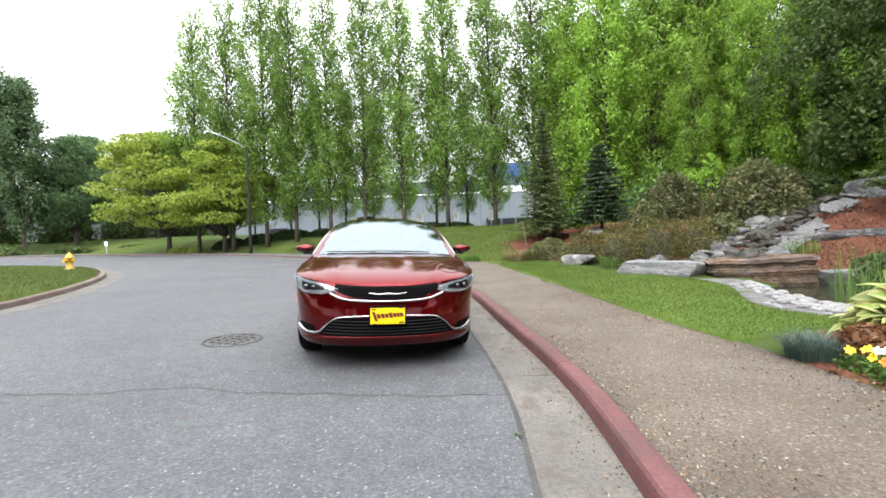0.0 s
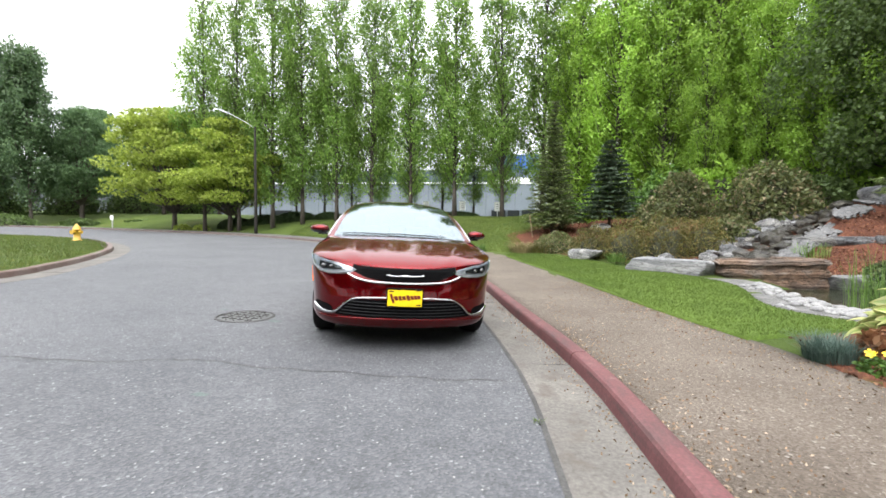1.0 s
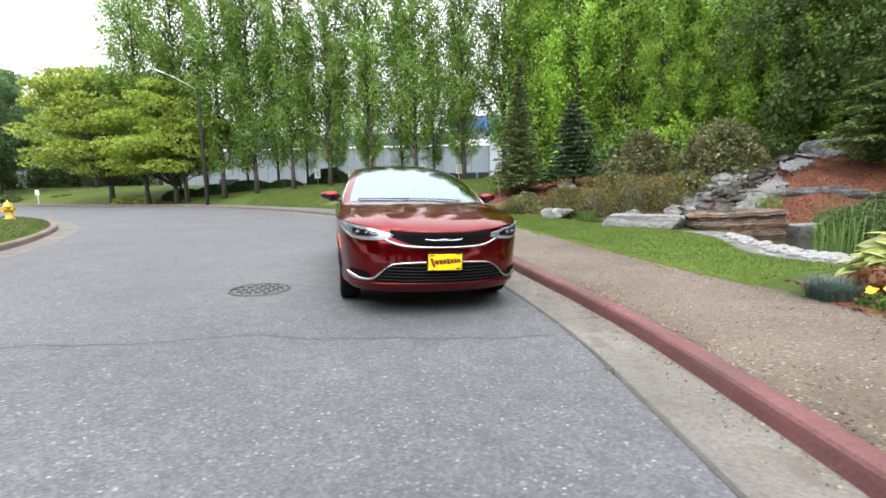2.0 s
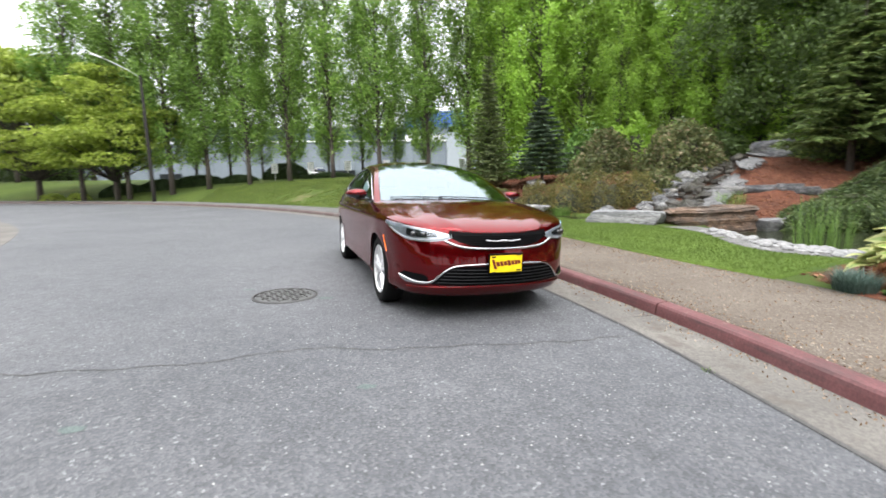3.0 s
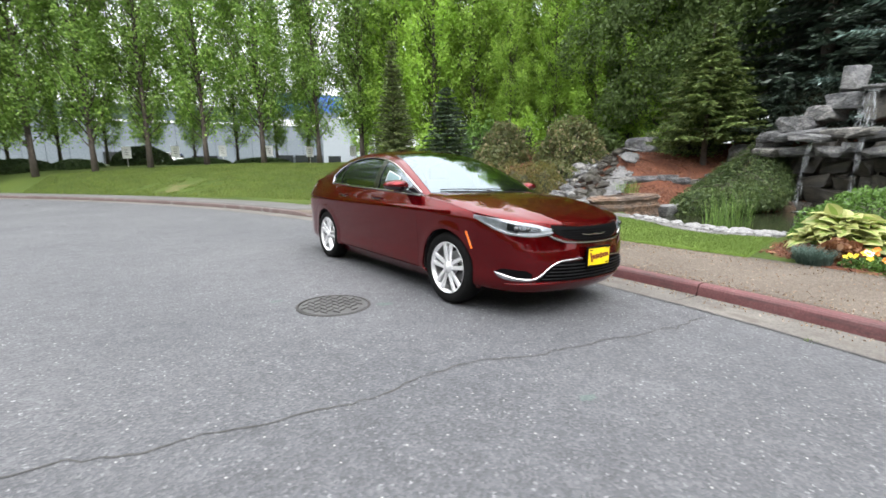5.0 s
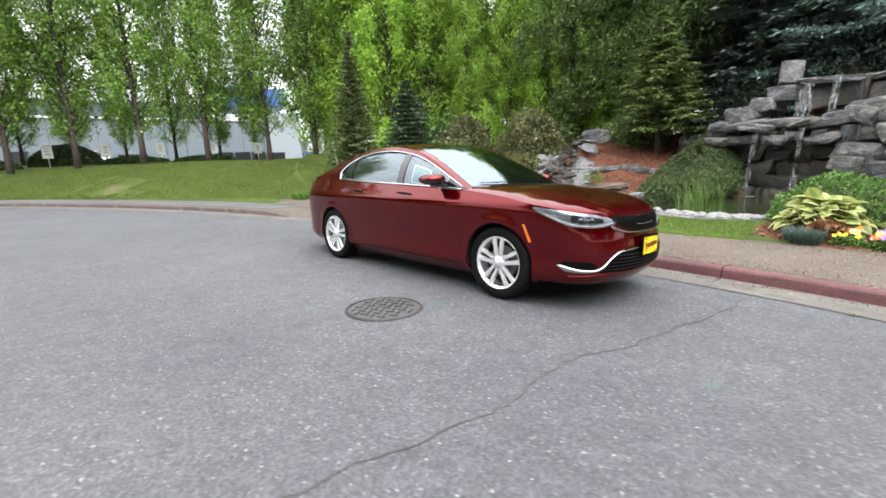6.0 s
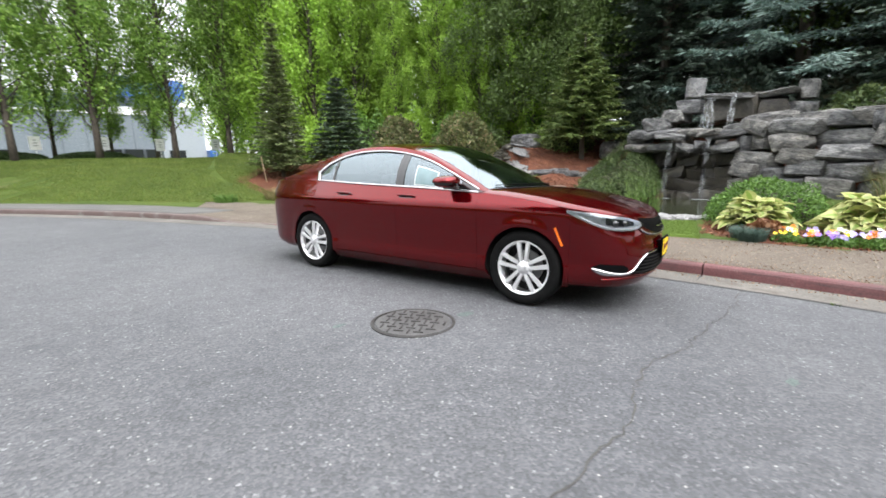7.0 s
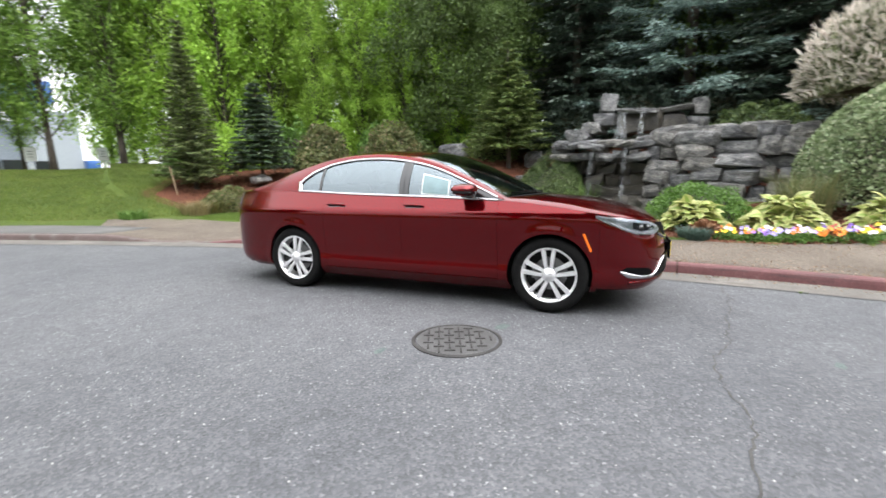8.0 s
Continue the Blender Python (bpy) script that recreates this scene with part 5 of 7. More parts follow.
band([(-0.38, 0.496), (-0.2, 0.503), (0, 0.505), (0.2, 0.503), (0.38, 0.496)], 0.017, 0.004, 0.012, C["chrome"], bumper, "intake_trim", "chrome strip over the intake")
band([(-0.9, 0.29), (-0.6, 0.30), (0, 0.305), (0.6, 0.30), (0.9, 0.29)], 0.03, -0.004, 0.01, C["paint"], bumper, "lip")
# dealer plate with illegible writing as bars
pl = part("licence_plate", box(0.968, 0.985, -0.162, 0.162, 0.422, 0.598, 0.004, 1), bumper, "yellow dealer plate in a black frame", C["black"])
part("plate_face", box(0.9855, 0.9885, -0.152, 0.152, 0.438, 0.582, 0.0), pl, "", C["plate"])
part("plate_bracket", box(0.93, 0.97, -0.12, 0.12, 0.45, 0.57, 0.0), pl, "", C["black"])
def bar(y, z, w, h, lean, mat_):
    bm = box(0.989, 0.9905, -w / 2, w / 2, -h / 2, h / 2)
    for vv in bm.verts:
        vv.co.y += y - lean * vv.co.z
        vv.co.z += z + vv.co.y * 0.06
    part("print_bar", bm, pl, "", mat_)
for k, (y, w, h) in enumerate([(-0.112, 0.022, 0.052), (-0.078, 0.03, 0.024), (-0.042, 0.026, 0.026), (-0.008, 0.03, 0.022), (0.028, 0.028, 0.03), (0.062, 0.026, 0.022), (0.092, 0.022, 0.024), (0.122, 0.03, 0.02)]):
    bar(y, 0.514, w * 1.05, h * 1.6, 0.35, C["script"])
    bar(y + 0.004, 0.511 - h * 0.3, w * 0.8, 0.005, 0.0, C["dark"])
for y in (-0.12, 0.12):
    bar(y, 0.576, 0.04, 0.012, 0, C["dark"])
    bar(y, 0.444, 0.04, 0.012, 0, C["dark"])

# inner shell, floor and cabin
part("inner_shell", skin(-sx(-3.43), sx(-3.43), 0.22, lambda s: top_edge(s) - 0.05, 200, 10, -0.03, 0.0, True, 0.385), car, "", C["dark"])
part("underbody", box(-3.7, 0.55, -0.6, 0.6, 0.19, 0.26, 0.02), car, "", C["dark"])
part("engine_bay_floor", box(-0.42, 0.6, -0.55, 0.55, 0.26, 0.62, 0.02), car, "", C["dark"])
part("cabin_floor", box(-3.3, -0.4, -0.82, 0.82, 0.262, 0.34, 0.01), car, "", C["cabin"])
part("dashboard", box(-0.72, -0.36, -0.76, 0.76, 0.6, 0.945, 0.06, 3), car, "black dashboard", C["cabin"], True)
part("parcel_shelf", box(-3.2, -2.55, -0.7, 0.7, 0.6, 1.03, 0.04), car, "", C["cabin"])
for side in (-1, 1):
    part("door_lining", box(-2.3, -0.45, side * 0.845 - 0.02, side * 0.845 + 0.02, 0.3, 0.955, 0.01), car, "", C["cabin"])
    seat(car, -1.15, side * 0.37, 0.26)
seat(car, -2.1, 0.0, 0.62)
v, f = lathe([(0.165, 0.0), (0.18, 0.015), (0.195, 0.0), (0.18, -0.015), (0.165, 0.0)], 28)
mm = pose(-0.82, 0.37, 0.9, 0, 65, 0)
part("steering_wheel", mesh_from("steering_wheel", [mm @ Vector(p) for p in v], f, C["cabin"], True), car)
# paper in the front passenger window
sp = [[side_point(x, v_, -1, -0.003) for v_ in np.linspace(0.08, 0.64, 6)] for x in np.linspace(-0.93, -1.22, 6)]
stick = part("window_sticker", sheet(np.array(sp), rim=0.001, down=(0, 1, 0)), car, "white price sheet with teal print in the window", C["sticker"])
sp = [[side_point(x, v_, -1, -0.0005) for v_ in np.linspace(0.115, 0.605, 6)] for x in np.linspace(-0.945, -1.205, 6)]
part("sheet_print", sheet(np.array(sp), rim=0.0005, down=(0, 1, 0)), stick, "", C["teal"])

# ---- far building and car park ----


def building():
    z0 = 2.1
    t = thing("warehouse_building", Matrix.Translation((0, 78, z0)) @ Matrix.Diagonal((1.3, 1.3, 1.36, 1)), "long pale blue-grey warehouse with a blue roof fascia", "building")
    part("wall", box(-40, 6.0, 0, 30, 0, 5.3), t, "pale blue-grey panel wall", M["wallgrey"])
    # left wall: tree shade is part of this panel colour
    part("wall", box(-95, -40.02, -2, 30, 0, 6.6), t, "dark grey panel wall with shade in its colour", M["walldark"])
    part("corner_block", box(6.02, 10.4, -0.4, 30, 0, 6.35), t, "pale corner block", plain("pale_corner_panel", (0.26, 0.285, 0.32), 0.6))
    part("coping", box(-40, 6.0, -0.12, 0.3, 5.302, 5.5), t, "", M["white"])
    part("upper_wall", box(-40, 0.58, 6, 28, 5.28, 7.9), t, "set-back grey-blue upper storey", surface("dull_teal_upper_wall", (0.06, 0.085, 0.1), (0.08, 0.105, 0.12), 0.3, 9.0, 0.7, bump_s=0.05))
    part("fascia", box(0.6, 9.6, 3, 12, 7.5, 9.6), t, "blue painted fascia", M["blue"])
    for k in range(22):
        x = -38.5 + 2.0 * k
        part("panel_joint", box(x, x + 0.05, -0.02, 0.0, 0, 5.3), t, "", M["walldark"])
    for x0, w, h in ((-31.0, 2.4, 1.6), (-17.5, 1.2, 2.1), (-9.0, 2.6, 1.7), (0.3, 1.9, 1.8), (2.5, 1.6, 1.8), (4.4, 1.4, 1.8), (6.6, 1.6, 1.7)):
        d = part("window", box(x0, x0 + w, -0.46, 0.05, 0.15, h), t, "dark glazed opening", M["dark"])
        part("window_frame", box(x0 - 0.06, x0 + w + 0.06, -0.44, 0.04, h + 0.002, h + 0.06), d, "", M["walldark"])
    part("awning", box(10.42, 11.6, -1.5, 2, 0.3, 1.8, 0.3), t, "dark blue awning", M["blue"])
    return t


building()


def parking_sign(x, y):
    z = zat(x, y)
    t = thing("parking_sign", Matrix.Translation((x, y, z)), "small white parking sign on a thin metal post", "sign", "signs along the car park")
    v, f = tube([(0, 0, -0.1), (0, 0, 1.2)], [0.03, 0.03], 8)
    part("post", mesh_from("post", v, f, M["alu"]), t)
    s = part("panel", box(-0.25, 0.25, -0.045, -0.032, 0.5, 1.25, 0.003, 1), t, "", M["white"])
    for k in range(3):
        part("print_bar", box(-0.1, 0.1, -0.049, -0.0452, 0.72 + 0.15 * k, 0.75 + 0.15 * k), s, "", M["ink"])
    return t


for sx_ in (-11.4, -8.45, -5.36, -2.09, 0.98, 4.5):
    parking_sign(sx_ * 0.93 - 0.2, 35.6)


def distant_car(x, y, yaw):
    z = zat(x, y)
    t = thing("distant_car", pose(x, y, z, 0, 0, yaw), "white hatchback parked behind the grass bank", "car")
    bm = box(-2.1, 2.1, -0.85, 0.85, 0.25, 0.85, 0.12, 3)
    part("body", bm, t, "", plain("white_car_paint", (0.75, 0.76, 0.77), 0.2, coat=1.0), True)
    bm = box(-1.6, 1.0, -0.75, 0.75, 0.84, 1.4, 0.2, 3)
    for vv in bm.verts:
        if vv.co.z > 1.2:
            vv.co.x *= 0.72
            vv.co.y *= 0.85
    part("glasshouse", bm, t, "", C["gloss"], True)
    part("roof", box(-1.1, 0.65, -0.6, 0.6, 1.395, 1.43, 0.015), t, "", M["white"])
    for wx in (-1.3, 1.3):
        for wy in (-0.8, 0.8):
            v, f = lathe([(0.0, -0.1), (0.28, -0.1), (0.31, -0.06), (0.31, 0.06), (0.28, 0.1), (0, 0.1)], 20, "y")
            part("wheel", mesh_from("wheel", [(p[0] + wx, p[1] + wy, p[2] + 0.31) for p in v], f, C["tyre"], True), t)


distant_car(-11.3, 57.0, 75)


def street_lamp(x, y, h):
    z = zat(x, y)
    t = thing("street_lamp", Matrix.Translation((x, y, z)), "dark bronze street lamp with one upswept arm", "street lamp")
    v, f = tube([(0, 0, -0.2), (0, 0, 0.5), (0, 0, h)], [0.13, 0.12, 0.075], 12)
    part("pole", mesh_from("pole", v, f, M["pole"], True), t)
    v, f = tube([(0, 0, h - 0.15), (-0.65, 0, h + 0.3), (-1.7, 0, h + 0.85), (-2.1, 0, h + 1.03)], [0.022, 0.02, 0.018, 0.016], 8)
    part("arm", mesh_from("arm", v, f, M["alu"], True), t, "pale grey arm")
    bm = box(-0.34, 0.34, -0.11, 0.11, -0.05, 0.05, 0.04, 3)
    bmesh.ops.transform(bm, matrix=pose(-2.4, 0, h + 1.15, 0, 22, 0), verts=bm.verts[:])
    part("lamp_head", bm, t, "light grey cobra lamp head", M["alu"], True)


street_lamp(-17.2, 30.5, 7.9)


def hydrant(x, y, z):
    t = thing("fire_hydrant", Matrix.Translation((x, y, z)), "yellow cast-iron fire hydrant on the grass island", "fire hydrant")
    v, f = lathe([(0.0, 0.0), (0.17, 0.0), (0.17, 0.05), (0.12, 0.06), (0.115, 0.44), (0.15, 0.45), (0.15, 0.49), (0.13, 0.5), (0.12, 0.56), (0.08, 0.63), (0.035, 0.66), (0.03, 0.71), (0.0, 0.71)], 24)
    part("barrel", mesh_from("barrel", v, f, M["yellow"], True), t)
    for a, r, l in ((0, 0.065, 0.22), (180, 0.065, 0.22), (-90, 0.085, 0.24)):
        v, f = tube([(0, 0, 0), (l - 0.05, 0, 0), (l - 0.05, 0, 0), (l, 0, 0)], [r * 0.8, r * 0.8, r, r], 14)
        m = pose(0, 0, 0.37, 0, 0, a)
        part("outlet_cap", mesh_from("outlet_cap", [m @ Vector(p) for p in v], f, M["yellow"]), t)


hydrant(-16.6, 15.95, 0.40)
t = thing("marker_post", Matrix.Translation((-34.0, 35.8, zat(-34.0, 35.8))), "small white marker sign beside the side road", "sign")
part("post", box(-0.03, 0.03, -0.04, 0.04, -0.1, 0.9), t, "", M["alu"])
part("panel", box(-0.16, 0.16, -0.06, -0.042, 0.75, 1.15, 0.01), t, "", M["white"])

# ---- trees ----


def limb_mesh(name, rng, trunk, limbs):
    pieces = [tube(*trunk, 9)] + [tube(p, r, 5) for p, r in limbs]
    return mesh_from(name, *join(pieces), M["bark"], True)


def poplar_meshes(seed, H, R, clear, leaf, material, limbs_n=90, nodes=8, per=22, clump=0.2, width=0.75, taper=0.72, bend=1.6, steep=(1.3, 2.4), thin=0.0):
    """Trunk with steep limbs; leaves gathered in clumps on short twigs, each clump lit as one tuft."""
    rng = np.random.default_rng(seed)
    lean = rng.normal(0, 0.15, 2)
    trunk_p = [(lean[0] * t * t, lean[1] * t * t, H * t) for t in (0, 0.08, 0.3, 0.6, 0.95)]
    trunk_r = [0.2, 0.15, 0.12, 0.07, 0.02]
    limbs, cs, al, nr = [], [], [], []
    for k in range(limbs_n):
        t0 = (clear + (H * 0.93 - clear) * (k / limbs_n) ** 0.9) / H
        az = k * 2.4 + rng.normal(0, 0.3)
        prof = R * min(1.0, 0.6 + 2.5 * (t0 - clear / H)) * (1 - taper * t0 ** bend) * rng.uniform(0.6, 1.2)
        rise = prof * rng.uniform(*steep)
        o = np.array([lean[0] * t0 * t0, lean[1] * t0 * t0, H * t0 - 0.6])
        e = np.array([math.cos(az) * prof, math.sin(az) * prof, rise])
        pts = [o + e * np.array([q ** 0.8, q ** 0.8, q ** 1.2]) for q in (0, 0.35, 0.7, 1.0)]
        limbs.append(([tuple(p) for p in pts], [0.045, 0.03, 0.018, 0.006]))
        m = max(2, int(nodes * (0.45 + 0.75 * prof / R) * (1 - thin * t0 ** 1.3)))
        for q in np.clip(rng.beta(2.2, 1.1, m), 0.15, 1.0):
            root = o + e * np.array([q ** 0.8, q ** 0.8, q ** 1.2])
            tw = rng.normal(0, 1, 3) + np.array([math.cos(az), math.sin(az), 0.9]) * 0.8
            tw *= rng.uniform(0.25, 0.6) / np.linalg.norm(tw)
            n = int(per * rng.uniform(0.55, 1.4))
            d = rng.normal(0, 1, (n, 3))
            cl = clump * rng.uniform(0.75, 1.35)
            c = root + tw * rng.uniform(0.4, 1.2, (n, 1)) + d * cl * np.array([1, 1, 1.25])
            cs.append(c)
            out = (c - root) * np.array([1.0, 1.0, 1.2]) / 0.4
            nr.append(out + np.array([0.4 * math.cos(az), 0.4 * math.sin(az), 0.55]))
            al.append(rng.normal(0, 0.7, (n, 3)) + np.array([0, 0, -0.6]) + tw)
    cs, al, nr = np.vstack(cs), np.vstack(al), np.vstack(nr)
    keep = cs[:, 2] > clear * 0.75
    crown_me = leaf_mesh("crown", cs[keep], al[keep], leaf, width, material, rng, 0.12, nr[keep])
    return limb_mesh("trunk", rng, (trunk_p, trunk_r), limbs), crown_me


def plant_tree(name, meshes, x, y, label, scale=1.0, turn=0.0, group="", sink=0.15, z=None):
    z = zat(x, y) if z is None else z
    t = thing(name, pose(x, y, z - sink, 0, 0, turn) @ Matrix.Diagonal((scale, scale, scale, 1)), label, "tree", group)
    part("trunk", meshes[0], t)
    part("crown", meshes[1], t)
    return t


pop = [poplar_meshes(s, 21.8, 2.4, 2.1, 0.155, LEAF["poplar"], 104, 14, 30, 0.22, steep=(1.3, 2.5), thin=0.75) for s in (1, 2, 3)]
rng = np.random.default_rng(8)
row = [(-23.6, 33.8), (-20.3, 33.4), (-17.2, 33.0), (-14.7, 33.0), (-11.9, 33.0), (-9.1, 33.0), (-6.0, 33.0), (-2.6, 33.0), (1.0, 32.6), (3.9, 32.0)]
for k, (x, y) in enumerate(row):
    plant_tree("poplar_tree", pop[k % 3], x, y, "tall narrow green poplar-like tree in a row on the bank", rng.uniform(0.93, 1.05), rng.uniform(0, 360), "row of trees on the bank")
for k, x in enumerate((-25.5, -22.2, -18.6, -15.8, -12.9, -10.3, -7.5, -4.4, -1.4, 1.2)):
    plant_tree("poplar_tree", pop[(k + 1) % 3], x, 40.5 + rng.uniform(-1, 1), "tall narrow green tree in the second row by the car park", rng.uniform(0.6, 0.76), rng.uniform(0, 360), "second row of trees")
lim = [poplar_meshes(s, 18.0, 2.4, 0.4, 0.16, LEAF["lime"], 104, 11, 30, 0.22, taper=0.78, thin=0.6) for s in (11, 12)]
for k, (x, y) in enumerate([(6.1, 30.4), (8.0, 28.4), (11.4, 29.8), (10.4, 27.4), (12.8, 26.3), (15.0, 24.8), (17.2, 23.0), (19.2, 20.8), (9.6, 33.0), (15.0, 30.5), (19.6, 26.5), (8.2, 37.5), (12.4, 36.0), (17.6, 33.5), (21.4, 29.6), (24.0, 25.5), (13.2, 28.4), (7.5, 46.0), (9.3, 44.4), (10.2, 51.5)]):
    plant_tree("lime_green_tree", lim[k % 2], x, y, "dense lime-green upright tree leafed to the ground", rng.uniform(0.9, 1.08), rng.uniform(0, 360), "dense screen of trees")


def spreading_meshes(seed, H, R, clear, leaf, material, layers=26, per=420, flat=0.22, trunk=0.16):
    """Forked trunk with rounded or layered clouds of leaves."""
    rng = np.random.default_rng(seed)
    limbs, cs, al = [], [], []
    for k in range(layers):
        q = rng.uniform(0, 1) ** 0.8
        zz = clear + (H - clear) * q
        rr = R * math.sqrt(max(0.05, 1 - (2 * q - 0.75) ** 2 / 1.7)) * rng.uniform(0.35, 0.85)
        az = k * 2.4
        c = np.array([rr * math.cos(az), rr * math.sin(az), zz])
        mid = c * np.array([0.45, 0.45, 0.72])
        limbs.append(([(0, 0, clear * 0.6), tuple(mid), tuple(c)], [0.07, 0.045, 0.012]))
        n = int(per * rng.uniform(0.6, 1.3))
        cl = R * rng.uniform(0.24, 0.42)
        d = rng.normal(0, 1, (n, 3))
        d /= np.linalg.norm(d, axis=1, keepdims=True)
        d *= rng.uniform(0.3, 1, (n, 1)) ** 0.4
        cs.append(c + d * np.array([cl, cl, cl * flat * 2.2]))
        al.append(rng.normal(0, 1, (n, 3)) + d * 0.8 + np.array([0, 0, -0.3]))
    tr = ([(0, 0, 0), (0.03, 0.02, clear * 0.6), (0.0, 0.05, clear), (0.1, 0, H * 0.75)], [trunk * 1.3, trunk, trunk * 0.8, 0.03])
    crown_me = leaf_mesh("crown", np.vstack(cs), np.vstack(al), leaf, 0.7, material, rng)
    return limb_mesh("trunk", rng, tr, limbs), crown_me


mp = [spreading_meshes(s, 9.0, 4.6, 2.4, 0.22, LEAF["maple"], 84, 330, 0.13) for s in (21, 22)]
plant_tree("maple_tree", mp[0], -27.6, 35.4, "spreading yellow-green maple with layered foliage", 1.14, 40)
plant_tree("maple_tree", mp[1], -21.2, 33.6, "smaller yellow-green maple beside the street lamp", 0.98, 150)
dk = [spreading_meshes(s, 15.0, 4.6, 2.6, 0.2, LEAF["dark"], 64, 620, 0.42, 0.25) for s in (31, 32)]
dfar = [spreading_meshes(s, 15.0, 4.8, 3.4, 0.26, LEAF["far"], 84, 420, 0.34, 0.25) for s in (33, 34)]
for k, (x, y, s) in enumerate([(-43.5, 42, 0.76), (-38, 47, 0.76), (-50, 50, 0.85), (-33, 50, 0.8), (-57, 40, 1.1)]):
    plant_tree("broadleaf_tree", dfar[k % 2], x, y, "dark green round-headed broadleaf tree", s, 70 * k, "dark trees by the side road")
pd = [poplar_meshes(41, 19.0, 2.6, 2.2, 0.24, LEAF["far"], 96, 13, 22, 0.26)]
for k, (x, y) in enumerate([(-45.5, 38.5), (-49.5, 38.0), (-53.5, 39.5), (-58, 44)]):
    plant_tree("dark_upright_tree", pd[0], x, y, "tall dark green upright tree", 0.96 + 0.05 * k, 90 * k, "dark upright trees by the side road")
for k, (x, y, s) in enumerate([(15.8, 18.6, 0.8), (18.0, 16.0, 0.95), (20.5, 18.5, 1.05), (22.5, 13.0, 1.1), (16.2, 15.2, 0.55), (24, 18, 1.15), (25, 8, 1.1), (24.5, 2, 1.1), (24, -5, 1.1), (21, -10, 1.0), (22, 5, 1.0), (22.5, -2, 1.0), (22, 9, 1.0)]):
    plant_tree("dark_woodland_tree", dk[(k + 1) % 2], x, y, "dark green woodland tree behind the rockery", s, 50 * k, "woodland behind the rockery")


for k, (x, y) in enumerate([(9, 31), (13, 29.5), (16.5, 26.8), (19, 23.5), (15, 21.5), (14.2, 20.2), (22, 20), (17.6, 20.4), (15.6, 17.4), (16.8, 19.2), (11.5, 24.6), (13.6, 23.0)]):
    plant_tree("understorey_tree", lim[k % 2], x, y, "young lime-green tree filling the screen", 0.5 + 0.08 * (k % 3), 45 * k, "understorey behind the garden", sink=0.9)

# unseen trees on the near side of the island and down the road, behind the way the camera looks, added to darken the
# car's reflections
for k, (x, y) in enumerate([(-18, 4.5), (-17, 0), (-17.5, -4.5), (-16.5, -9), (-17, -13.5), (-16, -18), (-15.5, -23), (-11, -27), (-6, -29), (-1, -30), (4, -28), (8, -24), (10, -18), (12, -12)]):
    plant_tree("roadside_tree", dk[k % 2], x, y, "unseen dark green tree added for the car's reflections", 0.78 + 0.06 * (k % 3), 65 * k, "roadside trees across the street", z=0.2)


def conifer_meshes(seed, H, R, low, levels, per, droop, material, needle=0.2, width=0.32, dens=1.0, power=0.9, trunk=0.16, hang=0.08):
    """Whorls of drooping boughs with sprays of needles along them."""
    rng = np.random.default_rng(seed)
    limbs, cs, al, nr = [], [], [], []
    for i in range(levels):
        q = i / (levels - 1)
        zz = low + (H - low) * q
        for k in range(per if q < 0.85 else max(4, per - 3)):
            L = R * (1 - q) ** power * rng.uniform(0.78, 1.12) + 0.12
            az = k * 2 * math.pi / per + i * 1.3 + rng.normal(0, 0.15)
            u = np.array([math.cos(az), math.sin(az), 0])
            w = np.array([-u[1], u[0], 0])
            n = max(4, int(L / 0.11 * dens))
            t = np.linspace(0.12, 1, n)
            dz = (-droop * t + 0.55 * droop * t ** 2.2) * L + rng.normal(0, 0.03) * t * L
            if q > 0.8:
                dz = dz + (q - 0.8) * 2.5 * t * L
            p = np.outer(t * L, u) + np.array([0, 0, zz])
            p[:, 2] += dz
            limbs.append(([(0, 0, zz), tuple(p[n // 2]), tuple(p[-1])], [0.03, 0.016, 0.005]))
            for sg in (-1, 0, 1):
                rep = 2 if sg else 1
                for e in range(rep):
                    tw = (0.16 + 0.2 * L * (1 - t * 0.75))[:, None] * rng.uniform(0.5, 1.1, (n, 1))
                    d = sg * w * 0.8 + u * 0.55 + rng.normal(0, 0.18, (n, 3)) + np.array([0, 0, -hang])
                    cs.append(p + d * tw * (0.35 + 0.6 * e))
                    al.append(d + rng.normal(0, 0.1, (n, 3)))
                    nr.append(np.tile(np.array([0, 0, 1.0]), (n, 1)))
    crown_me = leaf_mesh("crown", np.vstack(cs), np.vstack(al), needle, width, material, rng, 0.06, np.vstack(nr))
    tr = ([(0, 0, -0.2), (0, 0, H * 0.5), (0, 0, H * 0.97)], [trunk, trunk * 0.6, 0.015])
    return limb_mesh("trunk", rng, tr, limbs), crown_me


plant_tree("slender_spruce", conifer_meshes(51, 6.6, 1.35, 0.35, 30, 8, -0.55, LEAF["pine"], 0.19, 0.3, 1.7, 1.25, 0.1), 3.25, 22.2, "slender grey-green conifer with upswept tip", 1.0, 0, z=zat(3.25, 22.2))
plant_tree("small_spruce", conifer_meshes(52, 4.0, 1.4, 0.55, 17, 10, 0.0, LEAF["youngspruce"], 0.2, 0.35, 1.5, 0.8, 0.08), 5.75, 21.3, "small dark blue-green spruce on the mulch mound", 1.0, 0, z=1.35)
plant_tree("green_fir", conifer_meshes(53, 5.6, 1.95, 1.25, 16, 9, 0.06, LEAF["fir"], 0.2, 0.34, 2.4, 0.85, 0.12, 0.18), 12.95, 12.8, "green fir with layered boughs above the pond", 1.0, 0, z=1.3)
bs = conifer_meshes(54, 14.0, 6.0, 0.4, 13, 10, 0.36, LEAF["spruce"], 0.24, 0.26, 3.0, 0.8, 0.3, 0.22)
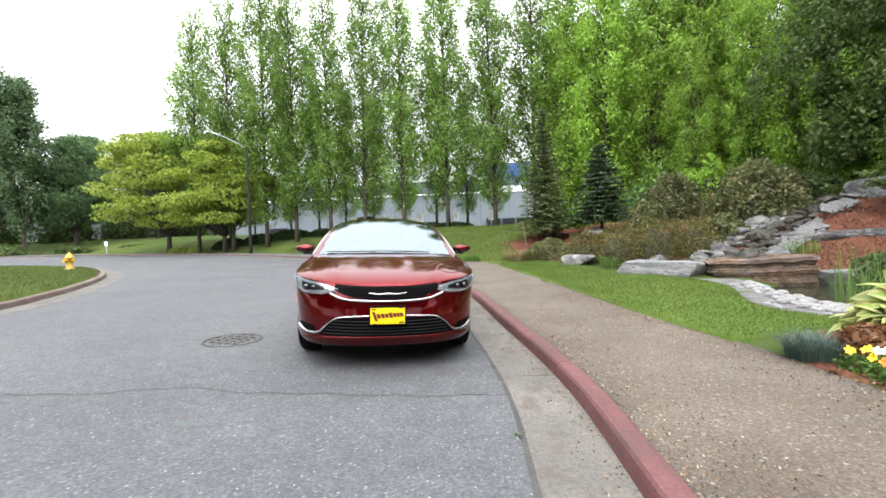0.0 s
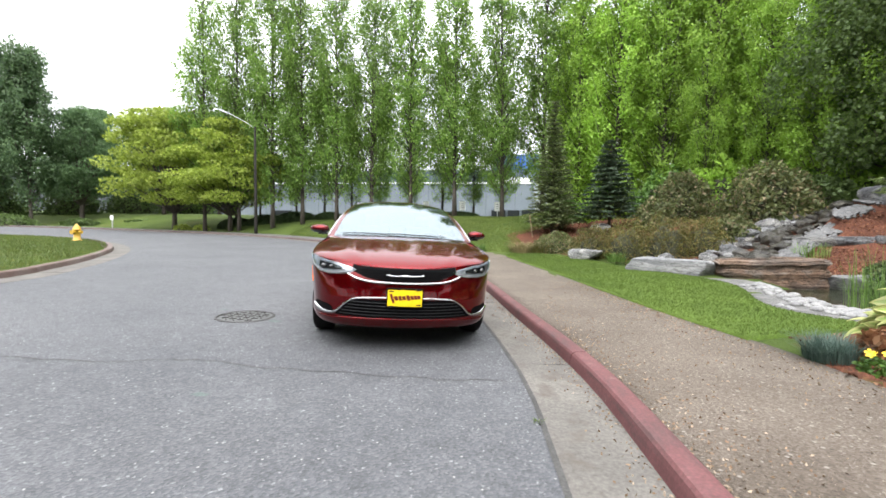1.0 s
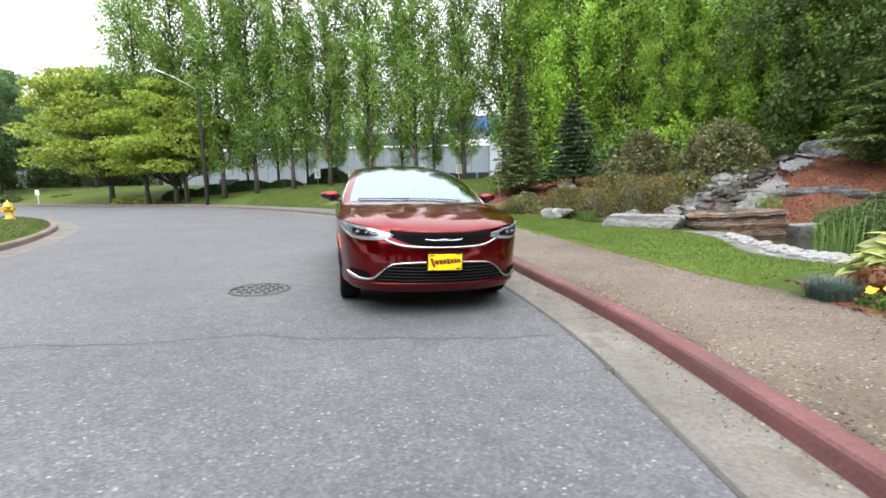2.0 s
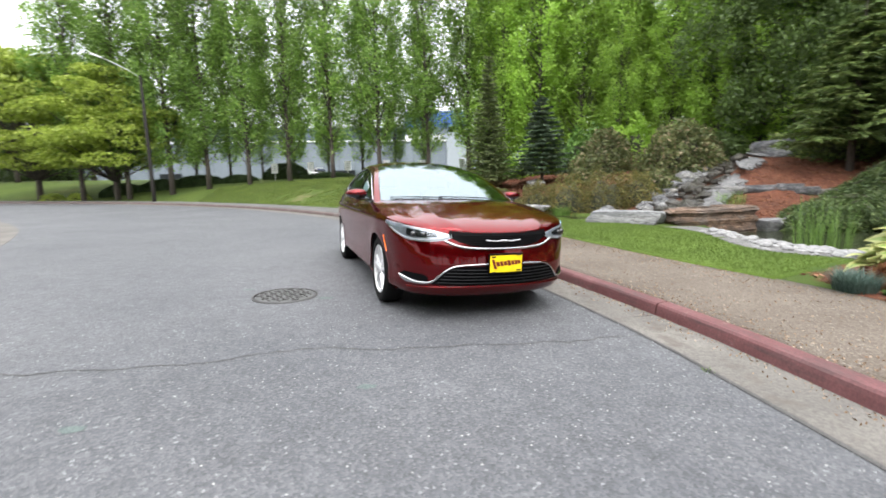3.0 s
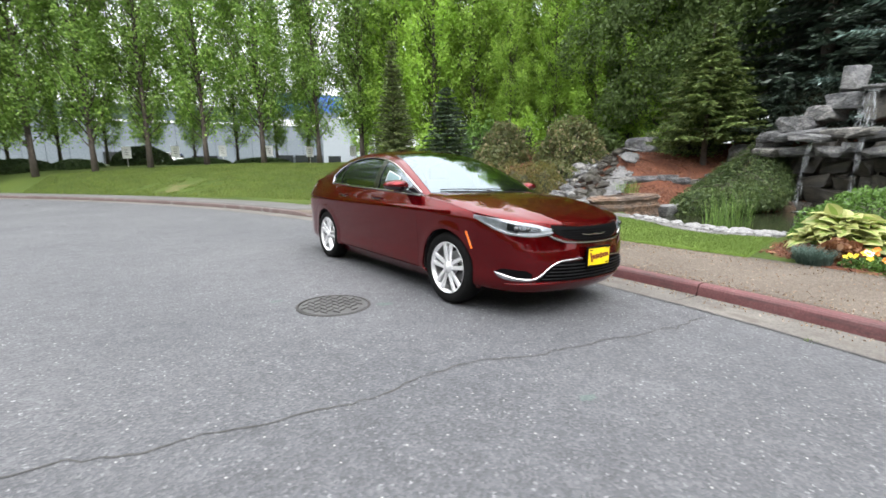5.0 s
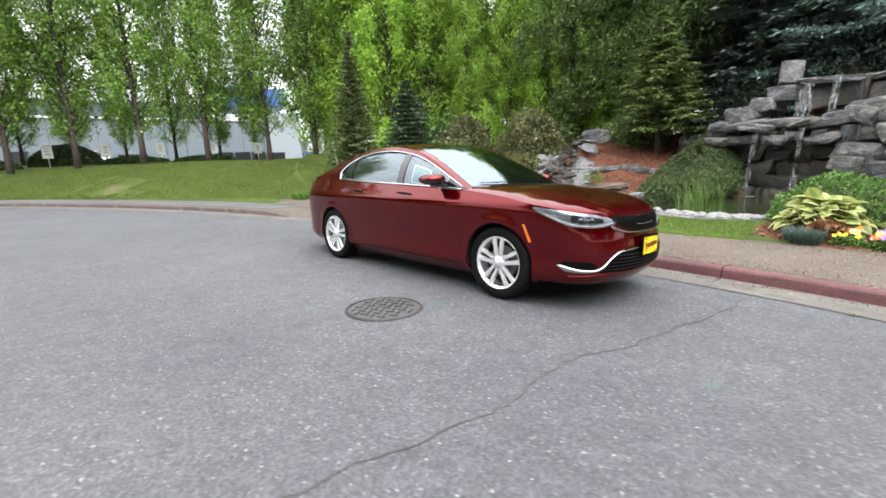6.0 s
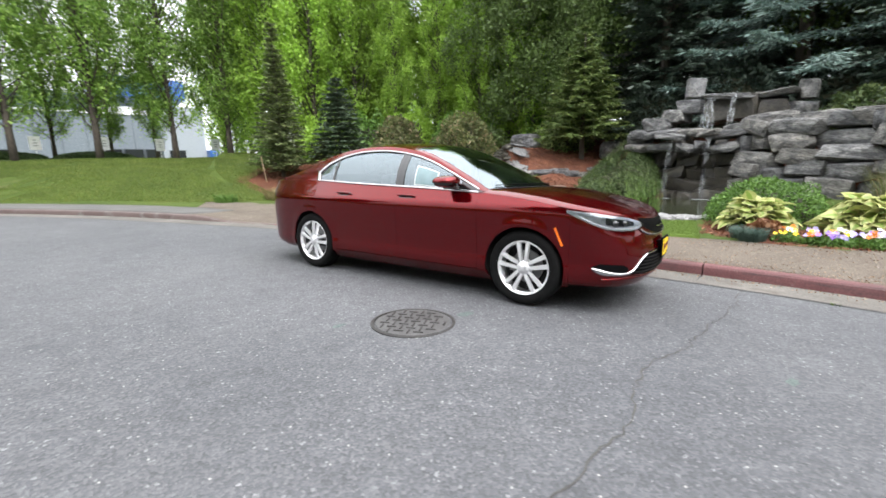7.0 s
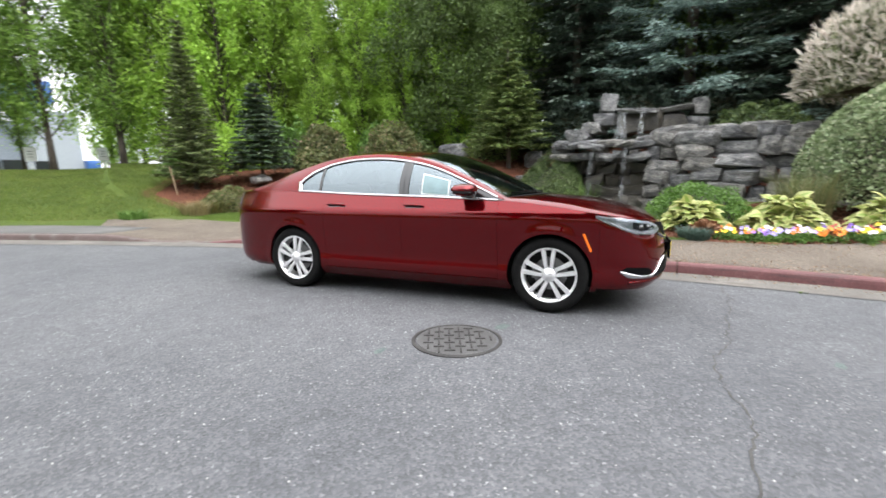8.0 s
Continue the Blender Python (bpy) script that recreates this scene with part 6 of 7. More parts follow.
plant_tree("blue_spruce", bs, 18.6, 6.4, "large blue spruce with drooping boughs over the waterfall", 1.0, 0, z=3.6)
plant_tree("blue_spruce", bs, 21.0, -1.5, "second large blue spruce behind the rock wall", 0.95, 100, z=3.0)
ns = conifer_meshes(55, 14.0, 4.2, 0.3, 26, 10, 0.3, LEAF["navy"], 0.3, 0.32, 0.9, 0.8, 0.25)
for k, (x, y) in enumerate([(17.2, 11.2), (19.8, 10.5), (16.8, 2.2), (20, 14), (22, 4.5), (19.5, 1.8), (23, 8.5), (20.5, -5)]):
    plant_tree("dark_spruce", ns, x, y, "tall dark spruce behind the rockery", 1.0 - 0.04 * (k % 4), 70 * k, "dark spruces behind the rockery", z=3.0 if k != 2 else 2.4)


# ---- shrubs ----


def bush_mesh(seed, rx, ry, rz, n, leaf, material, lump=0.25, width=0.6, inner=0.35, freq=1.6, up=0.0):
    """Leaves over a lumpy dome and into its depth."""
    rng = np.random.default_rng(seed)
    d = rng.normal(0, 1, (n, 3))
    d /= np.linalg.norm(d, axis=1, keepdims=True)
    d[:, 2] = np.abs(d[:, 2]) * 1.0 - 0.12
    f = np.array([1 + lump * noise.noise((a * freq * 1.7 + seed, b * freq * 1.7, c * freq * 1.7)) for a, b, c in d])
    depth = 1 - inner * rng.uniform(0, 1, n) ** 2.2
    r = np.array([rx, ry, rz])
    p = d * (f * depth)[:, None] * r
    al = rng.normal(0, 0.8, (n, 3)) + d * 0.7 + np.array([0, 0, up])
    return leaf_mesh("foliage", p, al, leaf, width, material, rng, 0.1, d)


# solid dark filler whose colour stands for the shade inside a bush
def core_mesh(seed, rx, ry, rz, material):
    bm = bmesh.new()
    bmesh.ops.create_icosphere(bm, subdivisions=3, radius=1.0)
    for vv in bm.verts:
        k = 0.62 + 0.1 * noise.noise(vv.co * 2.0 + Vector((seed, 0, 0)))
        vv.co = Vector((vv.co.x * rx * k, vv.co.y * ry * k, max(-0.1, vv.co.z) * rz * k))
    return from_bm("shade_core", bm, material, True)


# near-black tone: the shade within foliage, put into the colour
SHADE_CORE = surface("shade_coloured_core", (0.02, 0.022, 0.01), (0.045, 0.045, 0.022), 5.0, 30.0, 0.95)


def bush(name, x, y, z, rx, ry, rz, n, leaf, mat_, label, seed, category="shrub", group="", **kw):
    t = thing(name, Matrix.Translation((x, y, z)), label, category, group)
    part("foliage", bush_mesh(seed, rx, ry, rz, n, leaf, mat_, **kw), t)
    part("shade_core", core_mesh(seed, rx, ry, rz, SHADE_CORE), t)
    return t


bush("rhododendron", 8.85, 20.9, zat(8.85, 20.9) - 0.05, 1.35, 1.25, 2.3, 6200, 0.15, LEAF["rhodo"], "rounded olive and bronze rhododendron bush", 61, lump=0.3)
bush("rhododendron", 7.35, 19.9, zat(7.35, 19.9) - 0.05, 0.9, 0.85, 1.39, 3200, 0.15, LEAF["rhodo"], "low olive rhododendron beside a larger one", 62, lump=0.3)
bush("rhododendron", 10.7, 17.9, zat(10.7, 17.9) - 0.05, 1.75, 1.5, 2.42, 7000, 0.15, LEAF["rhodo"], "wide olive-green rhododendron above the stream", 63, lump=0.35)
bush("rhododendron", 8.2, 15.6, 0.75, 0.9, 0.8, 0.9, 2400, 0.13, LEAF["rhodo"], "small olive shrub beside the stream rocks", 64, lump=0.3)
for k, (x, y, rx, ry, rz) in enumerate([(3.95, 16.5, 1.0, 0.9, 1.3), (5.0, 16.0, 1.15, 1.0, 1.65), (6.1, 15.5, 1.15, 1.0, 1.65), (7.1, 15.2, 0.9, 0.85, 1.35)]):
    bush("heath_bush", x, y, zat(x, y) - 0.05, rx, ry, rz, 4200, 0.09, LEAF["heath"], "bronze and olive mounded heath by the pool", 70 + k, group="bank of heath bushes", width=0.35, lump=0.3, up=0.5)
bush("low_juniper", 2.95, 19.0, zat(2.95, 19.0) - 0.05, 1.15, 0.8, 0.95, 4600, 0.1, LEAF["rhodo"], "low rounded olive shrub at the lawn's end", 81, width=0.4, up=0.4)


def draped_shrub(seed, a, b, h0, h1, width, strands, label):
    """Stems that start along a rising ridge and hang down both flanks, leaves along each."""
    rng = np.random.default_rng(seed)
    a, b = np.array(a, float), np.array(b, float)
    ax = b - a
    side = np.array([-ax[1], ax[0], 0.0]) / np.hypot(ax[0], ax[1])
    t = thing("weeping_shrub", Matrix.Translation(tuple(a)), label, "shrub")
    cs, al, nr, stems = [], [], [], []
    for k in range(strands):
        u = rng.uniform(0, 1) ** 0.8
        top = (h0 + (h1 - h0) * u ** 1.25) * rng.uniform(0.72, 1.06)
        w = width * (0.55 + 0.6 * math.sin(math.pi * min(1, 0.15 + 0.75 * u))) * rng.uniform(0.75, 1.1)
        sg = rng.choice([-1, -1, -1, 1])
        start = rng.uniform(0.0, 0.75)
        q = np.linspace(start, rng.uniform(0.85, 1.0), 26)
        drift = -ax / np.linalg.norm(ax) * rng.uniform(0.1, 0.9)
        p = np.outer(np.full(26, u), ax) + np.outer(sg * w * np.sin(q * math.pi / 2), side) + np.outer(q - start, drift)
        p[:, 2] = top * np.cos(q * math.pi / 2) ** 0.75 + 0.04 * noise.noise((u * 9, q[0] * 5, seed))
        p += rng.normal(0, 0.035, (26, 3))
        d = np.gradient(p, axis=0)
        d /= np.linalg.norm(d, axis=1, keepdims=True)
        cs.append(p)
        al.append(d + rng.normal(0, 0.35, (26, 3)))
        nr.append(np.outer(np.sin(q * math.pi / 2), side * sg) + np.array([0, 0, 0.6]))
        if k % 9 == 0:
            stems.append(tube([tuple(p[i]) for i in (0, 8, 16, 25)], [0.01, 0.008, 0.006, 0.004], 4, False))
    part("foliage", leaf_mesh("foliage", np.vstack(cs), np.vstack(al), 0.095, 0.34, LEAF["weep"], rng, 0.1, np.vstack(nr)), t)
    part("stems", mesh_from("stems", *join(stems), M["bark"]), t)
    # dark filler under the strands, coloured as the shade beneath them
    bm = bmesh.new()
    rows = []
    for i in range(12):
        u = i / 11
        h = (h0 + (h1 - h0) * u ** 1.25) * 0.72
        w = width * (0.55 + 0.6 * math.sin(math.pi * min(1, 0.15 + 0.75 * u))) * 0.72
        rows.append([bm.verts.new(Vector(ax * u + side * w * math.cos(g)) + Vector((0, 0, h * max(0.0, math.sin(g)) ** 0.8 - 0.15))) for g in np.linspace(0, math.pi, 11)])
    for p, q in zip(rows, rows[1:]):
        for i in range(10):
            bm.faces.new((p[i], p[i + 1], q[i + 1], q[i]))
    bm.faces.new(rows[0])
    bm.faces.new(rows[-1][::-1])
    part("shade_core", bm, t, "", SHADE_CORE, True)
    return t


draped_shrub(82, (9.3, 9.7, -0.02), (12.6, 10.35, 0.1), 0.5, 2.15, 1.1, 2600, "dark mounded weeping shrub hanging over the pond")
bush("cushion_shrub", 8.7, 9.6, -0.05, 1.1, 0.7, 0.7, 5200, 0.09, LEAF["weep"], "low dark green cushion shrub at the water's edge", 83, width=0.4)
bush("variegated_shrub", 7.8, 0.5, 0.5, 1.75, 2.3, 2.65, 27000, 0.085, LEAF["varieg"], "clipped dome of grey-green variegated leaves", 84, lump=0.08, inner=0.15)
willow = bush("pink_willow", 10.2, 0.4, 3.05, 1.85, 2.35, 2.45, 13000, 0.15, LEAF["cream"], "dome of pinkish cream dappled leaves with shaggy shoots", 85, lump=0.2, inner=0.3, width=0.4, up=0.4)
tips = np.random.default_rng(86)
n = 6500
d = tips.normal(0, 1, (n, 3))
d /= np.linalg.norm(d, axis=1, keepdims=True)
d[:, 2] = np.abs(d[:, 2]) - 0.1
f = np.array([1 + 0.2 * noise.noise((a * 2.7 + 85, b * 2.7, c * 2.7)) + 0.06 * noise.noise((a * 9, b * 9, c * 9)) for a, b, c in d])
p = d * (f * tips.uniform(0.9, 1.1, n))[:, None] * np.array([1.85, 2.35, 2.45])
part("pale_growth", leaf_mesh("pale_growth", p, d * 1.2 + tips.normal(0, 0.45, (n, 3)) + np.array([0, 0, 0.5]), 0.26, 0.22, LEAF["pale"], tips, 0.05), willow, "pale pink leaf tips")
v, f = join([tube([(0, 0, -3.05 + zat(10.2, 0.4) - 0.2), (0.05, 0.03, -0.6), (0, 0, 0.8)], [0.13, 0.11, 0.08], 10)] + [tube([(0, 0, -0.4), (0.9 * math.cos(q), 1.1 * math.sin(q), 0.35)], [0.05, 0.02], 6) for q in np.linspace(0, 5.3, 7)])
part("trunk", mesh_from("trunk", v, f, M["bark"], True), willow)
bush("green_bush", 5.05, 4.3, 0.05, 1.0, 1.05, 0.86, 6500, 0.06, LEAF["green"], "fine-leaved green bush behind the hostas", 86, lump=0.2)
bush("golden_juniper", 13.9, 3.6, 2.1, 1.5, 1.6, 1.2, 4500, 0.16, LEAF["weep"], "yellow-green spreading juniper behind the rock wall", 87, lump=0.4, width=0.35)
bush("dark_shrub", 14.6, 14.6, 1.9, 1.4, 1.2, 1.9, 3600, 0.16, LEAF["fir"], "green conifer shrub beside the fir", 89, lump=0.4, width=0.4)
bush("dark_shrub", 12.9, 18.6, 1.9, 1.5, 1.2, 1.6, 3000, 0.17, LEAF["dark"], "dark shrub above the stream's head", 90, lump=0.35)
# two dark shrubs added to darken the shaded foot of the wall
bush("dark_shrub", -40.5, 39.0, 0.8, 2.4, 1.2, 1.0, 3000, 0.25, LEAF["dark"], "dark green shrub added to deepen the shade under the trees", 92, lump=0.35)
bush("dark_shrub", -35.8, 41.0, 0.9, 2.0, 1.2, 0.9, 2600, 0.25, LEAF["dark"], "dark green shrub added to deepen the shade before the grey wall", 93, lump=0.35)
# added dark bushes standing in for the shade under the left trees
for k, (x, y, rx, rz) in enumerate([(-50, 47, 4.0, 4.2), (-57, 45, 4.0, 4.6), (-44.5, 50, 4.0, 4.0), (-39.5, 53, 3.6, 3.4)]):
    bush("thicket", x, y, zat(x, y) - 0.2, rx, 1.8, rz, 4200, 0.3, LEAF["dark"], "added dark bush for the shade beneath the trees by the grey wall", 160 + k, group="undergrowth by the wall", lump=0.4)
bush("dark_shrub", -47, 36.9, 0.9, 4.5, 1.6, 1.3, 3600, 0.25, LEAF["dark"], "dark green shrub bank by the side road", 91, lump=0.3)
for k, (x, y, rx) in enumerate([(-21.8, 35.6, 1.9), (-18.9, 35.4, 1.9), (-16.2, 35.3, 2.1), (-10.1, 36.4, 1.9), (-13.4, 35.4, 1.6), (-6.6, 35.6, 2.1), (-2.6, 35.6, 2.1)]):
    bush("clipped_hedge", x, y, zat(x, y) - 0.1, rx, 0.55, (0.95, 0.95, 1.0, 1.55, 0.75, 0.6, 0.55)[k], 6500, 0.14, LEAF["hedge"], "dark clipped hedge along the car park", 95 + k, "hedge", "hedges along the car park", lump=0.08, inner=0.15)
for k, (x, y) in enumerate([(-24.5, 34.6), (-26.0, 34.3)]):
    bush("gold_shrub", x, y, zat(x, y), 0.8, 0.6, 0.6, 900, 0.12, LEAF["maple"], "small golden shrub under the maple", 100 + k, lump=0.2)


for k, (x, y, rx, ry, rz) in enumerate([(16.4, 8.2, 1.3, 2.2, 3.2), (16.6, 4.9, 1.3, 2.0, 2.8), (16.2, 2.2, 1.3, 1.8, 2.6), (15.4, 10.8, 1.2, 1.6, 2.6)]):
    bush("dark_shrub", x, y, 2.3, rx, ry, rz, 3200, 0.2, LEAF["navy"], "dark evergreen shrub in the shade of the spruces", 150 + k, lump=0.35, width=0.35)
for k, (x, y, rx, rz) in enumerate([(4.6, 25.6, 1.5, 1.6), (6.8, 24.9, 1.7, 2.6), (9.2, 24.2, 1.8, 2.7), (11.6, 23.0, 1.8, 2.7), (13.4, 21.4, 1.7, 2.4), (15.2, 19.4, 1.7, 2.4), (16.4, 17.2, 1.6, 2.2)]):
    bush("screen_shrub", x, y, zat(x, y) - 0.2, rx, 1.1, rz, 2600, 0.19, LEAF["lime" if k % 2 else "green"], "leafy green shrub closing the foot of the tree screen", 130 + k, group="shrubs at the foot of the screen", lump=0.45)


# ---- rocks ----


def stone_mesh(seed, material, sharp=0.22, rough=0.07, cuts=2):
    """A worn angular stone, about one metre each way."""
    rng = np.random.default_rng(seed)
    bm = bmesh.new()
    pts = rng.uniform(-0.5, 0.5, (9, 3)) * np.array([1, 1, 0.9])
    for sx0 in (-1, 1):
        for sy0 in (-1, 1):
            for sz0 in (-1, 1):
                bm.verts.new((sx0 * rng.uniform(0.27, 0.5), sy0 * rng.uniform(0.27, 0.5), sz0 * rng.uniform(0.36, 0.5)))
    for p in pts:
        p = p / max(abs(p)) * 0.5
        bm.verts.new(p)
    hull = bmesh.ops.convex_hull(bm, input=bm.verts[:])
    bmesh.ops.delete(bm, geom=[g for g in hull["geom_interior"] if isinstance(g, bmesh.types.BMVert)], context="VERTS")
    bmesh.ops.bevel(bm, geom=bm.edges[:], offset=0.02, segments=1, affect="EDGES")
    bmesh.ops.triangulate(bm, faces=bm.faces[:])
    bmesh.ops.subdivide_edges(bm, edges=[e for e in bm.edges if e.calc_length() > 0.25], cuts=1, use_grid_fill=True)
    bmesh.ops.triangulate(bm, faces=bm.faces[:])
    for vv in bm.verts:
        k = noise.noise(vv.co * 2.3 + Vector((seed * 3.1, 0, 0)))
        vv.co *= 1 + rough * 2 * k
    return from_bm("stone", bm, material)


def loose_mesh(seed, material, n=17):
    """A loose angular boulder: the hull of points thrown on a flattened ball."""
    rng = np.random.default_rng(seed)
    bm = bmesh.new()
    for q in range(n):
        d = rng.normal(0, 1, 3)
        d /= np.linalg.norm(d)
        bm.verts.new(d * rng.uniform(0.42, 0.54) * np.array([1, 1, 0.9]))
    hull = bmesh.ops.convex_hull(bm, input=bm.verts[:])
    bmesh.ops.delete(bm, geom=[g for g in hull["geom_interior"] if isinstance(g, bmesh.types.BMVert)], context="VERTS")
    bmesh.ops.bevel(bm, geom=bm.edges[:], offset=0.035, segments=1, affect="EDGES")
    bmesh.ops.triangulate(bm, faces=bm.faces[:])
    for vv in bm.verts:
        vv.co *= 1 + 0.1 * noise.noise(vv.co * 3.0 + Vector((seed * 2.7, 0, 0)))
    return from_bm("stone", bm, material)


def craggy(m):
    """Breaks a stone's skin into facets, each with its own tone, split by fine clefts."""
    nt = m.node_tree
    b = nt.nodes["Principled BSDF"]
    vor = put(nt, "ShaderNodeTexVoronoi", Scale=3.4)
    cleft = put(nt, "ShaderNodeTexVoronoi", Scale=2.6)
    cleft.feature = "DISTANCE_TO_EDGE"
    v = coords(nt, (1, 1, 1.7))
    warp = nt.nodes.new("ShaderNodeVectorMath")
    warp.operation = "ADD"
    nz = put(nt, "ShaderNodeTexNoise", Scale=3.0, Detail=5.0)
    nt.links.new(v, nz.inputs["Vector"])
    nt.links.new(v, warp.inputs[0])
    nt.links.new(nz.outputs["Color"], warp.inputs[1])
    nt.links.new(warp.outputs[0], vor.inputs["Vector"])
    nt.links.new(warp.outputs[0], cleft.inputs["Vector"])
    sep = nt.nodes.new("ShaderNodeSeparateColor")
    nt.links.new(vor.outputs["Color"], sep.inputs[0])
    tone = ramp(nt, sep.outputs[0], [(0.0, (0.7, 0.7, 0.71)), (1.0, (1.25, 1.24, 1.22))]).outputs[0]
    line = ramp(nt, cleft.outputs["Distance"], [(0.0, (0.45, 0.43, 0.4)), (0.05, (1, 1, 1))]).outputs[0]
    src = b.inputs["Base Color"].links[0].from_socket
    nt.links.new(mix(nt, 1.0, mix(nt, 1.0, src, tone, "MULTIPLY"), line, "MULTIPLY"), b.inputs["Base Color"])
    first = b.inputs["Normal"].links[0].from_socket
    b2 = put(nt, "ShaderNodeBump", Strength=0.9, Distance=0.12)
    nt.links.new(sep.outputs[1], b2.inputs["Height"])
    nt.links.new(first, b2.inputs["Normal"])
    nt.links.new(b2.outputs[0], b.inputs["Normal"])


for key in ("rock", "slab", "wet", "rust"):
    craggy(M[key])
LOOSE = [loose_mesh(s, M["rock"]) for s in range(100, 107)]
LWET = [loose_mesh(s, M["wet"]) for s in range(110, 113)]
LSLAB = [loose_mesh(s, M["slab"]) for s in range(120, 123)]
STONE = [stone_mesh(s, M["rock"]) for s in range(8)]
WET = [stone_mesh(s + 20, M["wet"]) for s in range(4)]
SLAB = [stone_mesh(s + 40, M["slab"]) for s in range(4)]


def place_stone(owner, mesh, x, y, z, sx0, sy0, sz0, rz, rng, name="stone", tilt=5):
    ob = part(name, mesh, owner)
    ob.matrix_local = pose(x, y, z, rng.normal(0, tilt), rng.normal(0, tilt), rz) @ Matrix.Diagonal((sx0, sy0, sz0, 1))
    return ob


rng = np.random.default_rng(77)
wall = thing("waterfall_rock_wall", Matrix(), "stacked grey boulder wall with two ledges and dark wet recesses", "rock wall")
FACE = dense([(12.0, 9.9), (11.75, 8.9), (11.75, 7.6), (11.5, 6.6), (11.0, 5.6), (10.75, 4.4), (10.5, 3.0), (10.0, 1.6)], 0.1)
fs = np.concatenate([[0], np.cumsum(np.linalg.norm(np.diff(FACE[:, :2], axis=0), axis=1))])


def face_at(s):
    return np.array([np.interp(s, fs, FACE[:, 0]), np.interp(s, fs, FACE[:, 1])])


zc = -0.35
course = 0
while zc < 2.0:
    h = rng.uniform(0.34, 0.48)
    s = rng.uniform(-0.3, 0.1)
    while s < fs[-1]:
        w = rng.choice([0.45, 0.7, 1.0, 1.35]) * rng.uniform(0.85, 1.15)
        p = face_at(min(s + w / 2, fs[-1]))
        q = face_at(min(s + w / 2 + 0.2, fs[-1])) - face_at(max(0, s + w / 2 - 0.2))
        a = math.degrees(math.atan2(q[1], q[0]))
        falls = p[1] > 6.7
        back = 0.10 * course + rng.uniform(-0.22, 0.22)
        jz = rng.uniform(-0.07, 0.07)
        ledge = zc + h > 1.75
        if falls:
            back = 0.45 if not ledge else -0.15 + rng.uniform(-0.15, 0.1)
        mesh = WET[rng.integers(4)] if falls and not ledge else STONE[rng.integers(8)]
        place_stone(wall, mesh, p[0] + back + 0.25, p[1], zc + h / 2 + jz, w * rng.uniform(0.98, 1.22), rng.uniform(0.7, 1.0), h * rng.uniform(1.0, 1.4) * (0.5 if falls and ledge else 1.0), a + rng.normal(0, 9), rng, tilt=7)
        s += w
    zc += h
    course += 1
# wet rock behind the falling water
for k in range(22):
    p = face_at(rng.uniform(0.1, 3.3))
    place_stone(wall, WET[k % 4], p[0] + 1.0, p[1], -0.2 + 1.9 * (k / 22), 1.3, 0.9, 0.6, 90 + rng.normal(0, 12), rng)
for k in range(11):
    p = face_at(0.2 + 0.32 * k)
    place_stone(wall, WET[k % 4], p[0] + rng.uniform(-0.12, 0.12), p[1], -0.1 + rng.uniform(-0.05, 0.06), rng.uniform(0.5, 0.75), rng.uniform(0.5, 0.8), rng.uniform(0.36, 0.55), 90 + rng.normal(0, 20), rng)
for k, (x, y, z, a, b, c) in enumerate([(12.5, 9.3, 2.45, 1.3, 0.8, 0.55), (12.3, 9.9, 2.1, 1.1, 0.8, 0.5), (12.9, 8.9, 2.75, 1.0, 0.8, 0.5), (13.05, 8.45, 3.05, 1.0, 1.1, 0.5), (13.2, 7.6, 2.9, 0.8, 1.0, 0.9), (13.3, 6.9, 2.9, 0.8, 1.0, 0.9), (13.6, 6.2, 2.75, 0.9, 1.0, 0.9), (13.9, 5.5, 2.6, 0.9, 0.9, 0.8),
                                       (13.2, 7.3, 3.32, 1.2, 1.6, 0.2), (13.7, 6.1, 3.3, 1.2, 1.3, 0.2), (12.3, 5.9, 2.3, 1.0, 1.5, 0.5), (11.9, 4.6, 2.2, 1.0, 1.4, 0.45), (11.6, 3.3, 2.2, 1.0, 1.3, 0.5), (11.0, 2.2, 1.9, 1.2, 1.2, 0.6), (11.9, 7.0, 1.95, 0.9, 1.2, 0.24), (11.6, 8.6, 2.02, 0.9, 1.2, 0.22)]):
    place_stone(wall, (WET if 4 <= k <= 6 else STONE)[k % 4], x, y, z, a, b, c, rng.uniform(-15, 15), rng)
cube = thing("pale_block_stone", pose(13.05, 8.45, 3.68, 3, 4, 25), "pale squared block of stone on top of the waterfall", "stone")
part("stone", SLAB[0], cube).matrix_local = Matrix.Diagonal((0.72, 0.72, 0.74, 1))
rr_ = thing("round_top_stone", pose(14.1, 5.35, 3.35, 0, 0, 15), "grey rounded stone at the end of the upper ledge", "stone")
part("stone", STONE[3], rr_).matrix_local = Matrix.Diagonal((0.62, 0.62, 0.62, 1))


def fall_mat():
    m, nt, b = nodes_of("falling_water")
    b.inputs["Base Color"].default_value = (0.55, 0.58, 0.6, 1)
    b.inputs["Roughness"].default_value = 0.25
    st = ramp(nt, noise_tex(nt, coords(nt, (22, 22, 0.9)), 1.5, 5.0), [(0.46, (0, 0, 0)), (0.7, (0.7, 0.7, 0.7))]).outputs[0]
    nt.links.new(st, b.inputs["Alpha"])
    return m


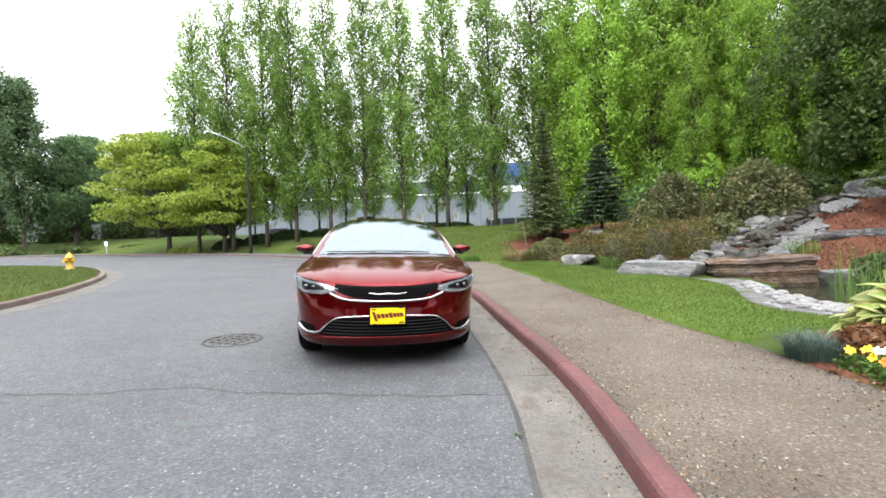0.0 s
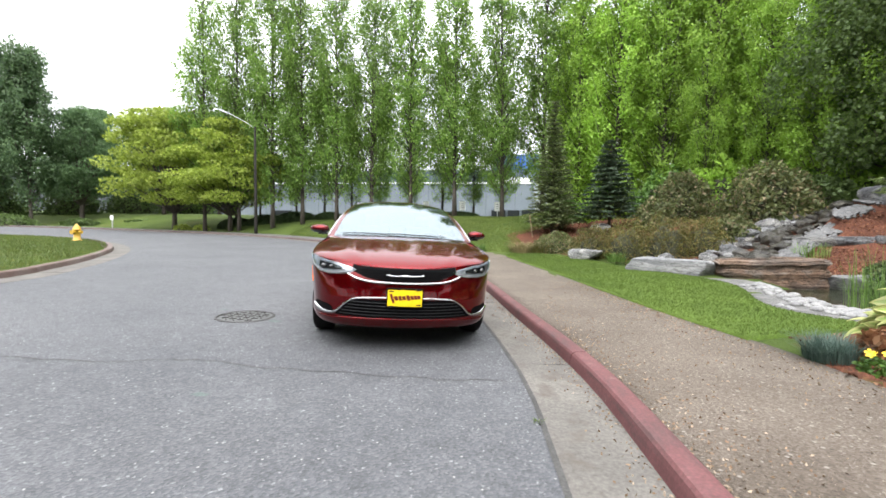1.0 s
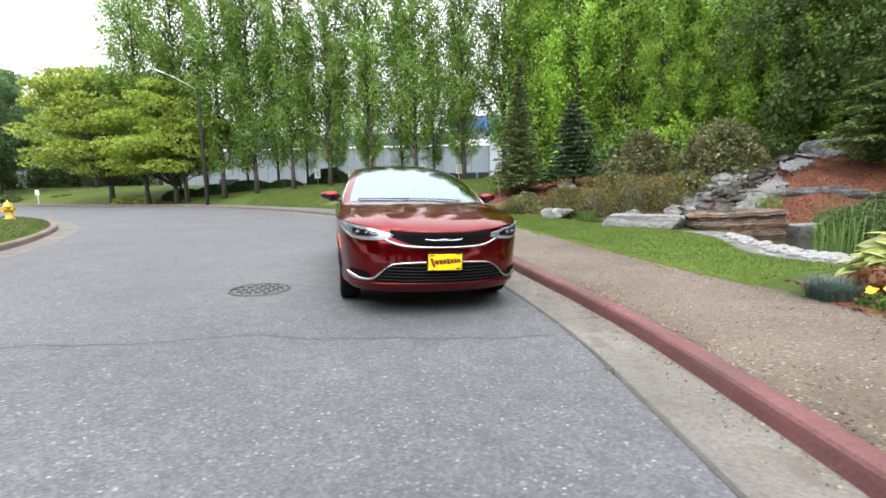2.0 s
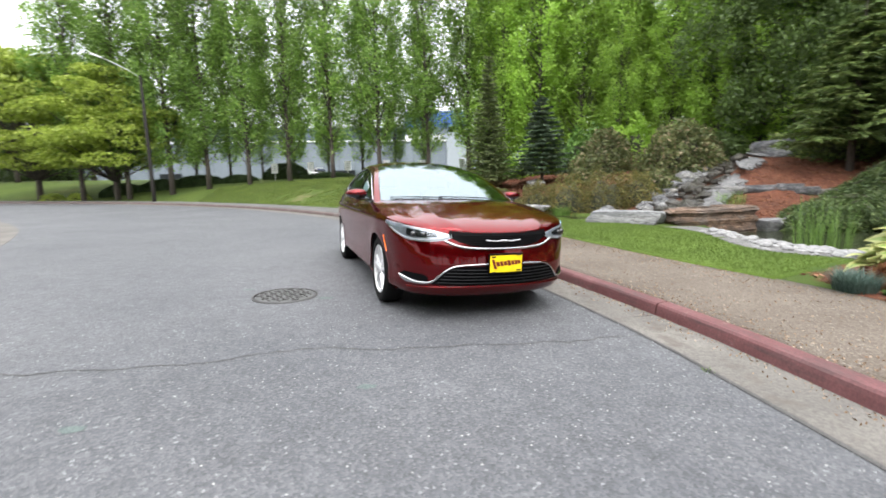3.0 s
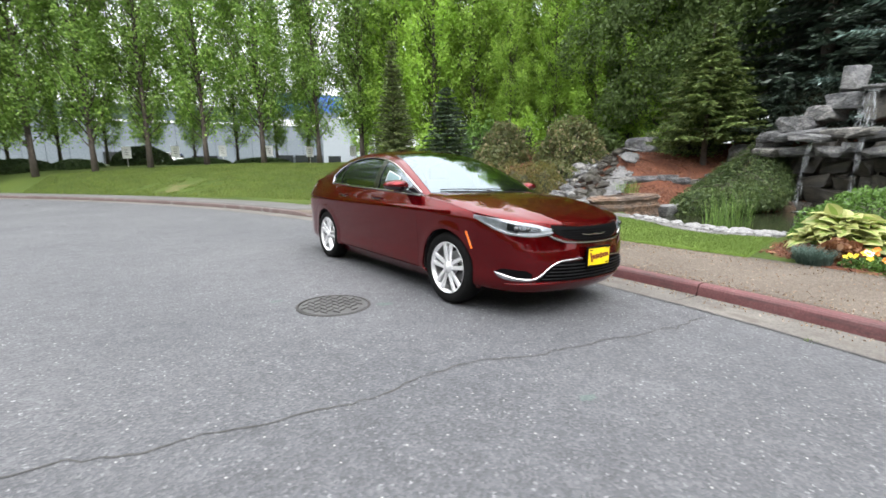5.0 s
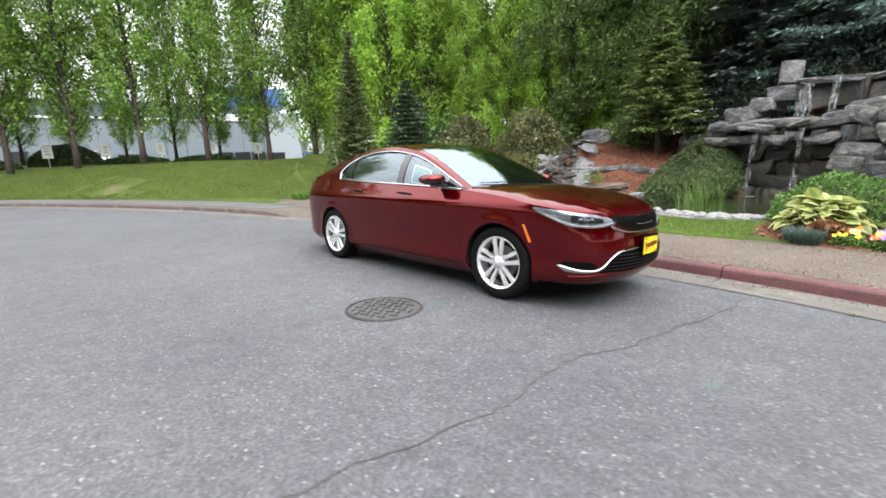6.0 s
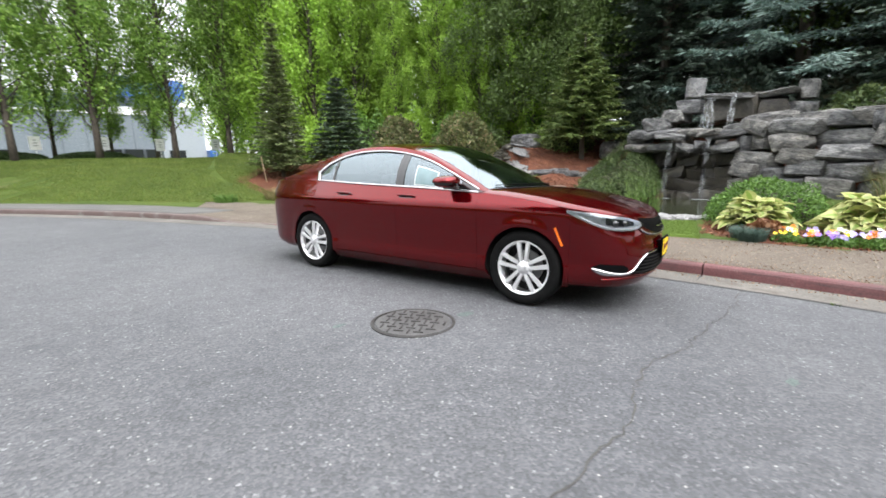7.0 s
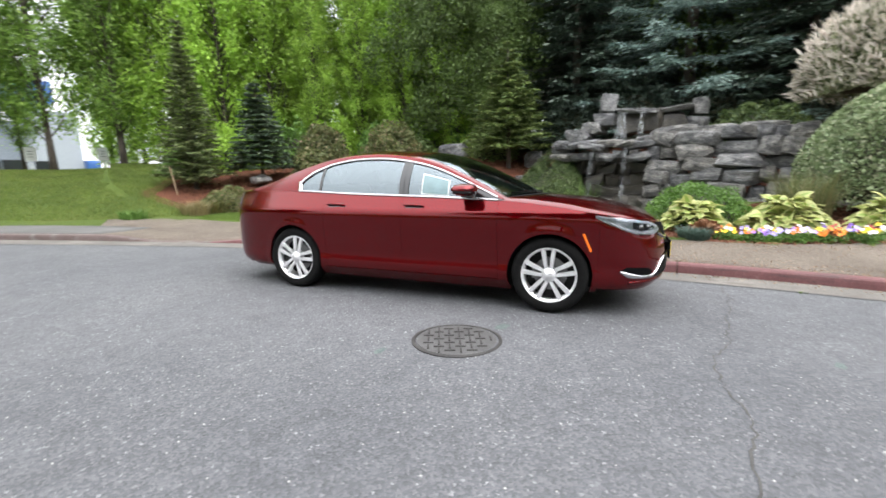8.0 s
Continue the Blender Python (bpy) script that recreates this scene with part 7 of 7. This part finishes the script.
FALL = fall_mat()
for x, y, z0, z1, w, drift in ((11.42, 8.45, -0.13, 2.02, 0.13, 0.14), (11.42, 7.3, -0.13, 1.98, 0.12, 0.05), (12.62, 7.75, 2.0, 3.4, 0.36, 0.02), (12.7, 7.05, 2.2, 3.38, 0.16, 0.02)):
    t = thing("waterfall", Matrix.Translation((x, y, z0)), "thin white ribbon of falling water", "waterfall", "falls over the rock wall")
    H = z1 - z0
    rows_ = []
    for q in np.linspace(0, 1, 12):
        out = -0.18 * (1 - q) ** 0.5
        for e in (-0.5, -0.25, 0, 0.25, 0.5):
            rows_.append((out + 0.05 * (0.25 - e * e), e * w * (1 + 0.3 * (1 - q)) + drift * (1 - q), H * q))
        rows_.append((out + 0.06, 0.5 * w + drift * (1 - q), H * q))
    part("water_ribbon", mesh_from("water_ribbon", rows_, grid_faces(12, 6), FALL, True), t)
    if z0 < 0:
        bm = bmesh.new()
        bmesh.ops.create_circle(bm, cap_ends=True, radius=0.17, segments=20)
        for vv in bm.verts:
            vv.co *= 1 + 0.3 * noise.noise(vv.co * 5 + Vector((x, y, 0)))
            vv.co.y *= 1.7
            vv.co += Vector((-0.2, drift, 0.012))
        part("foam", bm, t, "", plain("water_foam", (0.28, 0.3, 0.3), 0.4, var=0.6, scale=9))


def rock(name, mesh, x, y, z, a, b, c, rz, label, group=""):
    t = thing(name, pose(x, y, z, 0, 0, rz), label, "rock", group)
    part("stone", mesh, t).matrix_local = Matrix.Diagonal((a, b, c, 1))
    return t


rock("flat_slab_rock", SLAB[1], 4.45, 11.05, 0.13, 1.85, 1.0, 0.5, -37, "broad flat blue-grey slab at the pool's edge")


def layered_rock():
    """One skin whose sides step in and out bed by bed."""
    rng = np.random.default_rng(5)
    verts, n = [], 72
    zs = np.concatenate([np.linspace(-0.3, 0.4, 30), [0.42, 0.43]])
    bed = np.repeat(rng.normal(0, 0.045, 16), 2)
    for i, z in enumerate(zs):
        k = 1.0 if i < 30 else (0.86 if i == 30 else 0.02)
        for q in range(n):
            a = 2 * math.pi * q / n
            sq = (abs(math.cos(a)) ** 4 + abs(math.sin(a)) ** 4) ** -0.25
            e = 1 + bed[i] * (0.6 + 0.6 * noise.noise((3 * math.cos(a), 3 * math.sin(a), i * 0.35))) + 0.09 * noise.noise((1.6 * math.cos(a), 1.6 * math.sin(a), 7.0)) + 0.03 * noise.noise((9 * math.cos(a), 9 * math.sin(a), z * 6))
            zz = z + 0.05 * math.cos(a) * (z + 0.3) + 0.05 * noise.noise((2.5 * math.cos(a), 2.5 * math.sin(a), 1.0)) * (z + 0.3) * 2
            verts.append((0.95 * sq * math.cos(a) * e * k, 0.5 * sq * math.sin(a) * e * k, zz))
    return mesh_from("stone", verts, grid_faces(len(zs), n, True), M["rust"])


rock("splash_rock", loose_mesh(131, M["rust"]), 11.05, 8.75, -0.05, 0.75, 0.6, 0.7, 20, "tan rock at the foot of the waterfall")
t = thing("layered_rock", pose(6.18, 10.22, 0.02, 0, 0, -9), "large rust-brown bedded rock beside the pond", "rock")
part("stone", layered_rock(), t)
rock("edge_rock", LOOSE[2], 3.45, 15.35, 0.22, 1.6, 1.1, 0.8, 20, "grey rock at the end of the lawn")
def boulder_mesh(seed):
    """A big worn boulder, rounded with a few flat faces."""
    bm = bmesh.new()
    bmesh.ops.create_icosphere(bm, subdivisions=4, radius=0.5)
    for vv in bm.verts:
        d = vv.co.normalized()
        r = 0.5 + 0.16 * noise.noise(d * 1.3 + Vector((seed, 0, 0))) + 0.05 * noise.noise(d * 4 + Vector((0, seed, 0)))
        vv.co = d * r
        vv.co.z = min(vv.co.z, 0.38 + 0.1 * vv.co.x)
    return from_bm("stone", bm, M["rock"], True)


BOULD = [boulder_mesh(s) for s in (3, 9, 14)]
rock("boulder", BOULD[0], 13.9, 16.4, 2.2, 2.1, 1.5, 1.35, 10, "big rounded grey boulder at the stream's head")
rock("boulder", BOULD[1], 15.3, 15.9, 2.2, 1.4, 1.2, 0.9, 60, "grey boulder beside the larger one")
rock("boulder", BOULD[2], 14.0, 12.0, 1.7, 1.3, 1.0, 1.0, 30, "grey boulder under the fir")
rock("boulder", LOOSE[0], 5.2, 20.6, 1.15, 1.2, 0.8, 0.6, 10, "dark rock set in the mulch mound")
rock("pond_stone", SLAB[2], 7.55, 9.95, 0.0, 0.9, 0.6, 0.34, 10, "pale flat stone at the pond's rim")
for k, (x, y, a) in enumerate([(9.1, 13.25, 1.15), (9.75, 12.6, 1.05), (10.2, 12.1, 0.6), (10.35, 11.7, 0.5), (11.1, 11.5, 0.9), (12.2, 11.6, 0.9)]):
    rock("terrace_stone", STONE[k % 8], x, y, zat(x, y) + 0.05, a * 1.2, 0.5, 0.26, -47 + 9 * (k - 1), "flat grey stone stepping across the mulch", "terrace stones")
# stream of tumbled rocks
STREAM = dense([(6.2, 12.3), (7.4, 13.0), (8.6, 13.9), (9.9, 14.9), (11.2, 15.9), (12.6, 17.2)], 0.25)
for k in range(230):
    t_ = rng.uniform(0, 1) ** 1.25
    i = int(t_ * (len(STREAM) - 1))
    side = max(-0.38, rng.normal(0.4, 0.62)) * (1.25 - 0.5 * t_)
    x, y = STREAM[i, 0] - 0.62 * side, STREAM[i, 1] + 0.78 * side
    r = rng.choice([0.16, 0.24, 0.36, 0.5]) * rng.uniform(0.8, 1.2)
    m_ = LWET[k % 3] if abs(side) < 0.45 else (LSLAB[k % 3] if rng.uniform() < 0.1 else LOOSE[k % 7])
    rock("stream_rock", m_, x, y, zat(x, y) + r * 0.1 + 0.07, r * 1.2, r, r * 0.85, rng.uniform(0, 360), "tumbled grey rock in the stream bed", "rocks of the stream")
for k, (x, y, r) in enumerate([(6.0, 11.5, 0.7), (6.9, 11.8, 0.5), (5.5, 11.6, 0.5), (7.2, 13.9, 0.8), (8.5, 15.2, 0.9), (9.8, 16.4, 0.8), (11.2, 17.4, 0.9)]):
    rock("stream_rock", LOOSE[k % 7], x, y, zat(x, y) + r * 0.15, r * 1.2, r, r * 0.85, 37 * k, "large grey rock at the stream's side", "large rocks of the stream")
# pale gravel run on the stream's flank
pv = [stone_mesh(s + 60, M["pebble"], rough=0.03) for s in range(4)]
run = thing("gravel_run", Matrix(), "pale broken gravel beside the stream", "gravel", kind="stuff")
verts, faces = [], []
gi = rng.integers(len(STREAM), size=1900)
gq = rng.normal(0, 0.12, 1900)
gxs = STREAM[gi, 0] + 0.5 + gq * 0.7 + rng.normal(0, 0.08, 1900)
gys = STREAM[gi, 1] - 0.6 - gq * 0.7 + rng.normal(0, 0.08, 1900)
gzs = land_z(gxs, gys)
for x, y, z in zip(gxs, gys, gzs):
    r = rng.uniform(0.04, 0.1)
    z = z + r * 0.3 + 0.07
    o = len(verts)
    verts += [(x + r * rng.uniform(0.7, 1.2) * a, y + r * rng.uniform(0.7, 1.2) * b, z + r * 0.7 * c) for a, b, c in ((1, 0, 0), (-1, 0, 0), (0, 1, 0), (0, -1, 0), (0, 0, 1), (0, 0, -1))]
    faces += [(o + a, o + b, o + c) for a, b, c in ((0, 2, 4), (2, 1, 4), (1, 3, 4), (3, 0, 4), (2, 0, 5), (1, 2, 5), (3, 1, 5), (0, 3, 5))]
part("gravel", mesh_from("gravel", verts, faces, surface("grey_stream_gravel", (0.07, 0.07, 0.072), (0.17, 0.168, 0.165), 6.0, 30.0, 0.9, bump_s=0.3)), run, kind="stuff")

# pebble beach between lawn and pond
beach = thing("pebble_beach", Matrix(), "pale rounded pebbles along the pond's edge", "pebbles", kind="structure")
v, f = strip(resample(dense([(4.45, 5.2), (4.0, 6.0), (4.05, 6.8), (4.62, 8.5), (4.55, 9.9)], 0.2), 30), resample(dense([(5.15, 5.5), (4.9, 6.2), (5.0, 7.0), (5.35, 8.5), (5.35, 9.6)], 0.2), 30), 7, lambda x, y: np.maximum(land_z(x, y), -0.14), 0.012, 0.1)
part("grit", mesh_from("grit", v, f, surface("grey_grit", (0.08, 0.078, 0.075), (0.16, 0.155, 0.15), 5.0, 60.0, 0.9, bump_s=0.8, bump_d=0.02), True), beach, "", kind="stuff")
pebs = []
for s in range(5):
    bm = bmesh.new()
    bmesh.ops.create_icosphere(bm, subdivisions=2, radius=0.5)
    for vv in bm.verts:
        vv.co *= 1 + 0.16 * noise.noise(vv.co * 2.5 + Vector((s * 7.0, 0, 0)))
        vv.co.z *= 0.62
    pebs.append(from_bm("pebble", bm, M["pebble"], True))
edge_b = dense([(5.0, 5.3), (4.7, 5.9), (4.66, 6.5), (4.9, 7.4), (5.15, 8.2), (5.2, 8.7)], 0.05)
for k in range(290):
    i = rng.integers(len(edge_b))
    x, y = edge_b[i, 0] + rng.normal(0.0, 0.2), edge_b[i, 1] + rng.normal(0, 0.12)
    r = rng.uniform(0.05, 0.17)
    z = max(zat(x, y), -0.16) + r * 0.15
    ob = part("pebble", pebs[k % 5], beach)
    ob.matrix_local = pose(x, y, z, 0, 0, rng.uniform(0, 360)) @ Matrix.Diagonal((r * rng.uniform(0.9, 1.4), r, r, 1))
for k, (x, y, r) in enumerate([(5.0, 5.25, 0.3), (5.5, 5.1, 0.36), (6.3, 4.8, 0.32), (5.05, 5.75, 0.26), (7.3, 4.45, 0.34)]):
    ob = part("pebble", pebs[k % 5], beach)
    ob.matrix_local = pose(x, y, -0.05, 0, 0, 40 * k) @ Matrix.Diagonal((r * 1.4, r, r, 1))

# ---- small planting ----


def blades(name, seed, n, x, y, z, spread, height, lean, width, mat_, label, category="grass", tint=None):
    rng = np.random.default_rng(seed)
    t = thing(name, Matrix.Translation((x, y, z)), label, category)
    verts, faces = [], []
    for k in range(n):
        a, r = rng.uniform(0, 6.28), spread * math.sqrt(rng.uniform(0, 1))
        bx, by = r * math.cos(a), r * math.sin(a)
        d = np.array([math.cos(a + rng.normal(0, 1)), math.sin(a + rng.normal(0, 1))]) * lean * rng.uniform(0.2, 1.2)
        h = height * rng.uniform(0.55, 1.1)
        wv = np.array([-d[1], d[0]]) / max(1e-6, np.hypot(*d)) * width
        o = len(verts)
        for q, ww in ((0, 1.0), (0.5, 0.8), (0.85, 0.45)):
            c = (bx + d[0] * h * q * q, by + d[1] * h * q * q, h * q * (1 - 0.25 * lean * q))
            verts += [(c[0] - wv[0] * ww, c[1] - wv[1] * ww, c[2]), (c[0] + wv[0] * ww, c[1] + wv[1] * ww, c[2])]
        verts.append((bx + d[0] * h, by + d[1] * h, h * (1 - 0.25 * lean)))
        faces += [(o, o + 1, o + 3, o + 2), (o + 2, o + 3, o + 5, o + 4), (o + 4, o + 5, o + 6)]
    part("leaves", mesh_from("leaves", verts, faces, mat_), t)
    return t


blades("reeds", 1, 110, 5.55, 6.75, -0.3, 0.38, 1.25, 0.3, 0.005, LEAF["reed"], "clump of fresh green reeds standing in the pond", "reeds")
blades("reeds", 2, 50, 6.0, 7.3, -0.3, 0.3, 1.0, 0.4, 0.007, LEAF["reed"], "second clump of green reeds in the pond", "reeds")
blades("tall_grass", 3, 700, 6.1, 2.5, 0.0, 0.4, 1.1, 0.5, 0.005, LEAF["rhodo"], "soft upright tuft of olive grass", "ornamental grass")
blades("blue_fescue", 4, 600, 2.92, 4.0, -0.03, 0.17, 0.25, 0.8, 0.0035, LEAF["fescue"], "low blue-grey fescue tuft at the bed's corner", "ornamental grass")
blades("blue_fescue", 5, 320, 3.08, 4.18, -0.03, 0.13, 0.22, 0.8, 0.0035, LEAF["fescue"], "second blue-grey fescue tuft", "ornamental grass")
blades("straw_grass", 6, 340, 1.4, 18.35, zat(1.4, 18.35), 0.42, 0.62, 0.9, 0.009, LEAF["straw"], "straw-coloured grass tuft at the path's end", "ornamental grass")
blades("olive_grass", 7, 380, 2.1, 18.75, zat(2.1, 18.75), 0.55, 0.6, 0.9, 0.009, LEAF["heath"], "loose olive tuft at the mound's foot", "ornamental grass")
blades("green_tuft", 8, 260, -0.4, 18.2, zat(-0.4, 18.2), 0.35, 0.35, 0.6, 0.01, LEAF["green"], "dark green tuft where bank and path meet", "ornamental grass")
blades("slope_grass", 10, 130, 8.4, 12.2, zat(8.4, 12.2) - 0.02, 0.4, 0.45, 0.4, 0.006, LEAF["reed"], "sparse green grass in the mulch above the rock", "ornamental grass")
blades("pool_grass", 9, 220, 4.35, 15.2, 0.0, 0.3, 0.4, 0.6, 0.008, LEAF["reed"], "bright water-edge grass by the pool", "ornamental grass")
for k in range(1):
    blades("gutter_weed", 20 + k, 18, 0.42 + 0.02 * k, 2.78 + 1.3 * k, float(road_z(0.42, 2.78 + 1.3 * k)), 0.04, 0.04, 1.2, 0.003, LEAF["weep"], "tiny weed in the gutter joint", "weed")


def hosta_leaf(length, width, mat_edge, mat_mid):
    """An arching heart-shaped leaf: cream margin, green centre, ribbed and cupped."""
    n, mcount = 9, 7
    verts = []
    for i in range(n):
        t = i / (n - 1)
        w = width * math.sin(math.pi * min(1, t ** 0.62)) ** 0.85 * (1 - 0.15 * t)
        for j in range(mcount):
            e = (j / (mcount - 1) - 0.5) * 2
            verts.append((length * (t - 0.1 * t * t), e * w, length * (0.4 * t - 0.62 * t * t) + 0.1 * width * abs(e) + 0.006 * (j % 2)))
    me = mesh_from("leaf", verts, grid_faces(n, mcount), mat_edge, True)
    me.materials.append(mat_mid)
    for p in me.polygons:
        j = p.index % (mcount - 1)
        i = p.index // (mcount - 1)
        if j in (2, 3) and i < n - 2:
            p.material_index = 1
    return me


HL = [hosta_leaf(0.23, 0.088, LEAF["hosta"], LEAF["hostag"]), hosta_leaf(0.2, 0.08, LEAF["hosta"], LEAF["hostag"]), hosta_leaf(0.21, 0.09, LEAF["hosta"], LEAF["hostag"])]


def hosta(x, y, z, r, n, label, seed):
    rng = np.random.default_rng(seed)
    t = thing("hosta", Matrix.Translation((x, y, z)), label, "plant")
    for k in range(n):
        lev = k / n
        a = k * 137.5
        rad = r * (1.0 - 0.8 * lev)
        h = 0.13 + r * 0.6 * lev
        ob = part("leaf", HL[k % 3], t)
        ob.matrix_local = pose(rad * 0.72 * math.cos(radians(a)), rad * 0.72 * math.sin(radians(a)), h + rng.normal(0, 0.03), rng.normal(0, 24), rng.normal(4, 18) - 25 * lev, a + rng.normal(0, 28)) @ Matrix.Diagonal((*(rng.uniform(0.95, 1.5),) * 3, 1))
    v, f = join([tube([(0, 0, -0.02), (r * 0.28 * math.cos(q), r * 0.28 * math.sin(q), r * 0.55)], [0.008, 0.006], 5) for q in np.linspace(0, 6, 14)])
    part("stems", mesh_from("stems", v, f, LEAF["hostag"]), t)


hosta(4.1, 2.85, -0.03, 0.7, 190, "large hosta with cream and green variegated leaves", 1)
hosta(3.95, 4.2, -0.03, 0.58, 150, "hosta with pale cream-edged drooping leaves by the pond", 2)
hosta(4.5, 1.5, -0.03, 0.64, 140, "variegated hosta at the far end of the bed", 3)
for k, (x, y, r) in enumerate([(3.35, 3.95, 0.27), (3.5, 2.3, 0.15), (3.95, 1.0, 0.3)]):
    bush("coral_bells", x, y, -0.03, r, r, r * 1.15, 700, 0.075, LEAF["coral"], "copper-orange coral bells in the flower bed", 200 + k, "plant", "coral bells", lump=0.2, width=0.9)

PET = {c: plain(c + "_petal", v, 0.6, var=0.15) for c, v in dict(white=(0.8, 0.8, 0.82), yellow=(0.8, 0.55, 0.02), purple=(0.25, 0.13, 0.5), lilac=(0.45, 0.38, 0.75), orange=(0.75, 0.2, 0.01), crimson=(0.3, 0.015, 0.02)).items()}


def blossom(colour):
    verts, faces = [], []
    for k in range(5):
        a = 2 * math.pi * k / 5
        o = len(verts)
        verts.append((0, 0, 0))
        for da, r in ((-0.55, 0.025), (-0.2, 0.034), (0.2, 0.034), (0.55, 0.025)):
            verts.append((r * math.cos(a + da), r * math.sin(a + da), 0.008 + 0.004 * (k % 2)))
        faces.append((o, o + 1, o + 2, o + 3, o + 4))
    me = mesh_from("blossom", verts, faces, PET[colour])
    return me


BLOOM = {c: blossom(c) for c in PET}
rng = np.random.default_rng(12)
tuft = [bush_mesh(300 + k, 0.11, 0.11, 0.13, 160, 0.045, LEAF["green"], lump=0.2) for k in range(3)]
order = ["yellow", "purple", "white", "orange", "lilac", "yellow", "purple", "orange", "white", "lilac", "yellow", "crimson"]
k = 0
BED = dense([(2.98, 3.55), (3.06, 2.85), (3.45, 2.15), (3.75, 1.4), (3.95, 0.4)], 0.12)
for i in range(len(BED)):
    for rowo in (0.0, 0.17, 0.36):
        if rowo > 0.3 and i % 2:
            continue
        x, y = BED[i, 0] + rowo + rng.normal(0.03, 0.07), BED[i, 1] + rng.normal(0, 0.08) + 0.06
        if rowo == 0 and y > 3.75:
            continue
        colour = order[int(i / 1.6 + rowo * 16 + rng.integers(3)) % len(order)]
        t = thing("pansy", pose(x, y, zat(x, y) + 0.01, 0, 0, rng.uniform(0, 360)), colour + " pansies in the flower bed beside the path", "flower", "pansies in the bed")
        part("foliage", tuft[k % 3], t)
        for q in range(int(rng.integers(3, 6)) if rowo == 0 else int(rng.integers(3, 6))):
            a = rng.uniform(0, 6.28)
            rr = rng.uniform(0.02, 0.1)
            ob = part("blossom", BLOOM[colour], t)
            ob.matrix_local = Matrix.Translation((rr * math.cos(a), rr * math.sin(a), 0.165 + 0.025 * rng.normal() - rr * 0.2)) @ Euler((rng.normal(0, 0.4), 0.75 + rng.normal(0, 0.3), 3.14 + rng.normal(0, 0.5) - t.rotation_euler[2])).to_matrix().to_4x4()
        k += 1

# stake beside the slender conifer
t = thing("timber_stake", pose(2.2, 21.5, zat(2.2, 21.5), 0, -8, 0), "thin leaning timber tree stake", "stake")
part("stake", box(-0.018, 0.018, -0.018, 0.018, -0.2, 1.1, 0.005), t, "", M["wood"])

# ---- grass blades, bark chips and litter ----


def scatter(name, label, category, region, n, seed, zfun, size, width, mat_, up=1.2, lift=0.3):
    rng = np.random.default_rng(seed)
    x0, x1, y0, y1 = region[0]
    px, py = rng.uniform(x0, x1, n), rng.uniform(y0, y1, n)
    ok = region[1](px, py)
    px, py = px[ok], py[ok]
    c = np.stack([px, py, zfun(px, py) + size * lift], 1)
    al = rng.normal(0, 0.5, (len(px), 3)) + np.array([0, 0, up])
    t = thing(name, Matrix(), label, category, kind="stuff", data=leaf_mesh(name, c, al, size, width, mat_, rng, 0.05))
    return t


scatter("lawn_blades", "short bright grass blades of the lawn", "grass", ((0.5, 4.8, 4.4, 18), lambda x, y: inside(lawn_poly, x, y)), 150000, 1, lambda x, y: land_z(x, y) + 0.03, 0.034, 0.16, LEAF["blade"])
scatter("bank_blades", "mown grass blades on the bank", "grass", ((-14, 5, 17, 33), lambda x, y: ((beside(FOOT_C, x, y)[0] < 0.1) | ((x > -1.5) & (y > 19.8))) & ~(inside(MULCH, x, y) & (edge_distance(MULCH, x, y) > 0.45)) & (beside(KERB_C, x, y)[0] > 1.8) & (np.hypot((x + 6.6) * 0.3, (y - 25.6) * 0.2) + 0.25 * np.sin(3.1 * x + 2 * np.sin(2.3 * y)) + 0.2 * np.sin(7 * x - 5 * y) > 0.3)), 150000, 2, land_z, 0.11, 0.1, LEAF["bankblade"])
scatter("island_blades", "grass blades on the traffic island", "grass", ((-24, -8, 3, 19), lambda x, y: beside(ISLAND_C, x, y)[0] < -0.2), 60000, 3, land_z, 0.1, 0.1, LEAF["bankblade"])
chipm = leafy("bark_chip", (0.066, 0.024, 0.015), (0.165, 0.067, 0.037), 0.9, 0.0, (0.3, 0.165, 0.11))
scatter("bark_chips", "red-brown bark chips on the beds", "mulch", ((2.6, 16, 0, 26), lambda x, y: inside(MULCH, x, y) & ~inside(POND, x, y) & ~inside(POOL, x, y)), 90000, 4, land_z, 0.07, 0.35, chipm, 0.1, 0.15)
drym = leafy("dry_litter", (0.13, 0.075, 0.045), (0.28, 0.2, 0.14), 0.9, 0.0, (0.4, 0.33, 0.27))
scatter("path_litter", "dry leaf litter along the edge of the path", "litter", ((0.9, 3.9, -0.5, 9), lambda x, y: inside(path_poly[::3], x, y) & (np.random.default_rng(9).uniform(0, 1, len(x)) < np.maximum(0.045, np.exp(-np.minimum(np.abs(beside(PATH_B, x, y)[0]), 1.2 * np.abs(beside(KERB_C, x, y)[0] - 0.16)) / 0.3)))), 26000, 5, path_z, 0.024, 0.5, drym, 0.0, 0.1)
scatter("gutter_litter", "dry leaf litter caught along the kerb", "litter", ((-0.5, 1.1, -1, 9), lambda x, y: (beside(KERB_C, x, y)[0] < -0.01) & (beside(KERB_C, x, y)[0] > -0.3) & (np.random.default_rng(10).uniform(0, 1, len(x)) < np.exp(beside(KERB_C, x, y)[0] / 0.08))), 22000, 6, lambda x, y: road_z(x, y) + 0.008, 0.022, 0.5, drym, 0.0, 0.15)
